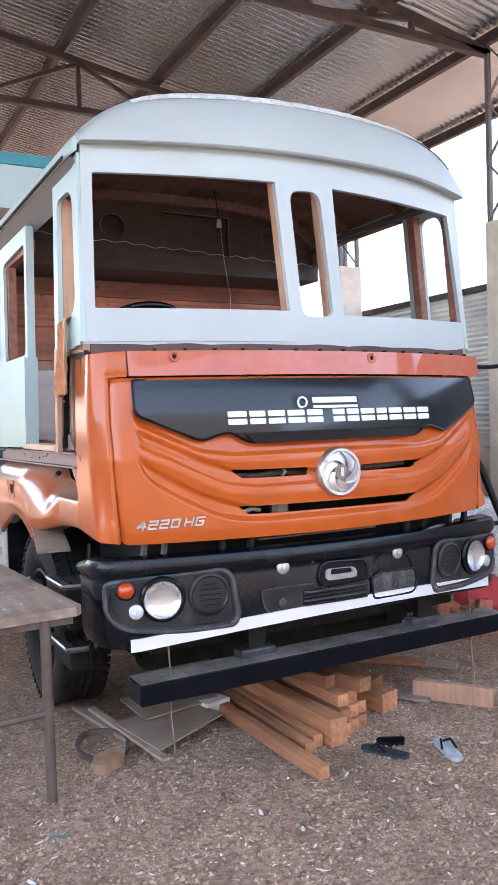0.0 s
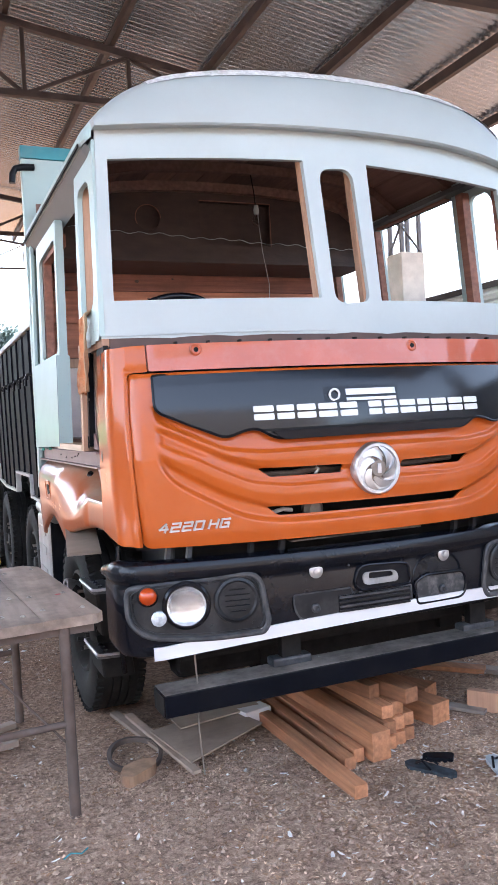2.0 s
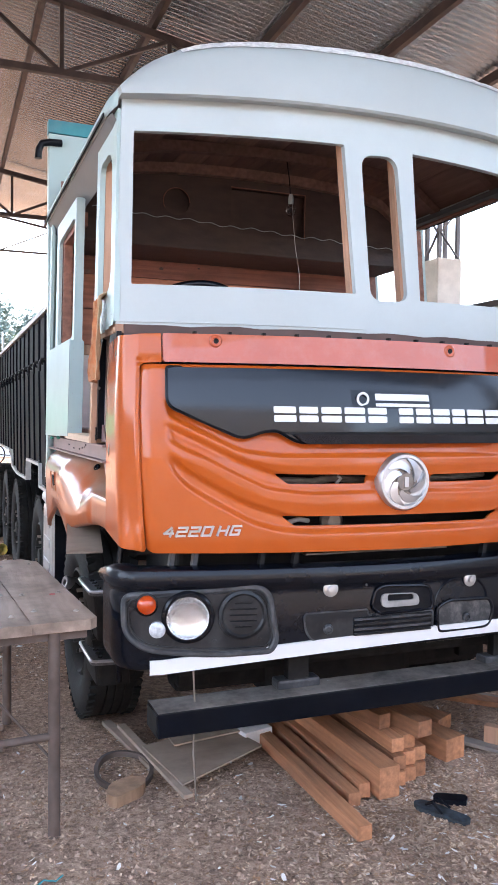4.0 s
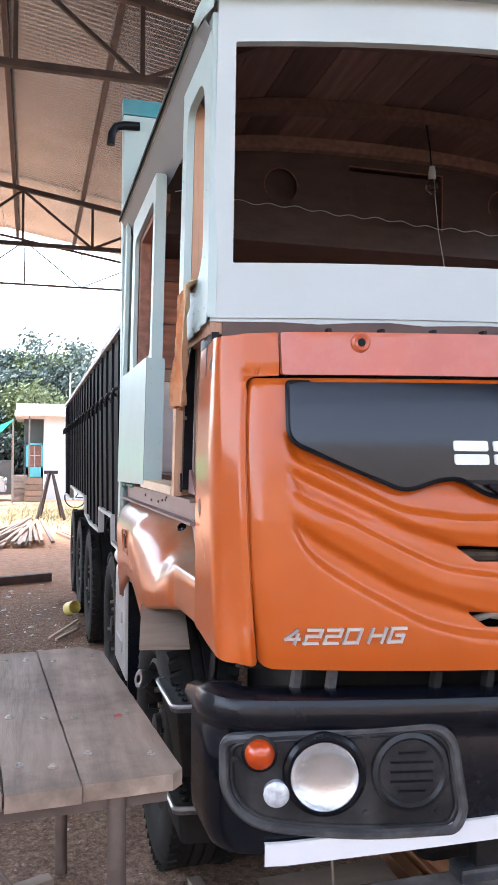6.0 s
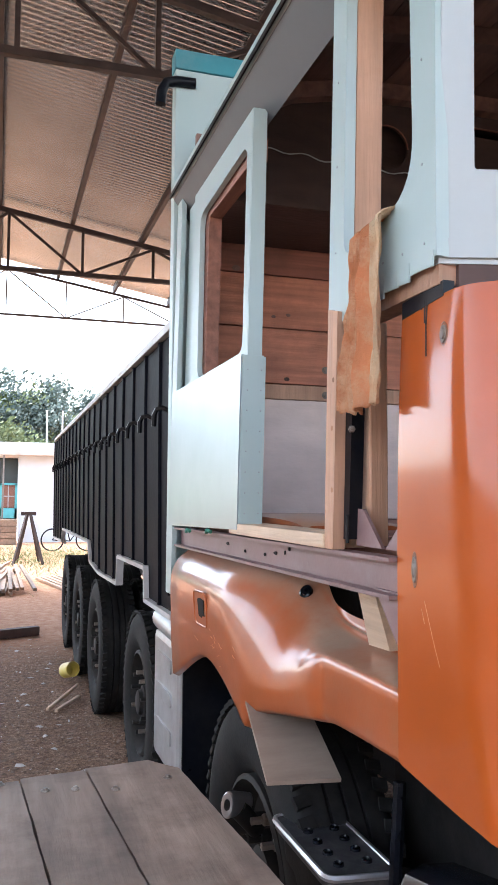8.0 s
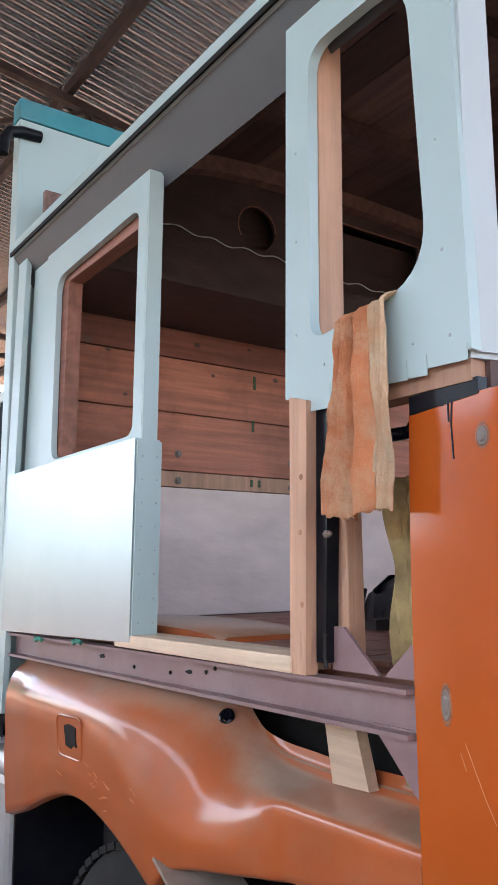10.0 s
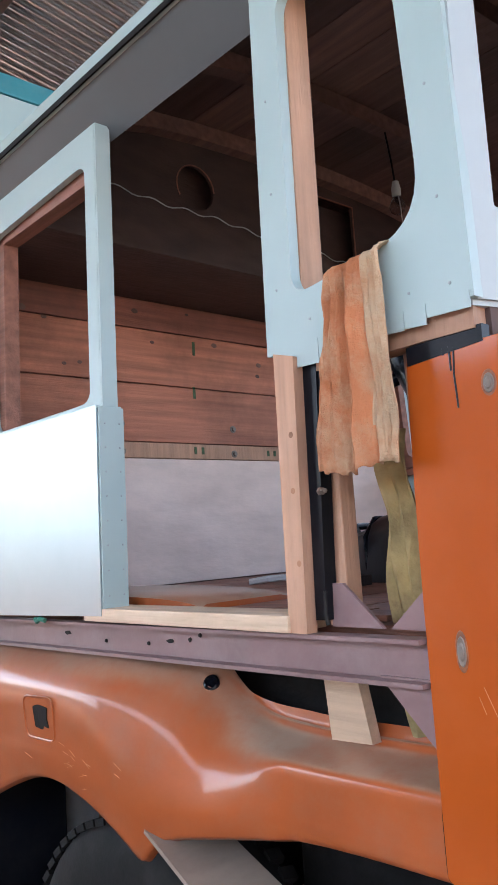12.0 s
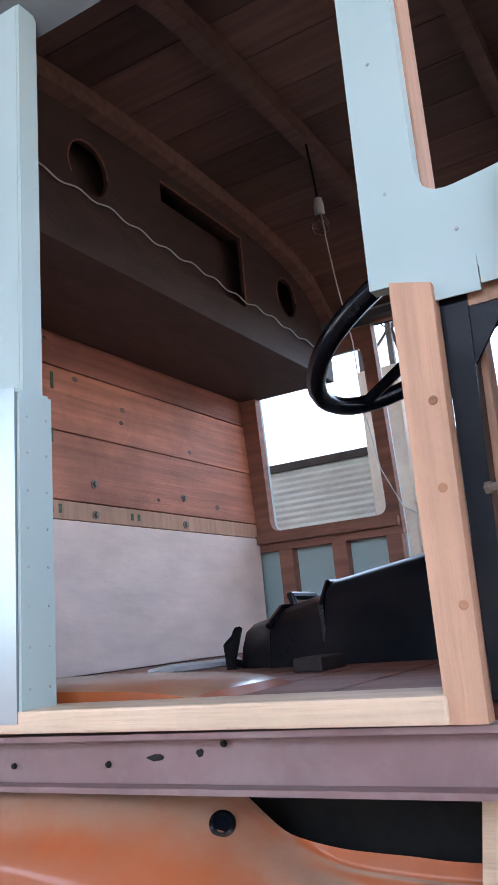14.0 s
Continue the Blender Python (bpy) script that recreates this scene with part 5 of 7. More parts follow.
def build_fender(sg):
    """Pressed wheel arch panel: a ledge ahead of the door step that swells into the arch."""
    ys = [0.250 + 0.0105 * i for i in range(175)]

    def bottom(y):
        pts = [(0.2, 1.152), (0.41, 1.149), (0.56, 1.142), (0.66, 1.131), (0.81, 1.105), (0.95, 1.080), (1.0, 1.052), (1.028, 1.014), (1.042, 1.014), (1.105, 1.047), (1.235, 1.096), (1.40, 1.126), (1.55, 1.116), (1.70, 1.066), (1.85, 1.005), (2.1, 0.93)]
        def straight(v):
            for (a, za), (b, zb) in zip(pts, pts[1:]):
                if v <= b:
                    return za + (zb - za) * (v - a) / (b - a)
            return pts[-1][1]
        h = 0.010 + 0.04 * min(1.0, abs(y - 1.035) / 0.12)
        return sum(straight(y + h * o) for o in (-1.0, -0.5, 0.0, 0.5, 1.0)) / 5

    # sections of the pressing from its knee up to the inner edge, as (distance from the middle, height)
    ledge = [(1.214, 1.20), (1.214, 1.245), (1.213, 1.272), (1.207, 1.287), (1.192, 1.294), (1.14, 1.303), (1.102, 1.312), (1.092, 1.326), (1.084, 1.330), (1.080, 1.352)]
    keys = [0.24, 0.605, 0.66, 0.74, 0.83, 0.94, 1.07, 1.25, 1.45, 1.80, 2.12]
    shapes = [
        [(x, z + 0.004) for x, z in ledge], ledge,
        [(1.232, 1.212), (1.228, 1.246), (1.220, 1.270), (1.208, 1.286), (1.190, 1.295), (1.14, 1.305), (1.102, 1.314), (1.092, 1.328), (1.084, 1.332), (1.080, 1.355)],
        [(1.243, 1.190), (1.237, 1.222), (1.225, 1.252), (1.207, 1.277), (1.183, 1.297), (1.14, 1.314), (1.104, 1.322), (1.092, 1.334), (1.084, 1.338), (1.080, 1.358)],
        [(1.254, 1.172), (1.245, 1.208), (1.230, 1.245), (1.208, 1.280), (1.180, 1.310), (1.145, 1.338), (1.112, 1.352), (1.095, 1.360), (1.086, 1.366), (1.080, 1.372)],
        [(1.268, 1.165), (1.260, 1.215), (1.245, 1.266), (1.223, 1.314), (1.194, 1.356), (1.156, 1.392), (1.124, 1.413), (1.105, 1.424), (1.090, 1.432), (1.072, 1.438)],
        [(1.281, 1.170), (1.277, 1.235), (1.266, 1.295), (1.247, 1.347), (1.219, 1.391), (1.180, 1.425), (1.146, 1.442), (1.120, 1.451), (1.095, 1.457), (1.065, 1.461)],
        [(1.284, 1.22), (1.288, 1.28), (1.286, 1.332), (1.276, 1.370), (1.249, 1.407), (1.20, 1.440), (1.155, 1.457), (1.125, 1.463), (1.095, 1.467), (1.05, 1.470)],
        [(1.283, 1.22), (1.288, 1.29), (1.286, 1.346), (1.275, 1.380), (1.245, 1.411), (1.19, 1.443), (1.15, 1.458), (1.12, 1.464), (1.09, 1.468), (1.05, 1.470)],
        [(1.281, 1.22), (1.286, 1.29), (1.284, 1.346), (1.273, 1.380), (1.243, 1.411), (1.19, 1.443), (1.15, 1.458), (1.12, 1.464), (1.09, 1.468), (1.05, 1.470)],
        [(1.255, 1.20), (1.258, 1.27), (1.256, 1.33), (1.246, 1.37), (1.225, 1.405), (1.18, 1.441), (1.15, 1.457), (1.12, 1.464), (1.09, 1.468), (1.05, 1.470)]]

    def glide(y, k, c):
        """Value c of point k at y, running smoothly from section to section without overshoot."""
        vals = [sh[k][c] for sh in shapes]
        i = max(0, min(len(keys) - 2, sum(1 for q in keys if q <= y) - 1))

        def slope(j):
            if j in (0, len(keys) - 1):
                return 0.0
            d0, d1 = [(vals[m + 1] - vals[m]) / (keys[m + 1] - keys[m]) for m in (j - 1, j)]
            return 0.0 if d0 * d1 <= 0 else 2 * d0 * d1 / (d0 + d1)
        h = keys[i + 1] - keys[i]
        t = max(0.0, min(1.0, (y - keys[i]) / h))
        return vals[i] * (1 + 2 * t) * (1 - t) ** 2 + slope(i) * h * t * (1 - t) ** 2 + vals[i + 1] * t * t * (3 - 2 * t) + slope(i + 1) * h * t * t * (t - 1)

    bm = bmesh.new()
    prev = None
    for y in ys:
        zb = bottom(y)
        pts = [Vector((glide(y, k, 0), glide(y, k, 1))) for k in range(len(ledge))]
        x3, z3 = pts[0]
        swell_in = 0.004 * smooth01((y - 0.60) / 0.1)
        low = [Vector((x3 - 0.03 - swell_in, zb)), Vector((x3 - 0.008 - swell_in, zb + 0.010)), Vector((x3 - 0.002 - swell_in, zb + 0.35 * (z3 - zb))), Vector((x3, zb + 0.72 * (z3 - zb)))]
        if z3 - zb < 0.05:
            low = low[:2] + [low[1].lerp(pts[0], 0.4), low[1].lerp(pts[0], 0.75)]
        pts = low + pts
        fine = []
        for k in range(len(pts) - 1):
            p0, p1, p2, p3 = pts[max(0, k - 1)], pts[k], pts[k + 1], pts[min(len(pts) - 1, k + 2)]
            for j in range(3):
                t = j / 3
                fine.append(0.5 * (2 * p1 + (p2 - p0) * t + (2 * p0 - 5 * p1 + 4 * p2 - p3) * t * t + (3 * p1 - p0 - 3 * p2 + p3) * t ** 3) if k > 1 else p1.lerp(p2, t))
        fine.append(pts[-1])
        ring = [bm.verts.new((sg * p.x, y, p.y)) for p in fine]
        if prev:
            for k in range(len(ring) - 1):
                bm.faces.new((prev[k], prev[k + 1], ring[k + 1], ring[k]))
        prev = ring
    tree = BVHTree.FromBMesh(bm)

    spot = tree.find_nearest(Vector((sg * 1.135, 0.915, 1.40)))[0]
    plug_at = Matrix.Translation(spot) @ Vector((sg * 0.7, -0.45, 0.55)).to_track_quat('Z', 'Y').to_matrix().to_4x4()
    f = part("wheel_arch", bm, M_ORANGE_DULL, truck, "dusty orange pressed wheel arch panel", True, 85)
    if sg < 0:
        # recessed filler hole and rubber plug
        def skin(off):
            return lambda u, v, w: Vector((-1.2805 - 0.09 * (v - 1.23) - off + w, u, v))
        ol = rounded([(1.38, 1.234), (1.545, 1.230), (1.545, 1.338), (1.38, 1.345)], 0.03, 5)
        part("filler_pan", plate(ol, [], 0.004, skin(0.002)), M_ORANGE_DULL, f, "orange pressed filler pan")
        part("pan_rim", tube([skin(0.003)(u, v, 0) for u, v in ol], 0.003, 8, True), M_ORANGE_DULL, f, smooth=True)
        hl = rounded([(1.41, 1.265), (1.435, 1.27), (1.445, 1.258), (1.485, 1.262), (1.49, 1.315), (1.46, 1.322), (1.41, 1.318), (1.418, 1.29)], 0.005, 2)
        part("filler_hole", plate(hl, [], 0.003, skin(0.005)), M_DARK, f, "black torn filler hole")
        scuff = random.Random(31)
        for _ in range(16):
            y0, z0 = scuff.gauss(1.26, 0.10), scuff.gauss(1.185, 0.022)
            ln, sl = scuff.uniform(0.008, 0.035), scuff.uniform(-0.5, 0.5)
            run = [tree.find_nearest(Vector((-1.30, y0 + ln * k / 3, z0 + sl * ln * k / 3)))[0] for k in range(4)]
            part("scuff", tube([p + Vector((-0.0004, 0, 0)) for p in run], scuff.uniform(0.0005, 0.0010), 4), M_SCUFFED, f)
        part("plug", lathe([(0.019, -0.004), (0.019, 0.005), (0.014, 0.008), (0.011, 0.003), (0, 0.003)], 20, plug_at), M_BLACK, f, "black rubber plug", True)
    part("inner_arch", box((sg * 0.86, 0.3, 1.15), (sg * 1.0, 2.1, 1.47), 0.01), M_DARK, truck, "dark underbody")


def tyre_profile(r, w):
    h = w / 2
    return [(r * 0.56, -h * 0.55), (r * 0.60, -h * 0.80), (r * 0.72, -h), (r * 0.86, -h * 0.99), (r * 0.95, -h * 0.90), (r * 0.985, -h * 0.78), (r, -h * 0.6), (r, -h * 0.36), (r * 0.975, -h * 0.34), (r * 0.975, -h * 0.30), (r, -h * 0.28), (r, -h * 0.04), (r * 0.975, -h * 0.03), (r * 0.975, h * 0.03), (r, h * 0.04), (r, h * 0.28), (r * 0.975, h * 0.30), (r * 0.975, h * 0.34), (r, h * 0.36), (r, h * 0.6), (r * 0.985, h * 0.78), (r * 0.95, h * 0.90), (r * 0.86, h * 0.99), (r * 0.72, h), (r * 0.60, h * 0.80), (r * 0.56, h * 0.55)]


def build_wheel(x, y, r=0.5, w=0.27, dish=1):
    """One wheel; its outer face looks away from the middle of the truck."""
    sg = 1 if x > 0 else -1
    base = Matrix.Translation((x, y, r)) @ Matrix.Rotation(radians(90 * sg), 4, 'Y')
    rim = lathe([(r * 0.57, -w * 0.42), (r * 0.57, w * 0.42), (r * 0.54, w * 0.44), (r * 0.52, w * 0.36), (r * 0.49, w * (0.16 if dish else 0.3)), (r * 0.36, w * (0.05 if dish else 0.36)), (r * 0.30, w * (0.05 if dish else 0.38)), (r * 0.20, w * (0.10 if dish else 0.40)), (r * 0.18, w * 0.34), (r * 0.14, w * 0.36), (r * 0.13, w * 0.44), (r * 0.10, w * 0.46), (0, w * 0.46)], 32, base)
    wheel = part("wheel", rim, M_RIM, truck, "dusty dark steel wheel rim", True)
    bm = lathe(tyre_profile(r, w), 56, base)
    part("tyre", bm, M_TYRE, wheel, "worn dusty black tyre", True)
    for k in range(10):
        a = k * math.tau / 10
        m = base @ Matrix.Translation((r * 0.33 * math.cos(a), r * 0.33 * math.sin(a), w * (0.05 if dish else 0.37)))
        part("wheel_nut", lathe([(0.024, 0), (0.024, 0.03), (0.019, 0.034), (0.019, 0.075), (0.012, 0.08), (0.012, 0.115), (0, 0.117)], 6, m), M_STEEL if k % 3 == 0 else M_RIM, wheel)
    # tread blocks
    bm = bmesh.new()
    for k in range(60):
        a = k * math.tau / 60
        for s2 in (-1, 1):
            m = base @ Matrix.Rotation(a + 0.03 * s2, 4, 'Z') @ Matrix.Translation((r * 0.992, 0, s2 * w * 0.39)) @ Matrix.Rotation(radians(12 * s2), 4, 'X')
            box_bm(bm, (-0.008, -0.016, -w * 0.07), (0.010, 0.016, w * 0.07), m)
    tagged(part("tread", bm, M_TYRE, wheel), kind="stuff")


def build_chassis():
    for sg in (-1, 1):
        build_fender(sg)
        build_wheel(sg * 1.055, 1.23, 0.518, 0.29)
        build_wheel(sg * 1.03, 3.45)
        for y in (5.25, 6.65, 8.05):
            build_wheel(sg * 1.06, y, dish=1)
            build_wheel(sg * 0.76, y, dish=0)
        part("chassis_rail", box((sg * 0.38, 0.2, 0.82), (sg * 0.46, 9.9, 1.08), 0.006), M_DARK, truck, "dark chassis rail")
    for y in (1.23, 3.45, 5.25, 6.65, 8.05):
        part("axle", tube([(-1.0, y, 0.5), (1.0, y, 0.5)], 0.07, 12), M_DARK, truck, "dark steel axle")
    # dark boxes added to fill the space under the bumper with deep shadow
    part("shade_block", box((-0.86, 0.34, 0.36), (0.86, 0.52, 0.82), 0.03), M_DARK, truck, "dark box added for the deep shadow under the bumper")
    part("sump_shade_block", box((-0.42, 0.32, 0.30), (0.42, 1.35, 0.84), 0.05), M_DARK, truck, "dark box added for the shadow under the engine")
    part("axle_shade_block", box((-0.90, 1.14, 0.34), (0.90, 1.33, 0.62), 0.03), M_DARK, truck, "dark box added for the shadow at the front axle")
    part("gearbox", box((-0.30, 1.72, 0.42), (0.30, 2.9, 0.82), 0.05), M_DARK, truck, "grimy gearbox")
    # steps beside the nose
    for sg in (-1, 1):
        for z, y0, dp in ((0.825, 0.56, 0.22), (0.50, 0.52, 0.10)):
            pl = rounded([(sg * 1.225, y0), (sg * 1.06, y0 - 0.02), (sg * 1.06, y0 + 0.33), (sg * 1.225, y0 + 0.36)], 0.03, 4)
            st = part("step", plate(pl, [], 0.025, lambda u, v, w, z=z: Vector((u, v, z - w))), M_STEPTOP, truck, "worn stamped step plate")
            part("step_edge", tube([(u, v, z - 0.004) for u, v in pl], 0.008, 6, True), M_CHROME, st, "polished step edge", True)
            for i in range(2):
                for j in range(5):
                    m = Matrix.Translation((sg * (1.105 + 0.07 * i), y0 + 0.05 + 0.062 * j, z))
                    part("stud_ring", lathe([(0.013, -0.002), (0.012, 0.006), (0.008, 0.008), (0.006, 0.002), (0, 0.002)], 10, m), M_BLACK, st, smooth=True)
            part("step_box", plate([(u * 0.985, v * 0.96 + 0.028) for u, v in pl], [], dp, lambda u, v, w, z=z: Vector((u + sg * 0.0 - sg * 0.10 * w, v, z - 0.026 - w))), M_DARK, truck, "black plastic step box")
        part("step_stay", tube([(sg * 1.10, 0.46, 1.05), (sg * 1.13, 0.44, 0.75), (sg * 1.10, 0.48, 0.40)], 0.014, 8), M_BLACK, truck, "black step stay", True)
        part("inner_screen", box((sg * 0.70, 0.30, 0.40), (sg * 0.86, 0.95, 1.15), 0.01), M_DARK, truck, "black inner screen")
        part("mudflap", box((sg * 0.86, 2.135, 0.42), (sg * 1.19, 2.15, 1.16), 0.003), M_BEAM, truck, "black rubber mudflap")
        tank = part("fuel_tank", box((sg * 0.70, 2.17, 0.46), (sg * 1.20, 2.72, 1.03), 0.03), M_TANK, truck, "dusty silver fuel tank")
        part("tank_cover", tube([(sg * 1.15, 2.10, 1.05), (sg * 1.15, 2.75, 1.07)], 0.055, 14), M_TANK, tank, "silver rounded tank cover", True)
        for z in (0.62, 0.78, 0.92):
            part("tank_rib", plate(rounded(rect(2.30, z - 0.03, 2.62, z + 0.03), 0.025, 4), [], 0.008, lambda u, v, w: Vector((sg * (1.208 - w), u, v))), M_TANK, tank, smooth=True)
    pipe = part("hub_pipe", lathe([(0.022, -0.10), (0.030, -0.02), (0.031, 0.012), (0.026, 0.018), (0.014, 0.016), (0.012, -0.02)], 18, Matrix.Translation((-1.235, 1.28, 0.725)) @ Vector((-0.75, -0.6, 0.2)).to_track_quat('Z', 'Y').to_matrix().to_4x4() @ Matrix.Diagonal((0.8, 1.25, 1, 1))), M_CHROME, truck, "worn bright steel hub end", True)
    part("hub_stub", tube([(-1.13, 1.34, 0.62), (-1.205, 1.305, 0.705)], 0.03, 12), M_RIM, pipe, "dark hub stub", True)


def build_load_body():
    hb = part("headboard", box((-1.225, 2.275, 1.24), (1.225, 2.345, 3.55), 0.006), M_PALE, truck, "pale blue headboard above the cab")
    part("cap_rail", box((-1.228, 2.268, 3.552), (1.228, 2.352, 3.64), 0.006), M_TEAL, hb, "teal painted cap rail")
    part("bent_pipe", tube([(-1.14, 2.268, 3.49), (-1.22, 2.262, 3.485), (-1.27, 2.262, 3.47), (-1.29, 2.262, 3.43), (-1.295, 2.262, 3.37)], 0.024, 10), M_BEAM, hb, "black bent pipe", True)
    body = part("load_body", box((-1.15, 2.36, 1.24), (1.15, 10.1, 1.33), 0.004), M_TARP, truck, "black steel load body floor")
    # lower edge: skirts between the wheels, cut-outs above them
    foot = [(2.36, 1.125), (3.03, 1.120), (3.05, 1.282), (4.02, 1.272), (4.05, 1.098), (5.00, 1.080), (5.62, 1.118), (5.78, 1.272), (8.55, 1.272), (8.72, 1.118), (10.1, 1.10)]
    for sg in (-1, 1):
        bm = bmesh.new()
        prev = None
        y = 2.352
        pts = []
        while y < 10.1:
            pts += [(y, 0.0), (y + 0.345, 0.0), (y + 0.356, 0.014), (y + 0.384, 0.014), (y + 0.395, 0.0)]
            y += 0.40
        pts = sorted(pts + [(q, 0.0) for q, _ in foot if q < 10.0])
        for y, d in pts:
            ring = [bm.verts.new((sg * (1.172 + d + 0.012 * (z > 2)), y, z)) for z in (along(foot, y), 2.02, 2.05, 2.40)]
            if prev:
                for k in range(3):
                    bm.faces.new((prev[k], prev[k + 1], ring[k + 1], ring[k]))
            prev = ring
        part("side_sheet", bm, M_TARP, body, "black ribbed steel side")
        part("top_rail", box((sg * 1.165, 2.352, 2.40), (sg * 1.215, 10.15, 2.44), 0.004), M_RAIL, body, "white painted top rail")
        part("end_post", box((sg * 1.155, 2.36, 1.22), (sg * 1.21, 2.42, 2.40), 0.003), M_TARP, body)
        y = 2.55
        while y < 10.0:
            part("rope_hook", tube([(sg * 1.180, y - 0.02, 2.045), (sg * 1.212, y - 0.01, 2.062), (sg * 1.236, y, 2.055), (sg * 1.246, y + 0.008, 2.03), (sg * 1.246, y + 0.012, 1.975)], 0.012, 6), M_BEAM, body, "black bent rope hook", True)
            y += 0.40
        for (ya, za), (yb, zb_) in zip(foot, foot[1:]):
            part("edge_angle", bar((sg * 1.178, ya, za), (sg * 1.178, yb, zb_), 0.045, 0.022), M_RAIL, body, "white painted edge angle")
        for y in (4.30, 5.72, 8.62):
            part("brace", bar((sg * 1.16, y, 1.10), (sg * 1.16, y + 0.16, 1.26), 0.02, 0.03), M_RAIL, body, "white painted brace")


def build_cab_fittings():
    # moulded engine cover, lofted from the back to the dash
    bm = bmesh.new()
    prev = None
    for y, h, w in ((1.42, 1.62, 0.20), (1.40, 1.67, 0.24), (1.30, 1.69, 0.27), (1.28, 1.70, 0.30), (1.12, 1.735, 0.32), (1.10, 1.76, 0.33), (0.84, 1.80, 0.35), (0.60, 1.83, 0.36), (0.40, 1.86, 0.37), (0.22, 1.86, 0.37)):
        ring = [bm.verts.new((x, y, z)) for x, z in ((-w - 0.02, 1.52), (-w, h - 0.06), (-w + 0.025, h - 0.02), (-w + 0.07, h), (w - 0.07, h), (w - 0.025, h - 0.02), (w, h - 0.06), (w + 0.02, 1.52))]
        if prev:
            for k in range(7):
                bm.faces.new((prev[k], prev[k + 1], ring[k + 1], ring[k]))
        else:
            bm.faces.new(ring)
        prev = ring
    ec = part("engine_cover", bm, M_BEAM, truck, "black moulded plastic engine cover", True)
    part("rib", tube([(-0.325, 1.11, 1.53), (-0.33, 1.11, 1.70), (-0.28, 1.11, 1.755), (0.2, 1.11, 1.76)], 0.009, 6), M_BLACK, ec, smooth=True)
    part("rim", tube([(-0.30, 1.28, 1.66), (-0.24, 1.27, 1.705), (0.24, 1.27, 1.705)], 0.010, 6), M_BLACK, ec, smooth=True)
    part("grab_handle", tube([(-0.20, 1.24, 1.69), (-0.20, 1.26, 1.735), (-0.06, 1.26, 1.735), (-0.06, 1.24, 1.69)], 0.012, 8), M_BLACK, ec, smooth=True)
    part("cable_clutter", tube([(-0.27, 1.42, 1.55), (-0.25, 1.44, 1.62), (-0.21, 1.43, 1.66), (-0.22, 1.45, 1.58), (-0.17, 1.44, 1.56)], 0.014, 6), M_DARK, ec)
    part("dash", box((-1.05, 0.16, 1.60), (1.08, 0.34, 2.06), 0.05), M_BLACK, truck, "black moulded dashboard shell")
    part("dash_lever", tube([(-0.10, 0.78, 1.80), (-0.06, 0.70, 1.95), (-0.04, 0.66, 2.04)], 0.014, 8), M_BLACK, truck, "black gear lever", True)
    # bellows and wheel arch hump, floor boards
    for k in range(9):
        y0 = 0.42 + 0.185 * k
        part("floor_plank", box((-1.10, y0, 1.546), (1.13, y0 + 0.178, 1.558), 0.002), M_FRAMEWOOD, truck)
    bm = bmesh.new()
    prev = None
    for i in range(17):
        a = math.pi * i / 16
        y, z = 1.42 - 0.47 * math.cos(a), 1.556 + 0.040 * math.sin(a) ** 0.6
        ring = [bm.verts.new((x, y, z - d)) for x, d in ((-1.125, 0.08), (-1.12, 0.008), (-1.10, 0.0), (-0.86, 0.0), (-0.80, 0.012), (-0.78, 0.08))]
        if prev:
            for k in range(5):
                bm.faces.new((prev[k], prev[k + 1], ring[k + 1], ring[k]))
        prev = ring
    part("arch_hump", bm, M_ORANGE_DULL, truck, "orange wheel arch hump in the floor", True)
    part("strap", tube([(-0.40, 1.60, 1.566), (-0.36, 1.55, 1.574), (-0.1, 1.50, 1.572)], 0.012, 6), M_WHITE, truck, "white strap on the floor")
    part("red_block", box((-0.55, 1.02, 1.558), (-0.42, 1.09, 1.588), 0.004), M_TRUSS, truck, "dark red brown wooden block")
    # steering wheel on its column
    c, r, tilt = Vector((-0.70, 0.66, 2.20)), 0.235, radians(28)
    R = Matrix.Translation(c) @ Matrix.Rotation(-tilt, 4, 'X')
    sw = part("steering_wheel", tube([R @ Vector((r * math.cos(k * math.tau / 40), r * math.sin(k * math.tau / 40), 0)) for k in range(40)], 0.019, 10, True), M_BLACK, truck, "black ribbed steering wheel", True)
    for a in (0, 180):
        a = radians(a + 60)
        part("spoke", tube([R @ Vector((0.03 * math.cos(a), 0.03 * math.sin(a), -0.03)), R @ Vector((r * math.cos(a), r * math.sin(a), 0))], 0.012, 8), M_BLACK, sw, smooth=True)
    part("boss", lathe([(0.06, -0.06), (0.06, -0.02), (0.045, -0.005), (0, 0)], 20, R), M_BLACK, sw, smooth=True)
    part("column", tube([R @ Vector((0, 0, -0.04)), R @ Vector((0, 0, -0.25)), (-0.70, 0.30, 1.75)], 0.04, 12), M_BLACK, truck, "black steering column", True)
    boot = part("column_boot", lathe([(0.035, 0.0), (0.05, 0.015), (0.085, 0.06), (0.10, 0.11), (0.095, 0.15), (0.05, 0.17)], 24, Matrix.Translation((-0.72, 0.47, 1.79))), M_BEAM, truck, "black rubber column boot", True)
    part("bellows", lathe([(0.035 + 0.026 * (1 - abs(math.cos(k * math.pi / 4)) ** 2), 0.0125 * k) for k in range(17)], 24, Matrix.Translation((-0.72, 0.465, 1.585))), M_BLACK, boot, "black ribbed rubber bellows", True)
    # bulb on its flex, and wires
    flex = part("bulb_flex", tube([(0.03, 1.16, 3.19), (0.045, 1.155, 3.08), (0.05, 1.15, 2.99)], 0.004, 6), M_BEAM, truck, "dark twisted flex")
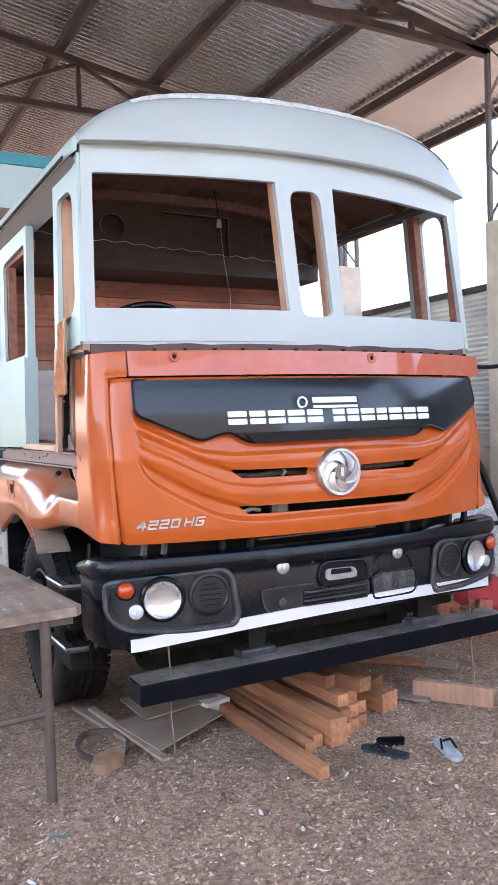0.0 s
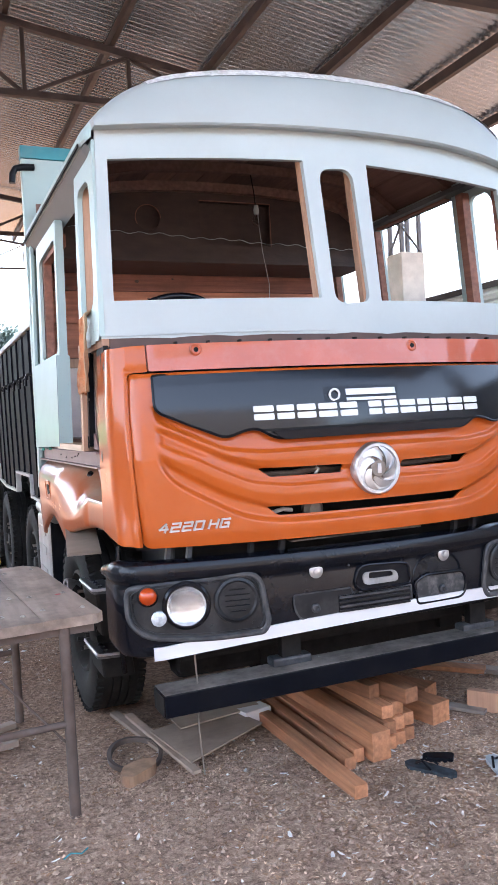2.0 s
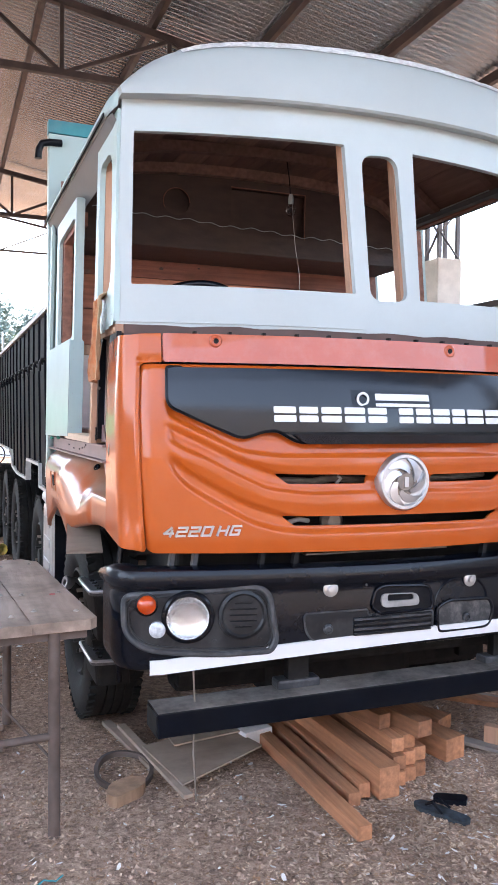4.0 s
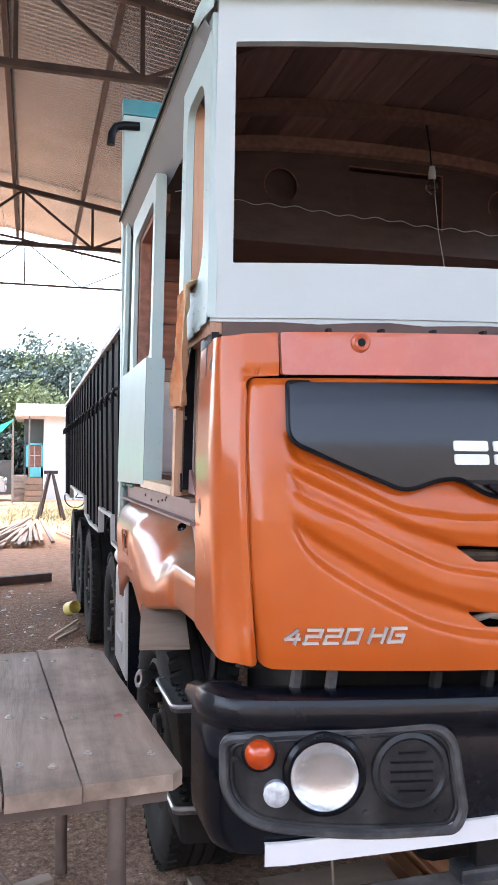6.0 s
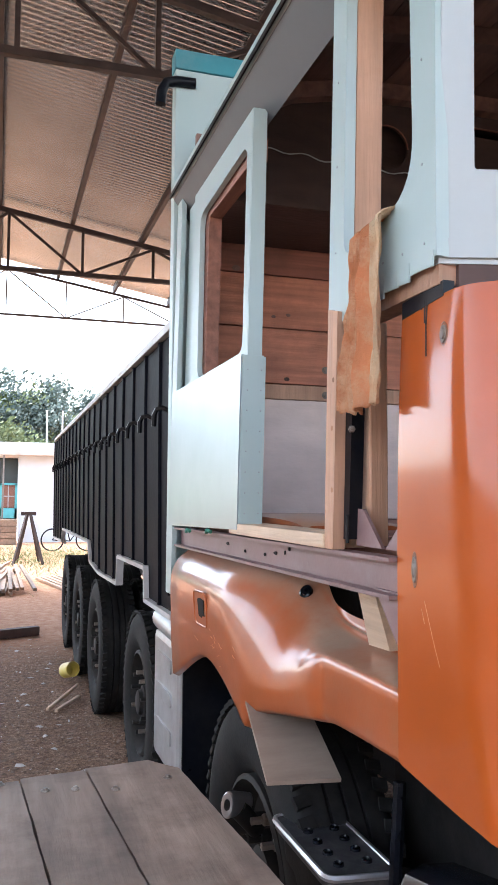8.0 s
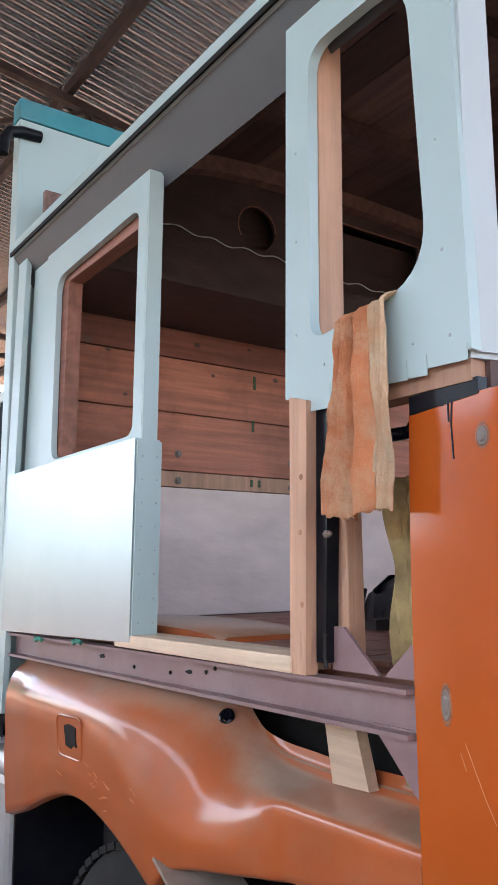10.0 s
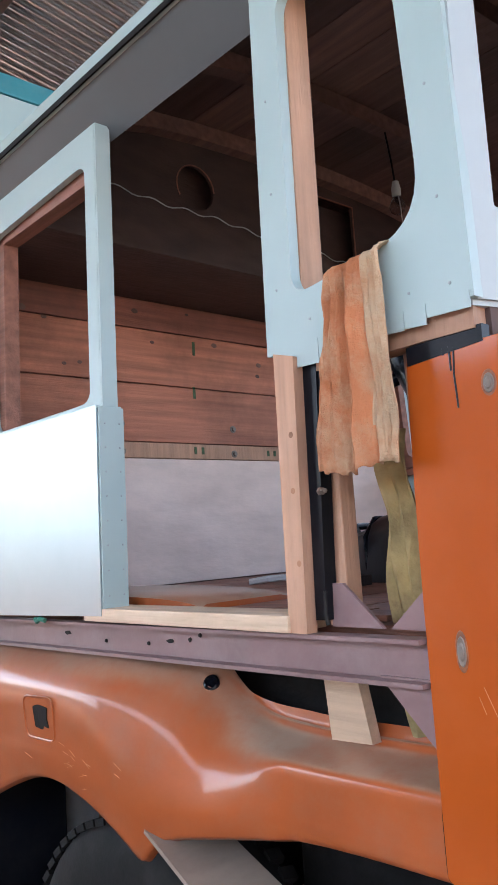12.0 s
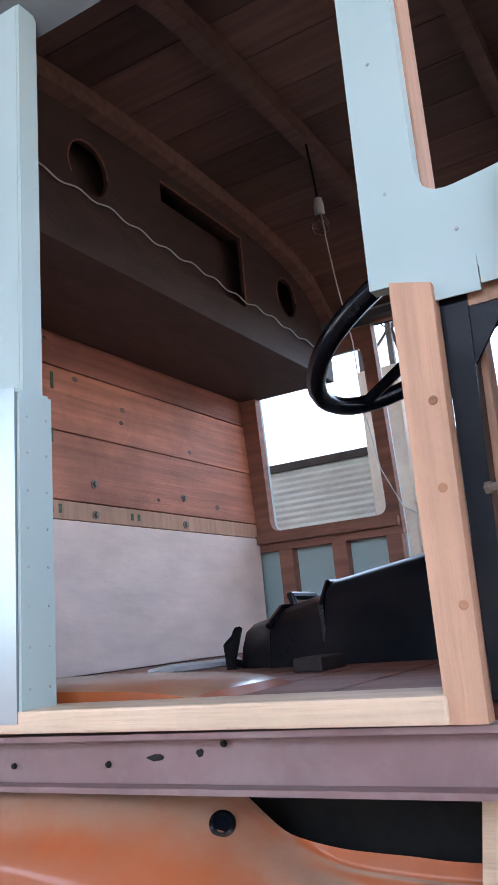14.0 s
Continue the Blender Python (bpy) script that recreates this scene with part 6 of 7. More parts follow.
    part("bulb_holder", lathe([(0, 0.05), (0.012, 0.048), (0.017, 0.02), (0.017, -0.005), (0.014, -0.01), (0, -0.01)], 14, Matrix.Translation((0.053, 1.15, 2.95))), M_GREY, flex, "white bulb holder", True)
    part("bulb", lathe([(0.011, 0.03), (0.016, 0.018), (0.027, 0.0), (0.030, -0.015), (0.024, -0.034), (0.010, -0.044), (0, -0.045)], 18, Matrix.Translation((0.053, 1.15, 2.915))), M_GLASS, flex, "small clear bulb", True)
    part("hanging_wire", tube([(0.06, 1.15, 2.94), (0.075, 1.13, 2.70), (0.10, 1.11, 2.50), (0.09, 1.10, 2.30), (0.15, 1.09, 2.10), (0.20, 1.05, 1.98), (0.45, 1.0, 1.93)], 0.002, 5), M_RAIL, truck, "thin white wire")
    pts = []
    for i in range(90):
        t = i / 89
        pts.append((-1.05 + 2.12 * t, 1.605, 2.925 - 0.09 * t + 0.007 * math.sin(i * 1.05) + 0.004 * math.sin(i * 0.31)))
    part("wavy_wire", tube(pts, 0.0025, 5), M_GREY, truck, "wavy white wire across the shelf")
    for x, z, h in ((-0.22, 2.09, 0.03), (-0.18, 2.09, 0.03), (-0.21, 2.33, 0.05), (-0.20, 2.52, 0.06), (0.20, 2.09, 0.025), (0.24, 2.09, 0.025)):
        part("chalk_mark", box((x, 2.1025, z), (x + 0.014, 2.1045, z + h), 0), M_CHALK, truck, "smeared green chalk mark")
    part("mirror_arm", tube([(1.22, 0.12, 1.96), (1.36, 0.08, 1.955), (1.52, 0.05, 1.97)], 0.014, 8), M_BEAM, truck, "black mirror arm", True)
    part("mirror_arm", tube([(1.23, 0.20, 1.62), (1.36, 0.14, 1.28), (1.52, 0.08, 0.86)], 0.022, 8), M_BEAM, truck, "black steel stay", True)
    part("mirror_arm", tube([(1.20, 0.12, 0.98), (1.50, 0.10, 0.97)], 0.016, 8), M_BEAM, truck, "black steel stay", True)
    # raw wood odds in the opening ahead of the door
    part("support_block", plate([(0.462, 1.322), (0.566, 1.318), (0.530, 1.470), (0.448, 1.470)], [], 0.026, lambda u, v, w: Vector((-1.12 - 0.33 * (v - 1.32) + w, u, v))), M_WOOD_SILL, truck, "pale wooden support block")
    part("corner_stud", box((-1.16, 0.262, 1.545), (-1.12, 0.285, 2.03), 0.003), M_WOOD_FRESH, truck, "raw wooden corner stud")
    part("rail_stud", box((-1.05, 0.52, 1.55), (-1.0, 0.60, 1.56), 0.001), M_FRAMEWOOD, truck)
    part("black_lining", box((-1.0, 0.14, 1.55), (-0.96, 0.40, 2.03), 0.004), M_BEAM, truck, "black inner lining")
    bm = bmesh.new()
    prev = None
    for i in range(24):
        z = 1.90 - 0.555 * i / 23
        ring = []
        for j in range(9):
            y = 0.337 - 0.03 * i / 23 + 0.083 * j / 8 + 0.006 * math.sin(i * 0.7)
            ring.append(bm.verts.new((-1.100 - 0.012 * math.sin(j * 1.9 + i * 0.35), y, z)))
        if prev:
            for k in range(8):
                bm.faces.new((prev[k], prev[k + 1], ring[k + 1], ring[k]))
        prev = ring
    part("wadding_strip", bm, M_WADDING, truck, "yellow green wadding strip", True)
    for y, z in ((0.508, 1.80), (0.503, 1.665), (0.505, 1.906)):
        m = Matrix.Translation((side_x(z) - 0.0142, y, z)) @ Matrix.Rotation(radians(-90), 4, 'Y')
        part("knot", lathe([(0.006, 0.0003), (0.004, 0.0006), (0, 0.0003)], 12, m), M_TIMBER, truck)
    for y, z in ((1.25, 1.485), (1.06, 1.488), (0.86, 1.515)):
        m = Matrix.Translation((-1.201, y, z)) @ Matrix.Rotation(radians(-90), 4, 'Y')
        part("weld_stud", lathe([(0.005, 0), (0.004, 0.004), (0, 0.005)], 8, m), M_DARK, truck)


def build_smears():
    M_TIE = mat("green_cord", (0.05, 0.22, 0.15), 0.8, 0, 30, 0.3)
    for y, z in ((1.51, 1.534), (1.81, 1.524)):
        part("green_tie", tube([(-1.252, y - 0.03, z), (-1.258, y - 0.012, z + 0.005), (-1.256, y + 0.01, z - 0.003), (-1.250, y + 0.03, z + 0.002)], 0.007, 6), M_TIE, truck, "knotted green cord", True)
    rnd = random.Random(6)
    for y, z, w, h in ((0.975, 1.497, 0.035, 0.005), (0.90, 1.503, 0.012, 0.006), (1.45, 1.496, 0.04, 0.006)):
        pts = [(y + w * 0.5 * rnd.uniform(0.6, 1.1) * math.cos(a), z + h * rnd.uniform(0.5, 1.2) * math.sin(a)) for a in [k * math.tau / 9 for k in range(9)]]
        part("weld_smear", plate(pts, [], 0.002, lambda u, v, w_: Vector((-1.2015 + w_, u, v))), M_DARK, truck, "dark weld smear")


M_CHALK = mat("green_chalk", (0.06, 0.10, 0.05), 0.9, 0, 40, 0.4)
M_WADDING = mat("yellow_green_wadding", (0.36, 0.27, 0.12), 0.9, 0, 14, 0.45, (0.15, 0.085, 0.045), 0.8, 9, 0.4, 60)
M_TOWEL = mat("orange_towel_cloth", (0.55, 0.215, 0.10), 0.95, 0, 9, 0.3, (0.58, 0.42, 0.27), 0.8, 13, 0.6, 420, (1, 1.4, 0.8), spec=0.1)
M_TOWEL_PALE = mat("cream_towel_cloth", (0.58, 0.43, 0.28), 0.95, 0, 9, 0.25, (0.50, 0.23, 0.11), 0.75, 13, 0.6, 420, (1, 1.6, 0.7), spec=0.1)
build_chassis()
build_load_body()
build_cab_fittings()
build_smears()


# ---- loose things at the truck ----
def build_towel():
    bm = bmesh.new()
    n, rows = 40, 30
    prev = None
    for i in range(rows + 1):
        t = i / rows
        ring = []
        for j in range(n + 1):
            u = j / n
            width0, width1 = 0.125, 0.178
            yc0, yc1 = 0.315, 0.322
            wd = width0 + (width1 - width0) * min(1, t * 1.3)
            y = (yc0 + (yc1 - yc0) * t) + (u - 0.5) * wd
            fold = (0.012 * math.sin(u * 15 + 0.7) + 0.007 * math.sin(u * 26 + 2 * t)) * (0.3 + 0.7 * t) + 0.003 * math.sin(u * 60 + t * 5) + 0.010 * noise.noise(Vector((u * 6, t * 4, 1))) + 0.006 * noise.noise(Vector((u * 14, t * 9, 4)))
            top = 2.203 + 0.10 * (0.36 - y) + 0.8 * max(0.0, 0.29 - y) ** 2
            z = top + (1.822 + 0.006 * math.sin(u * 7) + 0.010 * noise.noise(Vector((u * 22, 0, 8))) - top) * t
            x = -1.232 - 0.012 - fold - 0.012 * t + 0.045 * max(0.0, 1 - t / 0.07) ** 2
            ring.append(bm.verts.new((x, y, z)))
        if prev:
            for k in range(n):
                bm.faces.new((prev[k], prev[k + 1], ring[k + 1], ring[k]))
        prev = ring
    bm.faces.ensure_lookup_table()
    ob = part("towel", bm, M_TOWEL, smooth=True)
    ob.data.materials.append(M_TOWEL_PALE)
    for p in ob.data.polygons:
        if p.center.y < 0.292:
            p.material_index = 1
    sol = ob.modifiers.new("thick", 'SOLIDIFY')
    sol.thickness = 0.004
    tagged(ob, "creased orange and cream towel hung over the window ledge", "towel")


def timber(name, p, q, w, h, material, label, category="timber", group="", parent=None, roll=0.0):
    bm = bar(p, q, w, h, 0.004)
    if roll:
        c = (Vector(p) + Vector(q)) / 2
        ax = (Vector(q) - Vector(p)).normalized()
        bmesh.ops.rotate(bm, verts=bm.verts, cent=c, matrix=Matrix.Rotation(roll, 3, ax))
    bm.transform(Matrix.Translation(-(Vector(p) + Vector(q)) / 2))
    ob = part(name, bm, material, parent)
    ob.location = (Vector(p) + Vector(q)) / 2
    return tagged(ob, label, category, group)


def build_timber_stack():
    rnd = random.Random(5)
    G = "timbers under the truck"
    lab = "red brown sawn timber lying on the sawdust under the truck"
    lay = [((-0.33, -0.535), (-0.36, 0.85), 0.066, 0.06, 0), ((-0.235, -0.275), (-0.25, 0.95), 0.06, 0.06, 0), ((-0.155, -0.22), (-0.16, 1.0), 0.055, 0.065, 0)]
    for (x0, y0), (x1, y1), w, h, lv in lay:
        timber("timber", (x0, y0, h / 2 + 0.004), (x1, y1, h / 2 + 0.004), w, h, M_TIMBER, lab, group=G)
    # the squared pile: three layers of short squares, a large beam on one side
    timber("timber", (-0.055, -0.26, 0.075), (-0.12, 1.1, 0.075), 0.105, 0.14, M_TIMBER, "large grey brown beam on the timber pile", group=G)
    for lvl in range(3):
        for k in range(3 if lvl < 2 else 2):
            x = 0.045 + 0.072 * k + 0.01 * lvl
            y0 = -0.17 - 0.015 * rnd.random() + 0.02 * lvl + 0.03 * k
            z = 0.038 + 0.068 * lvl
            timber("timber", (x, y0, z), (x - 0.03, y0 + 1.1, z), 0.068, 0.064, M_TIMBER, lab, group=G)
    timber("timber", (0.19, -0.16, 0.245), (-0.02, 0.9, 0.245), 0.085, 0.075, M_TIMBER, "pale sawn timber on top of the pile", group=G)
    timber("timber", (0.06, -0.02, 0.245), (-0.12, 0.9, 0.245), 0.07, 0.07, M_TIMBER, "pale sawn timber on top of the pile", group=G)
    timber("timber", (0.46, -0.02, 0.06), (0.25, 0.85, 0.06), 0.13, 0.11, M_TIMBER, "thick brown timber beside the pile", group=G)
    timber("timber", (0.62, 0.30, 0.045), (0.28, 0.95, 0.045), 0.14, 0.075, M_TIMBER, "thick brown timber beside the pile", group=G)
    timber("plank", (0.715, 0.085, 0.058), (0.985, -0.285, 0.058), 0.05, 0.108, M_WOOD_FRESH, "pale fresh plank standing on edge on the ground", "plank")
    timber("plank", (0.55, 0.80, 0.10), (1.02, 0.32, 0.10), 0.10, 0.03, M_TIMBER, "thin brown plank on the beams", "plank")
    timber("plank", (0.75, 1.1, 0.03), (1.3, 0.35, 0.02), 0.09, 0.03, M_GREYWOOD, "weathered plank on the ground", "plank")
    timber("plank", (0.60, 0.16, 0.02), (0.74, -0.03, 0.015), 0.07, 0.02, M_GREYWOOD, "grey offcut on the ground", "offcut")


M_BLOCK = wood("old_brown_block", (0.34, 0.21, 0.13), (6, 6, 2), var=0.3, amt=0.5)


def build_ground_clutter():
    rnd = random.Random(8)
    # plywood sheets and slats by the wheel
    def sheet(name, pts, z0, th, material, label, cat, tilt=0.0):
        bm = plate([(x, y) for x, y in pts], [], th, lambda u, v, w: Vector((u, v, z0 + w + tilt * (v - pts[0][1]))))
        ob = part(name, bm, material)
        return tagged(ob, label, cat)
    sheet("plywood_sheet", [(-0.90, 0.07), (-0.42, 0.33), (-0.52, 0.62), (-0.98, 0.50)], 0.045, 0.008, M_SCRAP, "grey plywood offcut on the ground", "plywood sheet", 0.03)
    sheet("plywood_sheet", [(-0.84, 0.42), (-0.36, 0.50), (-0.34, 0.80), (-0.86, 0.78)], 0.075, 0.008, M_SCRAP, "grey plywood offcut lying on another", "plywood sheet", 0.02)
    timber("slat", (-0.895, 0.0, 0.03), (-1.015, 0.83, 0.05), 0.045, 0.018, M_SCRAP, "weathered wooden slat on the ground", "slat")
    timber("slat", (-0.95, 0.30, 0.02), (-1.07, 0.95, 0.03), 0.05, 0.02, M_SCRAP, "weathered wooden slat on the ground", "slat")
    # coil of rubber belt
    pts = [(-1.10 + 0.125 * math.cos(a) * (1 + 0.06 * math.sin(2 * a)), 0.36 + 0.17 * math.sin(a), 0.022 + 0.009 * math.sin(a)) for a in [k * math.tau * 1.0 / 36 for k in range(36)]]
    bm = bmesh.new()
    prev = None
    for p in pts + [pts[0]]:
        c = Vector((-1.10, 0.36, 0))
        d = (Vector((p[0], p[1], 0)) - c).normalized()
        ring = [bm.verts.new((p[0] + d.x * o, p[1] + d.y * o, p[2] + z)) for o, z in ((-0.010, -0.012), (0.012, -0.012), (0.014, 0.012), (-0.006, 0.012))]
        if prev:
            for k in range(4):
                bm.faces.new((prev[k], prev[(k + 1) % 4], ring[(k + 1) % 4], ring[k]))
        prev = ring
    tagged(part("belt", bm, mat("brown_rubber", (0.075, 0.055, 0.045), 0.6, 0, 9, 0.2), smooth=True), "brown rubber belt coiled on the ground", "belt")
    bm = plate(rounded([(-1.235, 0.10), (-1.195, 0.05), (-1.06, 0.13), (-1.03, 0.21), (-1.10, 0.24), (-1.20, 0.19)], 0.03, 4), [], 0.05, lambda u, v, w: Vector((u, v, 0.0 + w)))
    tagged(part("wood_block", bm, M_BLOCK), "round edged wooden block on the ground", "wood block")
    bm = box((-0.085, -0.05, 0), (0.085, 0.05, 0.085), 0.006, Matrix.Translation((-0.40, 0.50, 0.0)) @ Matrix.Rotation(0.25, 4, 'Z'))
    tagged(part("paper_box", bm, M_WHITE), "crushed white paper box beside the timbers", "box")
    # slippers
    def slipper(x, y, a, m_sole, label):
        t = thing("slipper", label, "slipper", "slippers on the ground", at=(x, y, 0.004))
        t.rotation_euler = (0, 0, a)
        outl = [(0.0, -0.13), (0.035, -0.11), (0.036, -0.03), (0.045, 0.06), (0.035, 0.115), (0.0, 0.135), (-0.035, 0.11), (-0.042, 0.05), (-0.034, -0.03), (-0.034, -0.11)]
        part("sole", plate(rounded(outl, 0.03, 4), [], 0.018, lambda u, v, w: Vector((u, v, w))), m_sole, t, "flat sole with a worn print")
        for sgn in (-1, 1):
            part("strap", tube([(0.0, 0.075, 0.02), (sgn * 0.025, 0.03, 0.05), (sgn * 0.037, -0.02, 0.022)], 0.006, 6), M_BEAM, t, "black toe strap", True)
    slipper(0.08, -0.46, 0.5, mat("dark_check_sole", (0.018, 0.026, 0.034), 0.7, 0, 40, 0.7), "dark chequered slipper on the ground")
    slipper(0.36, -0.60, -0.35, mat("pale_sole", (0.42, 0.47, 0.50), 0.7, 0, 12, 0.4, (0.05, 0.05, 0.06), 0.8, 12), "pale worn slipper on the ground")
    bm = plate(rounded([(0.10, -0.36), (0.22, -0.44), (0.27, -0.38), (0.14, -0.31)], 0.03, 3), [], 0.02, lambda u, v, w: Vector((u, v, 0.004 + w)))
    tagged(part("rag", bm, M_BEAM), "dark rag on the sawdust", "rag")
    tagged(part("blue_cord", tube([(-1.58, -0.42, 0.008), (-1.55, -0.40, 0.014), (-1.51, -0.41, 0.008), (-1.48, -0.38, 0.008)], 0.0035, 5), mat("teal_plastic", (0.02, 0.20, 0.24), 0.5)), "scrap of blue cord on the soil", "cord")
    # plywood scrap hung under the wheel arch
    bm = bmesh.new()
    q = [Vector(p) for p in ((-1.215, 1.38, 1.205), (-1.06, 1.38, 1.205), (-1.15, 0.65, 1.0), (-1.325, 0.67, 1.002))]
    nrm = (q[1] - q[0]).cross(q[3] - q[0]).normalized() * 0.01
    vs = [bm.verts.new(p) for p in q] + [bm.verts.new(p + nrm) for p in q]
    bm.faces.new(vs[:4])
    bm.faces.new(vs[4:][::-1])
    for k in range(4):
        bm.faces.new((vs[k], vs[(k + 1) % 4], vs[4 + (k + 1) % 4], vs[4 + k]))
    part("plywood_scrap", bm, M_SCRAP, truck, "pale plywood scrap under the wheel arch")
    # long dark steel beam, yellow tin, sticks along the far side
    t = tagged(part("steel_beam", bar((-1.43, 8.90, 0.052), (-5.2, 7.42, 0.052), 0.10, 0.105, 0.005), M_RUSTGAP), "rusty dark steel beam on the ground", "steel beam")
    bm = lathe([(0.0, 0.0), (0.065, 0.0), (0.068, 0.015), (0.068, 0.15), (0.062, 0.153), (0.058, 0.14), (0.058, 0.02), (0, 0.015)], 24, Matrix.Translation((-1.30, 6.48, 0.068)) @ Matrix.Rotation(radians(75), 4, 'X') @ Matrix.Rotation(0.4, 4, 'Y'))
    tagged(part("paint_tin", bm, mat("yellow_tin", (0.62, 0.50, 0.10), 0.5, 0, 8, 0.1, (0.6, 0.55, 0.4), 0.5, 8), smooth=True), "yellow tin lying by the wheels", "tin")
    for p, q in (((-1.52, 5.35, 0.015), (-1.22, 6.1, 0.02)), ((-1.46, 5.3, 0.012), (-1.25, 5.7, 0.015))):
        timber("stick", p, q, 0.025, 0.022, M_WOOD_SILL, "pale stick on the dark soil", "stick", "sticks by the wheels")
    for p, q, w in (((-2.0, 0.75, 0.02), (-1.62, 0.85, 0.02), 0.10), ((-1.9, 1.0, 0.012), (-1.6, 1.12, 0.012), 0.06)):
        timber("offcut", p, q, w, 0.03, M_SCRAP, "grey timber offcut under the bench", "offcut", "offcuts under the bench")


def build_bench():
    t = thing("bench", "weathered grey plank work bench on rusty pipe legs", "work bench", at=(0, 0, 0))
    ang = radians(4.0)
    R = Matrix.Translation((-1.305, -0.095, 0.86)) @ Matrix.Rotation(ang, 4, 'Z')
    edges = [0.0, -0.262, -0.448, -0.63, -0.80]
    rnd = random.Random(3)
    for k in range(4):
        a, b = edges[k + 1] + 0.003, edges[k] - 0.002
        y0, y1 = -0.012 * (k % 2), 1.44 - 0.03 * k
        outl = [(a, y0), (b - (0.03 if k == 0 else 0), y0), (b, y0 + (0.03 if k == 0 else 0)), (b - 0.002, y1 - (0.10 if k == 0 else 0)), (b - (0.07 if k == 0 else 0.003), y1), (a, y1 - 0.01)]
        n = []
        for (u0, v0), (u1, v1) in zip(outl, outl[1:] + outl[:1]):
            L = math.hypot(u1 - u0, v1 - v0)
            m = max(1, int(L / 0.05))
            for i in range(m):
                f = i / m
                n.append((u0 + (u1 - u0) * f + 0.003 * (rnd.random() - 0.5), v0 + (v1 - v0) * f + 0.003 * (rnd.random() - 0.5)))
        zz = 0.002 * k
        bm = plate(n, [], 0.042, lambda u, v, w: R @ Vector((u, v, zz - w)))
        board = part("board", bm, M_BENCH, t, "weathered grey plank")
        for y in (0.14, 0.55, 1.30):
            for u in (a + 0.045, b - 0.05):
                if rnd.random() < 0.3:
                    continue
                yy = y + 0.14 * (rnd.random() - 0.5)
                part("bolt_head", lathe([(0.0125, 0), (0.012, 0.003), (0.007, 0.0035), (0.0065, 0.008), (0, 0.0085)], 8, R @ Matrix.Translation((u + 0.02 * (rnd.random() - 0.5), yy, zz))), M_BOLT, board)
    part("paint_mark", plate([(-0.085 + 0.012 * math.cos(k) * (1 + 0.4 * math.sin(2.3 * k)), 0.50 + 0.016 * math.sin(k)) for k in [q * math.tau / 12 for q in range(12)]], [], 0.001, lambda u, v, w: R @ Vector((u, v, 0.0015 - w))), mat("red_paint", (0.42, 0.06, 0.06), 0.6, 0, 60, 0.4, (0.26, 0.18, 0.14), 0.8, 70), t, "splash of red paint")
    legs = []
    for u, v in ((-0.17, 0.03), (-0.17, 1.30), (-0.74, 0.03), (-0.74, 1.30)):
        p = R @ Vector((u, v, -0.045))
        legs.append(p)
        part("leg", tube([p, (p.x + 0.004, p.y, -0.004)], 0.024, 12), M_RUSTPIPE, t, "rusty pipe leg", True)
    for i, j, z in ((0, 2, 0.40), (1, 3, 0.40)):
        a, b = legs[i], legs[j]
        part("cross_rail", tube([(a.x, a.y, z), (b.x, b.y, z)], 0.016, 10), M_RUSTPIPE, t, "rusty pipe rail", True)
    a = legs[0]
    part("brace", tube([(a.x, a.y, 0.30), (a.x - 0.30, a.y + 0.03, 0.66)], 0.006, 6), M_RUSTPIPE, t, "thin diagonal brace", True)
    for v in (0.05, 0.72, 1.30):
        part("bearer", bar(R @ Vector((-0.79, v, -0.062)), R @ Vector((-0.04, v, -0.062)), 0.04, 0.035), M_RUSTPIPE, t, "steel bearer")


def build_shavings():
    rnd = random.Random(11)
    for count, label, material, size, name in ((30000, "pale wood shavings strewn over the soil", M_CHIP, (0.003, 0.012), "wood_shavings"), (18000, "brown wood chips strewn over the soil", M_CHIP2, (0.004, 0.014), "wood_chips"), (2200, "large flat wood chips strewn over the soil", M_CHIP4, (0.007, 0.020), "wood_chips"), (1100, "small white scraps and stones on the soil", M_CHIP3, (0.006, 0.024), "litter")):
        verts, faces = [], []
        for i in range(count):
            if rnd.random() < 0.70:
                x, y = rnd.uniform(-2.4, 2.8), rnd.uniform(-2.4, 0.9)
            elif rnd.random() < 0.55:
                x, y = rnd.gauss(0.1, 0.45), rnd.gauss(-0.45, 0.35)
            else:
                x, y = rnd.uniform(-3.6, -1.0), rnd.uniform(0.5, 9.0)
            s, w = rnd.uniform(*size) * rnd.uniform(0.5, 1.0), rnd.uniform(0.35, 1.1)
            a, tl = rnd.uniform(0, math.tau), rnd.uniform(-0.5, 0.5)
            z = 0.004 + rnd.random() * 0.006
            c, sn = math.cos(a), math.sin(a)
            b = len(verts)
            for k in range(3):
                u = (k - 1) * s
                h = z + tl * u * 0.5 + (0.12 * s if k != 1 else 0)
                tp = 1.0 if k == 1 else 0.35 + 0.4 * ((i * 7 + k) % 5) / 4
                for v in (-w * s / 2 * tp, w * s / 2 * tp):
                    verts.append((x + c * u - sn * v, y + sn * u + c * v, max(0.001, h)))
            faces += [(b, b + 2, b + 3, b + 1), (b + 2, b + 4, b + 5, b + 3)]
        me = bpy.data.meshes.new(name)
        me.from_pydata(verts, [], faces)
        me.materials.append(material)
        tagged(new(name, me), label, "shavings", kind="stuff")


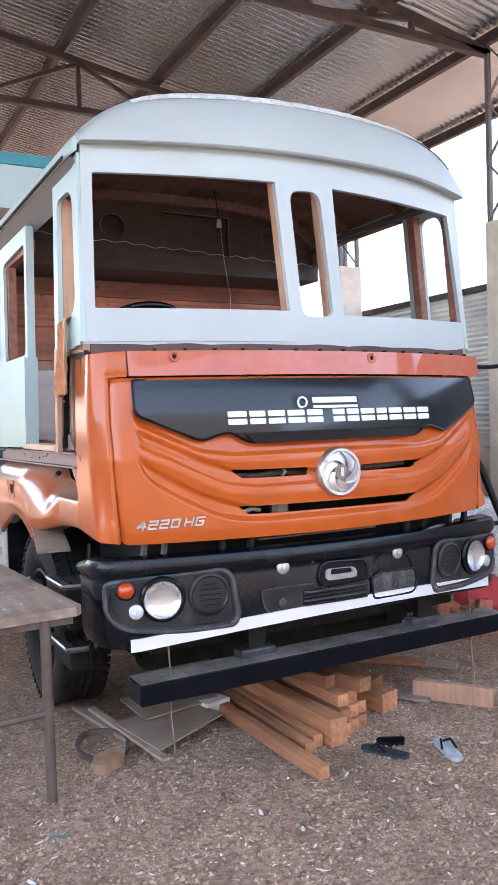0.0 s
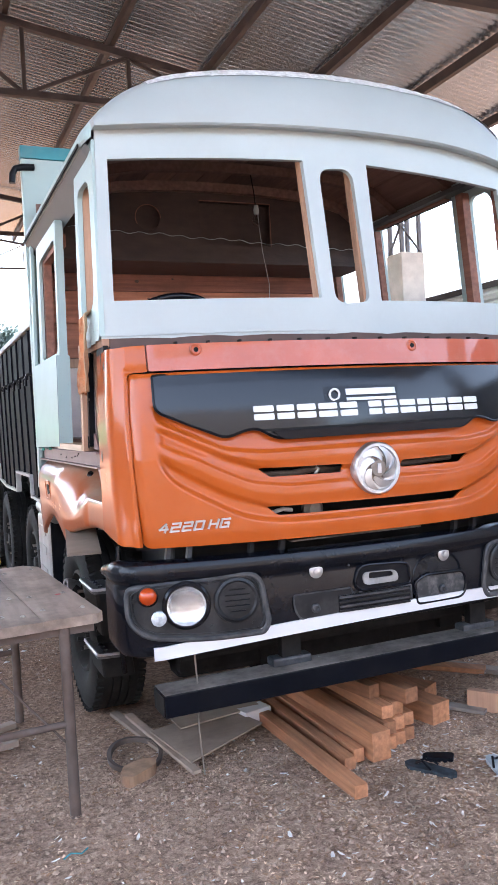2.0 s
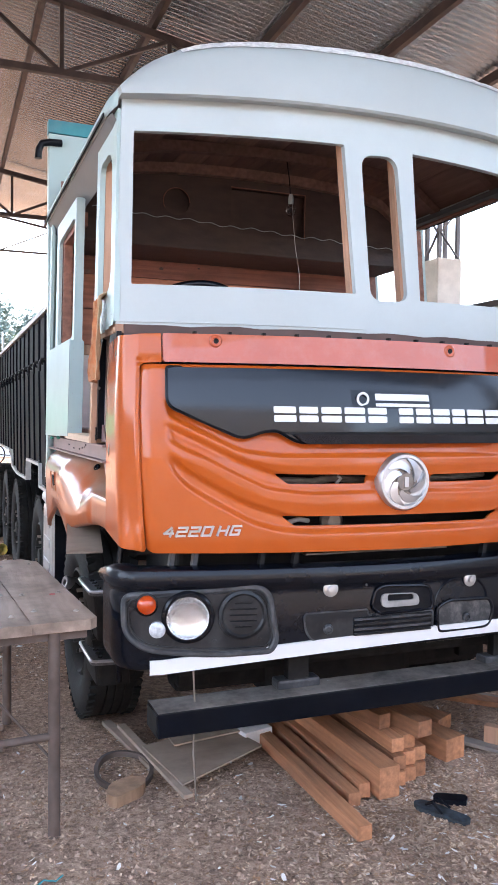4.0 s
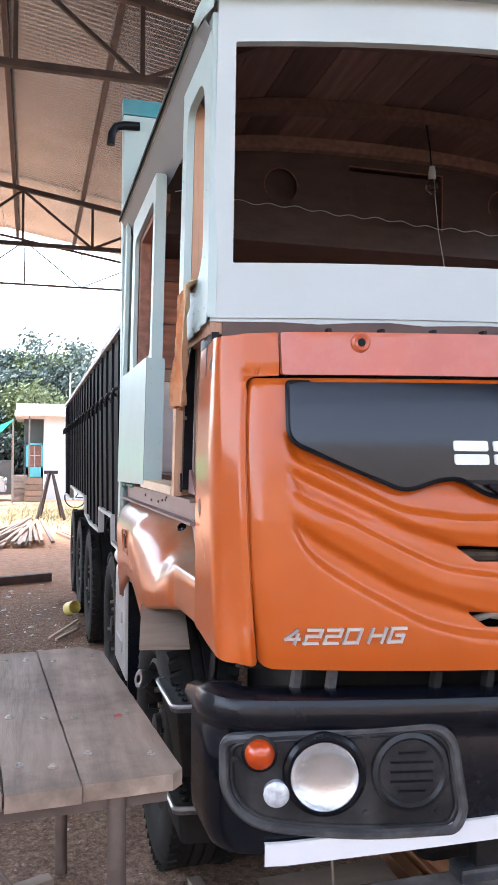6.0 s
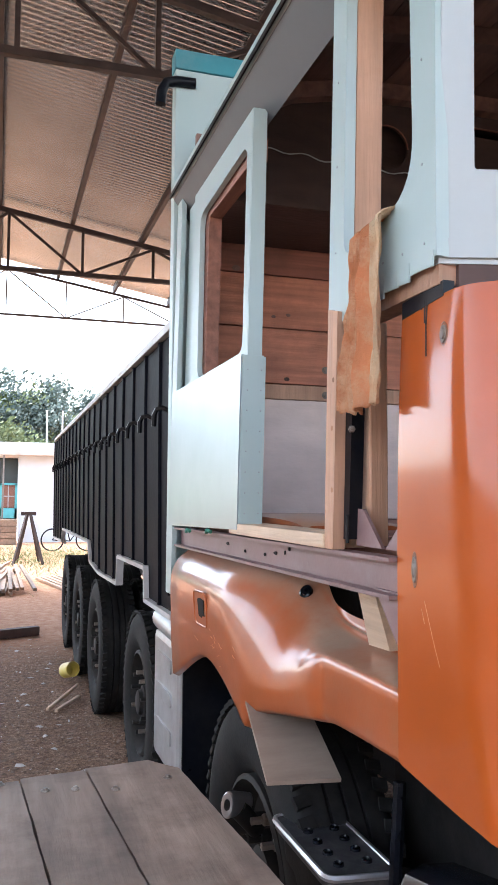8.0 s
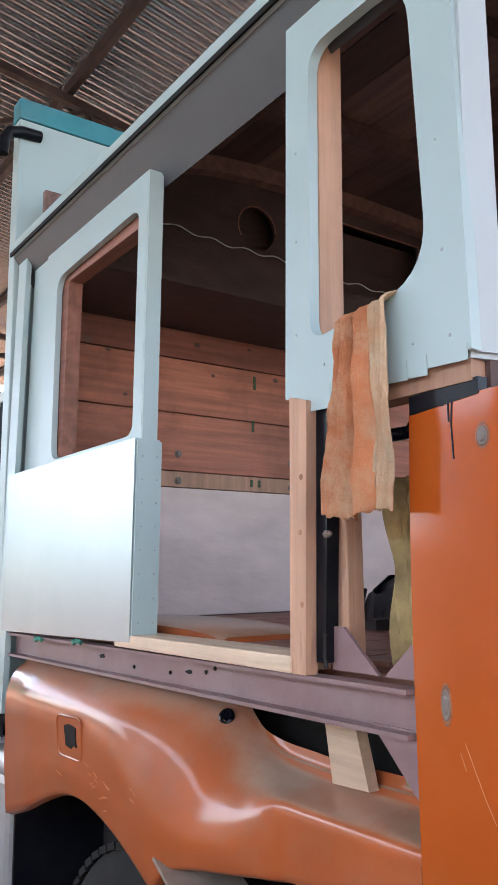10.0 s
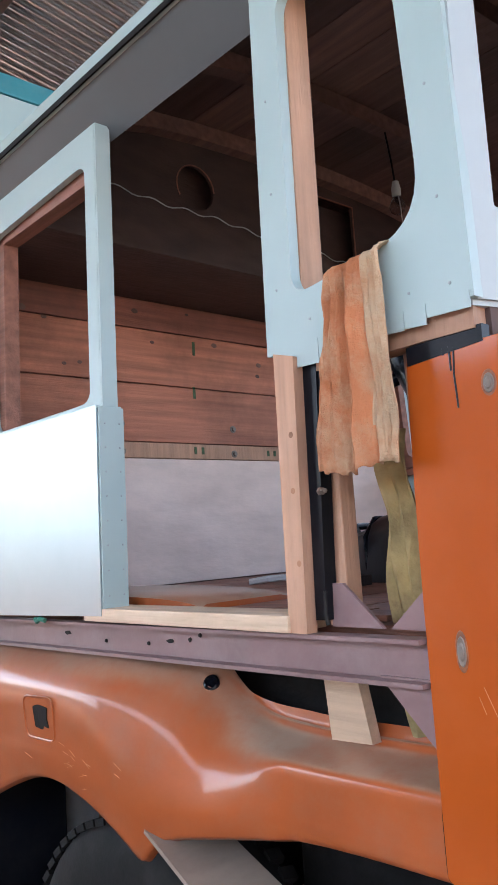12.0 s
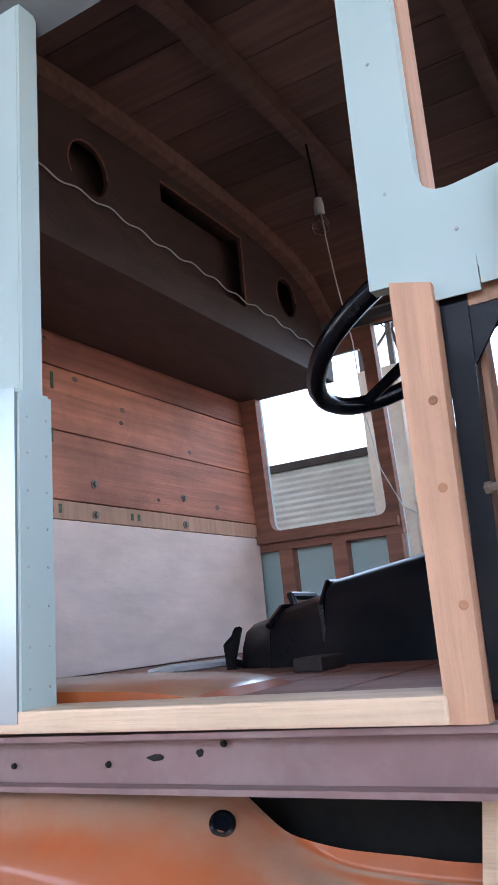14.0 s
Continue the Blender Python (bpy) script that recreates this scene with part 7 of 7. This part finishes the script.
def build_scraps():
    """Paper and wood scraps thrown beside the rear wheels."""
    rnd = random.Random(29)
    verts, faces = [], []
    for i in range(150):
        x, y = rnd.uniform(-3.4, -1.3), rnd.uniform(1.8, 8.6)
        s, a = rnd.uniform(0.012, 0.045), rnd.uniform(0, math.tau)
        n = rnd.choice((4, 5))
        b = len(verts)
        k0 = rnd.uniform(0.3, 0.8)
        for k in range(n):
            t = a + k * math.tau / n
            u, v = s * math.cos(k * math.tau / n) * rnd.uniform(0.8, 1.2), s * k0 * math.sin(k * math.tau / n) * rnd.uniform(0.8, 1.2)
            verts.append((x + math.cos(a) * u - math.sin(a) * v, y + math.sin(a) * u + math.cos(a) * v, 0.006 + rnd.uniform(0, 0.012)))
        verts.append((x, y, 0.016 + rnd.uniform(0, 0.01)))
        faces += [(b + k, b + (k + 1) % n, b + n) for k in range(n)]
    me = bpy.data.meshes.new("paper_scraps")
    me.from_pydata(verts, [], faces)
    me.materials.append(M_CHIP3)
    tagged(new("paper_scraps", me), "white paper and wood scraps on the dark soil", "litter", kind="stuff")


def build_pebbles():
    rnd = random.Random(17)
    for count, label, material, size in ((7000, "grey brown pebbles lying in the soil", M_PEBBLE, (0.004, 0.014)), (260, "pale small stones lying in the soil", M_CHIP3, (0.003, 0.008))):
        verts, faces = [], []
        for i in range(count):
            if rnd.random() < 0.75:
                x, y = rnd.uniform(-2.4, 2.8), rnd.uniform(-2.4, 0.6)
            else:
                x, y = rnd.uniform(-3.4, -1.0), rnd.uniform(1.0, 8.5)
            s = rnd.uniform(*size)
            b = len(verts)
            for k in range(5):
                a = k * math.tau / 5 + rnd.uniform(-0.4, 0.4)
                r = s * rnd.uniform(0.7, 1.25)
                verts.append((x + r * math.cos(a), y + r * math.sin(a), rnd.uniform(-0.001, 0.003)))
            verts.append((x + rnd.uniform(-0.3, 0.3) * s, y + rnd.uniform(-0.3, 0.3) * s, 0.003 + s * rnd.uniform(0.5, 0.9)))
            faces += [(b + k, b + (k + 1) % 5, b + 5) for k in range(5)]
        me = bpy.data.meshes.new("pebbles")
        me.from_pydata(verts, [], faces)
        me.materials.append(material)
        tagged(new("pebbles", me), label, "pebbles", kind="stuff")


M_PEBBLE = mat("grey_brown_pebble", (0.30, 0.215, 0.16), 0.9, 0, 2.5, 0.5)
M_CHIP = mat("pale_shaving", (0.60, 0.45, 0.325), 0.9, 0, 3, 0.45, spec=0.1)
M_CHIP4 = mat("grey_tan_chip", (0.36, 0.265, 0.205), 0.9, 0, 2, 0.55, spec=0.1)
M_CHIP2 = mat("brown_chip", (0.32, 0.20, 0.125), 0.9, 0, 3, 0.45, spec=0.1)
M_CHIP3 = mat("white_scrap", (0.68, 0.65, 0.61), 0.8, 0, 3, 0.15, spec=0.1)
def build_far_corner():
    """Bagged stock, bricks and pipes along the block wall."""
    M_SACK = mat("white_net_sack", (0.62, 0.62, 0.62), 0.8, 0, 60, 0.35, (0.4, 0.38, 0.36), 0.3, 4, 0.6, 90)
    for k, (x, y, z, s) in enumerate(((2.75, 1.9, 0.0, 1.0), (2.95, 2.6, 0.0, 1.05), (2.8, 1.35, 0.0, 0.9))):
        bm = bmesh.new()
        bmesh.ops.create_icosphere(bm, subdivisions=4, radius=0.5)
        for v in bm.verts:
            d = v.co.normalized()
            e = [math.copysign(abs(c) ** 0.55, c) for c in d]
            n = 1 + 0.06 * noise.noise(d * 3 + Vector((k, 0, 0)))
            v.co = Vector((x + e[0] * 0.42 * s * n, y + e[1] * 0.34 * s * n, max(0.0, 0.46 * s + e[2] * 0.47 * s * n)))
        tagged(part("net_sack", bm, M_SACK, smooth=True), "bulging white net sack standing on the soil", "sack", "sacks by the wall")
    rnd = random.Random(4)
    M_BRICK = mat("red_brick", (0.36, 0.14, 0.085), 0.85, 0, 12, 0.25, (0.45, 0.33, 0.25), 0.4, 8, 0.3, 60)
    heap = thing("brick_heap", "small heap of red bricks and wood on the soil", "brick heap", at=(2.05, 0.9, 0))
    for i in range(22):
        a, r = rnd.uniform(0, math.tau), rnd.uniform(0, 0.32)
        m = Matrix.Translation((r * math.cos(a), r * math.sin(a) * 0.8, 0.035 + 0.06 * (i % 4) * (1 - r))) @ Euler((rnd.gauss(0, 0.15), rnd.gauss(0, 0.15), rnd.uniform(0, 3))).to_matrix().to_4x4()
        part("brick", box((-0.11, -0.052, -0.035), (0.11, 0.052, 0.035), 0.005, m), M_BRICK, heap)
    bm = bmesh.new()
    bmesh.ops.create_icosphere(bm, subdivisions=3, radius=0.2)
    for v in bm.verts:
        n = 1 + 0.25 * noise.noise(v.co * 9)
        v.co = Vector((2.25 + v.co.x * n * 1.2, 1.1 + v.co.y * n, 0.20 + max(-0.2, v.co.z * n * 0.9)))
    tagged(part("red_cloth", bm, mat("red_cloth", (0.45, 0.05, 0.06), 0.9, 0, 6, 0.2), smooth=True), "crumpled red cloth bundle on the heap", "cloth")
    for p, q in (((3.74, 2.1, 0.2), (3.74, 2.1, 3.6)), ((4.12, -2.0, 1.30), (4.12, 2.9, 1.30))):
        tagged(part("trim_conduit", tube([p, q], 0.025, 8), M_RAIL), "pale conduit pipe on the wall", "conduit", kind="structure")


build_far_corner()
build_towel()
build_timber_stack()
build_ground_clutter()
build_bench()
build_shavings()
build_scraps()
build_pebbles()


# ---- yard beyond the shed ----
M_LEAF = mat("tree_leaf", (0.088, 0.120, 0.102), 0.7, 0, 0.6, 0.45)
M_LEAF_PALE = mat("pale_tree_leaf", (0.12, 0.15, 0.06), 0.7, 0, 0.6, 0.4)
M_BARK = mat("grey_bark", (0.12, 0.10, 0.08), 0.9, 0, 6, 0.3, bump=0.4, bump_scale=20)


def build_tree(x, y, h, spread, seed, leaf, count=24000):
    rnd = random.Random(seed)
    t = thing("tree", "broad leafy tree with open crown behind the yard", "tree", "trees behind the yard", at=(x, y, -0.03))
    tips = []
    bm = bmesh.new()

    def limb(p, d, length, r, level):
        pts, tp = [p], [1.0]
        q = p.copy()
        for k in range(4):
            d = (d + Vector((rnd.uniform(-0.25, 0.25), rnd.uniform(-0.25, 0.25), rnd.uniform(-0.1, 0.2)))).normalized()
            q = q + d * length / 4
            pts.append(q.copy())
            tp.append(1 - 0.14 * (k + 1))
        tube(pts, r, 6, bm=bm, taper=tp)
        if level >= 3:
            tips.append(q)
            return
        for k in range(3 if level else 5):
            a = rnd.uniform(0, math.tau)
            nd = (d * 0.55 + Vector((math.cos(a), math.sin(a), rnd.uniform(0.0, 0.7))) * 0.8).normalized()
            limb(pts[rnd.choice((2, 3, 4))], nd, length * rnd.uniform(0.55, 0.8), r * 0.5, level + 1)
        tips.append(q)
    limb(Vector((0, 0, 0)), Vector((0, 0, 1)), h * 0.36, 0.22 * h / 8, 0)
    part("trunk", bm, M_BARK, t, "grey branching trunk", True)
    zmax = max(p.z for p in tips) or 1
    verts, faces = [], []
    for i in range(count):
        c = rnd.choice(tips)
        o = Vector((rnd.gauss(0, 0.42), rnd.gauss(0, 0.42), rnd.gauss(0, 0.30)))
        p = Vector((c.x * spread, c.y * spread, c.z * (h - 0.8) / zmax)) + o
        s = rnd.uniform(0.06, 0.15)
        n = Vector((rnd.gauss(0, 1), rnd.gauss(0, 1), rnd.gauss(0.4, 1))).normalized()
        u = n.orthogonal().normalized() * s
        v = n.cross(u) * 0.55
        b = len(verts)
        verts += [p - u, p - v, p + u, p + v]
        faces.append((b, b + 1, b + 2, b + 3))
    me = bpy.data.meshes.new("crown")
    me.from_pydata([tuple(v) for v in verts], [], faces)
    me.materials.append(leaf)
    cr = new("crown", me)
    cr.parent = t
    cr["label"] = "crown of many small leaves"


M_YARDWALL = mat("mossy_grey_yard_wall", (0.13, 0.13, 0.12), 0.9, 0.0, 2, 0.2, (0.07, 0.075, 0.06), 0.5, 1.2)
M_STICK = wood("dry_tan_stick", (0.25, 0.17, 0.115), (6, 6, 6), var=0.2, rand=0.35, amt=0.3)
# wall colour holds the dimness of the porch and the greenery behind it
M_PORCH = mat("dim_porch_grey", (0.065, 0.078, 0.075), 0.85, 0.0, 2, 0.1, (0.045, 0.055, 0.05), 0.4, 1.5)


def build_house():
    t = thing("house", "whitewashed flat roofed house in the bright yard", "house")
    part("wall", box((-1.23, 29.0, -0.05), (7.0, 34.0, 3.12), 0.01), M_WALL, t, "whitewashed wall")
    # added wall behind the window, darkened in place of the dim porch openings
    part("wall", box((-1.98, 31.0, -0.05), (-1.23, 34.0, 3.12), 0.01), M_PORCH, t, "dark wall added for the dim porch and greenery")
    roof = part("roof_slab", box((-2.30, 28.4, 3.12), (7.3, 34.3, 3.32), 0.02), M_CONCRETE, t, "weathered concrete roof slab")
    part("parapet", box((-2.25, 28.45, 3.32), (7.2, 28.6, 3.58), 0.01), M_WALL, roof, "low white parapet")
    for x in (-0.3, 0.25):
        part("roof_rod", tube([(x, 28.8, 3.6), (x, 28.8, 4.8)], 0.03, 6), M_RAIL, roof)
    win = part("window", box((-1.82, 30.96, 1.22), (-1.30, 31.02, 2.10), 0.005), M_FRAMEWOOD, t, "shuttered window")
    M = mat("turquoise_paint", (0.10, 0.42, 0.45), 0.6, 0, 4, 0.1)
    for a, b, c, d in ((-1.90, 0.82, -1.80, 2.16), (-1.32, 0.82, -1.23, 2.16), (-1.90, 2.08, -1.23, 2.16), (-1.90, 0.82, -1.23, 1.20)):
        part("window_frame", box((a, 30.90, b), (c, 30.95, d), 0.003), M, win, "turquoise frame")
    for p, q in (((-1.79, 30.94, 1.66), (-1.33, 30.94, 1.66)), ((-1.56, 30.94, 1.21), (-1.56, 30.94, 2.08))):
        part("glazing_bar", bar(p, q, 0.03, 0.03), M_RAIL, win)
    part("porch_post", box((-1.80, 28.5, -0.05), (-1.74, 28.56, 3.12), 0.01), M_GREYWOOD, t, "thin porch post")
    w = part("wall_yard", box((-40, 33.5, -0.05), (-2.45, 33.75, 1.45), 0.02), M_YARDWALL)
    tagged(w, "grey weathered yard wall below the trees", "yard wall", kind="structure")


def build_car(x, y):
    t = thing("car", "white hatchback car parked in the yard", "car", at=(x, y, 0))
    M = mat("white_car_paint", (0.50, 0.51, 0.52), 0.25, 0, 4, 0.03, coat=0.6)
    prof = [(0.0, 0.30), (0.02, 0.62), (0.14, 0.80), (0.95, 0.93), (1.45, 1.38), (1.7, 1.46), (2.9, 1.46), (3.45, 1.05), (3.8, 0.98), (3.9, 0.85), (3.92, 0.32)]
    bm = bmesh.new()
    prev = None
    for w, k in ((-0.80, 0.94), (-0.84, 1.0), (0.84, 1.0), (0.80, 0.94)):
        ring = [bm.verts.new((-(px - 1.96) * (0.985 if abs(w) < 0.83 else 1) - 0.0, w * (0.82 if pz > 1.2 else 1), 0.05 + pz * k)) for px, pz in prof]
        if prev:
            for i in range(len(ring) - 1):
                bm.faces.new((prev[i], prev[i + 1], ring[i + 1], ring[i]))
            bm.faces.new((prev[0], ring[0], ring[-1], prev[-1]))
        else:
            bm.faces.new(ring)
        prev = ring
    bm.faces.new(prev)
    part("body", bm, M, t, "white painted body", True)
    for sgn in (-1, 1):
        for a in ((0.95, 0.94, 1.5, 1.34, 2.0), (2.05, 0.95, 2.1, 1.36, 2.9)):
            pl = [(-(a[0] + 0.1 - 1.96), a[1] + 0.08), (-(a[4] - 1.96), a[1] + 0.08), (-(a[4] - 0.05 - 1.96), a[3] + 0.06), (-(a[2] - 1.96), a[3] + 0.06)]
            part("window", plate(pl, [], 0.02, lambda u, v, w: Vector((u, sgn * (0.85 - 0.10 * max(0, (v - 1.0) / 0.4) + 0.012 - w), v))), M_GLOSS, t, "dark tinted side window")
        for wx in (0.75, 3.15):
            m = Matrix.Translation((-(wx - 1.96), sgn * 0.76, 0.31)) @ Matrix.Rotation(radians(-90 * sgn), 4, 'X')
            wheel = part("wheel", lathe([(0.2, -0.09), (0.2, 0.07), (0.06, 0.075), (0.0, 0.08)], 24, m), M_CHROME, t, "alloy wheel", True)
            part("tyre", lathe([(0.2, -0.1), (0.29, -0.1), (0.31, -0.06), (0.31, 0.06), (0.29, 0.1), (0.2, 0.09)], 28, m), M_TYRE, wheel, "black tyre", True)
        m = Matrix.Translation((1.93, sgn * 0.6, 0.72)) @ Matrix.Rotation(radians(90), 4, 'Y')
        part("headlamp", lathe([(0.11, -0.02), (0.10, 0.03), (0, 0.05)], 16, m), M_CLEAR, t, "clear headlamp", True)


def build_yard():
    rnd = random.Random(21)
    G = "sticks piled in the yard"
    for i in range(26):
        x, y = -1.9 + rnd.gauss(0, 0.22), 14.2 + rnd.gauss(0, 0.25)
        a = radians(80 + 30 * (x + 1.9) + rnd.gauss(0, 4))
        L = rnd.uniform(1.8, 2.9)
        z = 0.03 + 0.0035 * i
        timber("stick", (x - math.cos(a) * L / 2, y - math.sin(a) * L / 2, z), (x + math.cos(a) * L / 2, y + math.sin(a) * L / 2, z + rnd.uniform(0.08, 0.24)), 0.06, 0.05, M_STICK, "dry weathered stick in a heap on the sand", "stick", G)
    for i in range(5):
        timber("stick", (-0.75 + 0.09 * i, 13.2, 0.03 + 0.01 * i), (-1.15 + 0.10 * i, 15.4, 0.03 + 0.01 * i), 0.06, 0.05, M_STICK, "pale straight stick on the sand", "stick", G)
    # trestle
    t = thing("trestle", "old wooden trestle standing in the yard", "trestle")
    for a, b in (((-1.55, 19.0, 0), (-1.25, 19.3, 1.2)), ((-0.85, 19.0, 0), (-1.15, 19.3, 1.2)), ((-1.45, 19.9, 0), (-1.22, 19.5, 1.2)), ((-0.9, 19.9, 0), (-1.15, 19.5, 1.2))):
        part("leg", bar(a, b, 0.05, 0.05), M_TRUSS, t)
    part("top_beam", bar((-1.38, 19.4, 1.23), (-1.02, 19.4, 1.23), 0.09, 0.09), M_TRUSS, t)
    # bicycle leaning in the yard
    b = thing("bicycle", "dark old bicycle standing before the house", "bicycle", at=(0.2, 24.0, 0))
    for wx in (-0.52, 0.52):
        m = Matrix.Translation((wx, 0, 0.34)) @ Matrix.Rotation(radians(90), 4, 'X')
        part("wheel", tube([m @ Vector((0.33 * math.cos(k * math.tau / 28), 0.33 * math.sin(k * math.tau / 28), 0)) for k in range(28)], 0.022, 6, True), M_TYRE, b, smooth=True)
    for p, q in (((-0.52, 0, 0.34), (-0.15, 0, 0.85)), ((-0.52, 0, 0.34), (0.0, 0, 0.30)), ((0.0, 0, 0.30), (-0.15, 0, 0.90)), ((0.0, 0, 0.30), (0.38, 0, 0.82)), ((-0.13, 0, 0.80), (0.36, 0, 0.85)), ((0.52, 0, 0.34), (0.36, 0, 1.0)), ((0.36, -0.25, 1.0), (0.36, 0.25, 1.0))):
        part("frame_tube", tube([p, q], 0.018, 6), M_BEAM, b)
    part("saddle", box((-0.28, -0.07, 0.90), (-0.02, 0.07, 0.96), 0.02), M_BEAM, b)
    # scrap crates by the house
    for x, y, w, h, m in ((-1.60, 27.9, 0.62, 0.85, M_STICK), (-2.1, 28.2, 0.55, 0.95, M_GREYWOOD)):
        c = thing("crate", "old wooden crate standing by the house", "crate", "crates by the house", at=(x, y, 0))
        for k in range(4):
            part("slat", box((-w / 2, -0.3, h * k / 4 + 0.01), (w / 2, -0.27, h * (k + 1) / 4 - 0.02), 0.003), m, c)
        part("box_body", box((-w / 2 + 0.01, -0.265, 0), (w / 2 - 0.01, 0.3, h), 0.005), m, c)
    # green shade net slung to the porch
    bm = bmesh.new()
    prev = None
    for i in range(21):
        u = i / 20
        ring = []
        for j in range(7):
            v = j / 6
            x = -2.3 - 5.0 * u
            y = 27.0 - 1.2 * v
            z = 2.9 - 1.0 * u * (1.5 - 0.5 * u) - 0.9 * v * min(1.0, u * 3 + 0.05) - 0.25 * math.sin(math.pi * u) + 0.04 * math.sin(9 * u + 4 * v)
            ring.append(bm.verts.new((x, y, z)))
        if prev:
            for k in range(6):
                bm.faces.new((prev[k], prev[k + 1], ring[k + 1], ring[k]))
        prev = ring
    net = thing("shade_net", "bright green shade net slung from poles by the house", "shade net")
    part("net", bm, mat("green_net", (0.004, 0.20, 0.085), 0.8, 0, 6, 0.12, spec=0.1), net, "bright green netting", True)
    for x in (-7.4, -2.32):
        part("pole", tube([(x, 27.0, -0.02), (x, 27.0, 2.95)], 0.035, 8), M_GREYWOOD, net)
    # grass tufts
    verts, faces = [], []
    for i in range(6000):
        x, y = rnd.gauss(-0.8, 1.8), rnd.gauss(21.0, 2.2)
        h, a = rnd.uniform(0.03, 0.14), rnd.uniform(0, math.tau)
        bb = len(verts)
        dx, dy = 0.008 * math.cos(a), 0.008 * math.sin(a)
        verts += [(x - dx, y - dy, 0), (x + dx, y + dy, 0), (x + rnd.gauss(0, 0.08), y + rnd.gauss(0, 0.08), h)]
        faces.append((bb, bb + 1, bb + 2))
    me = bpy.data.meshes.new("dry_grass")
    me.from_pydata(verts, [], faces)
    me.materials.append(mat("dry_grass", (0.15, 0.175, 0.075), 0.9, 0, 2, 0.4))
    tagged(new("dry_grass", me), "dry yellow green grass in the yard", "grass", kind="stuff")


build_house()
build_car(-4.55, 29.0)
build_yard()
# the tree at x -13 is out of view, added to darken the side panel's reflection
for tx, ty, th, sp, sd, lf in ((-8, 40, 9.0, 1.5, 1, M_LEAF), (-3.6, 39, 8.4, 1.5, 2, M_LEAF), (0.8, 42, 7.6, 1.5, 3, M_LEAF_PALE), (-5.8, 36.5, 6.0, 1.5, 4, M_LEAF), (5.0, 43, 8.0, 1.5, 5, M_LEAF), (-13, 44, 10.0, 1.6, 6, M_LEAF), (11, 45, 9.0, 1.6, 7, M_LEAF), (-1.6, 37, 5.2, 1.4, 8, M_LEAF_PALE), (-4.4, 35.0, 3.6, 1.8, 11, M_LEAF), (-2.6, 35.6, 3.4, 1.6, 12, M_LEAF), (-7.0, 35.0, 3.8, 1.8, 13, M_LEAF)):
    build_tree(tx, ty, th, sp, sd, lf)
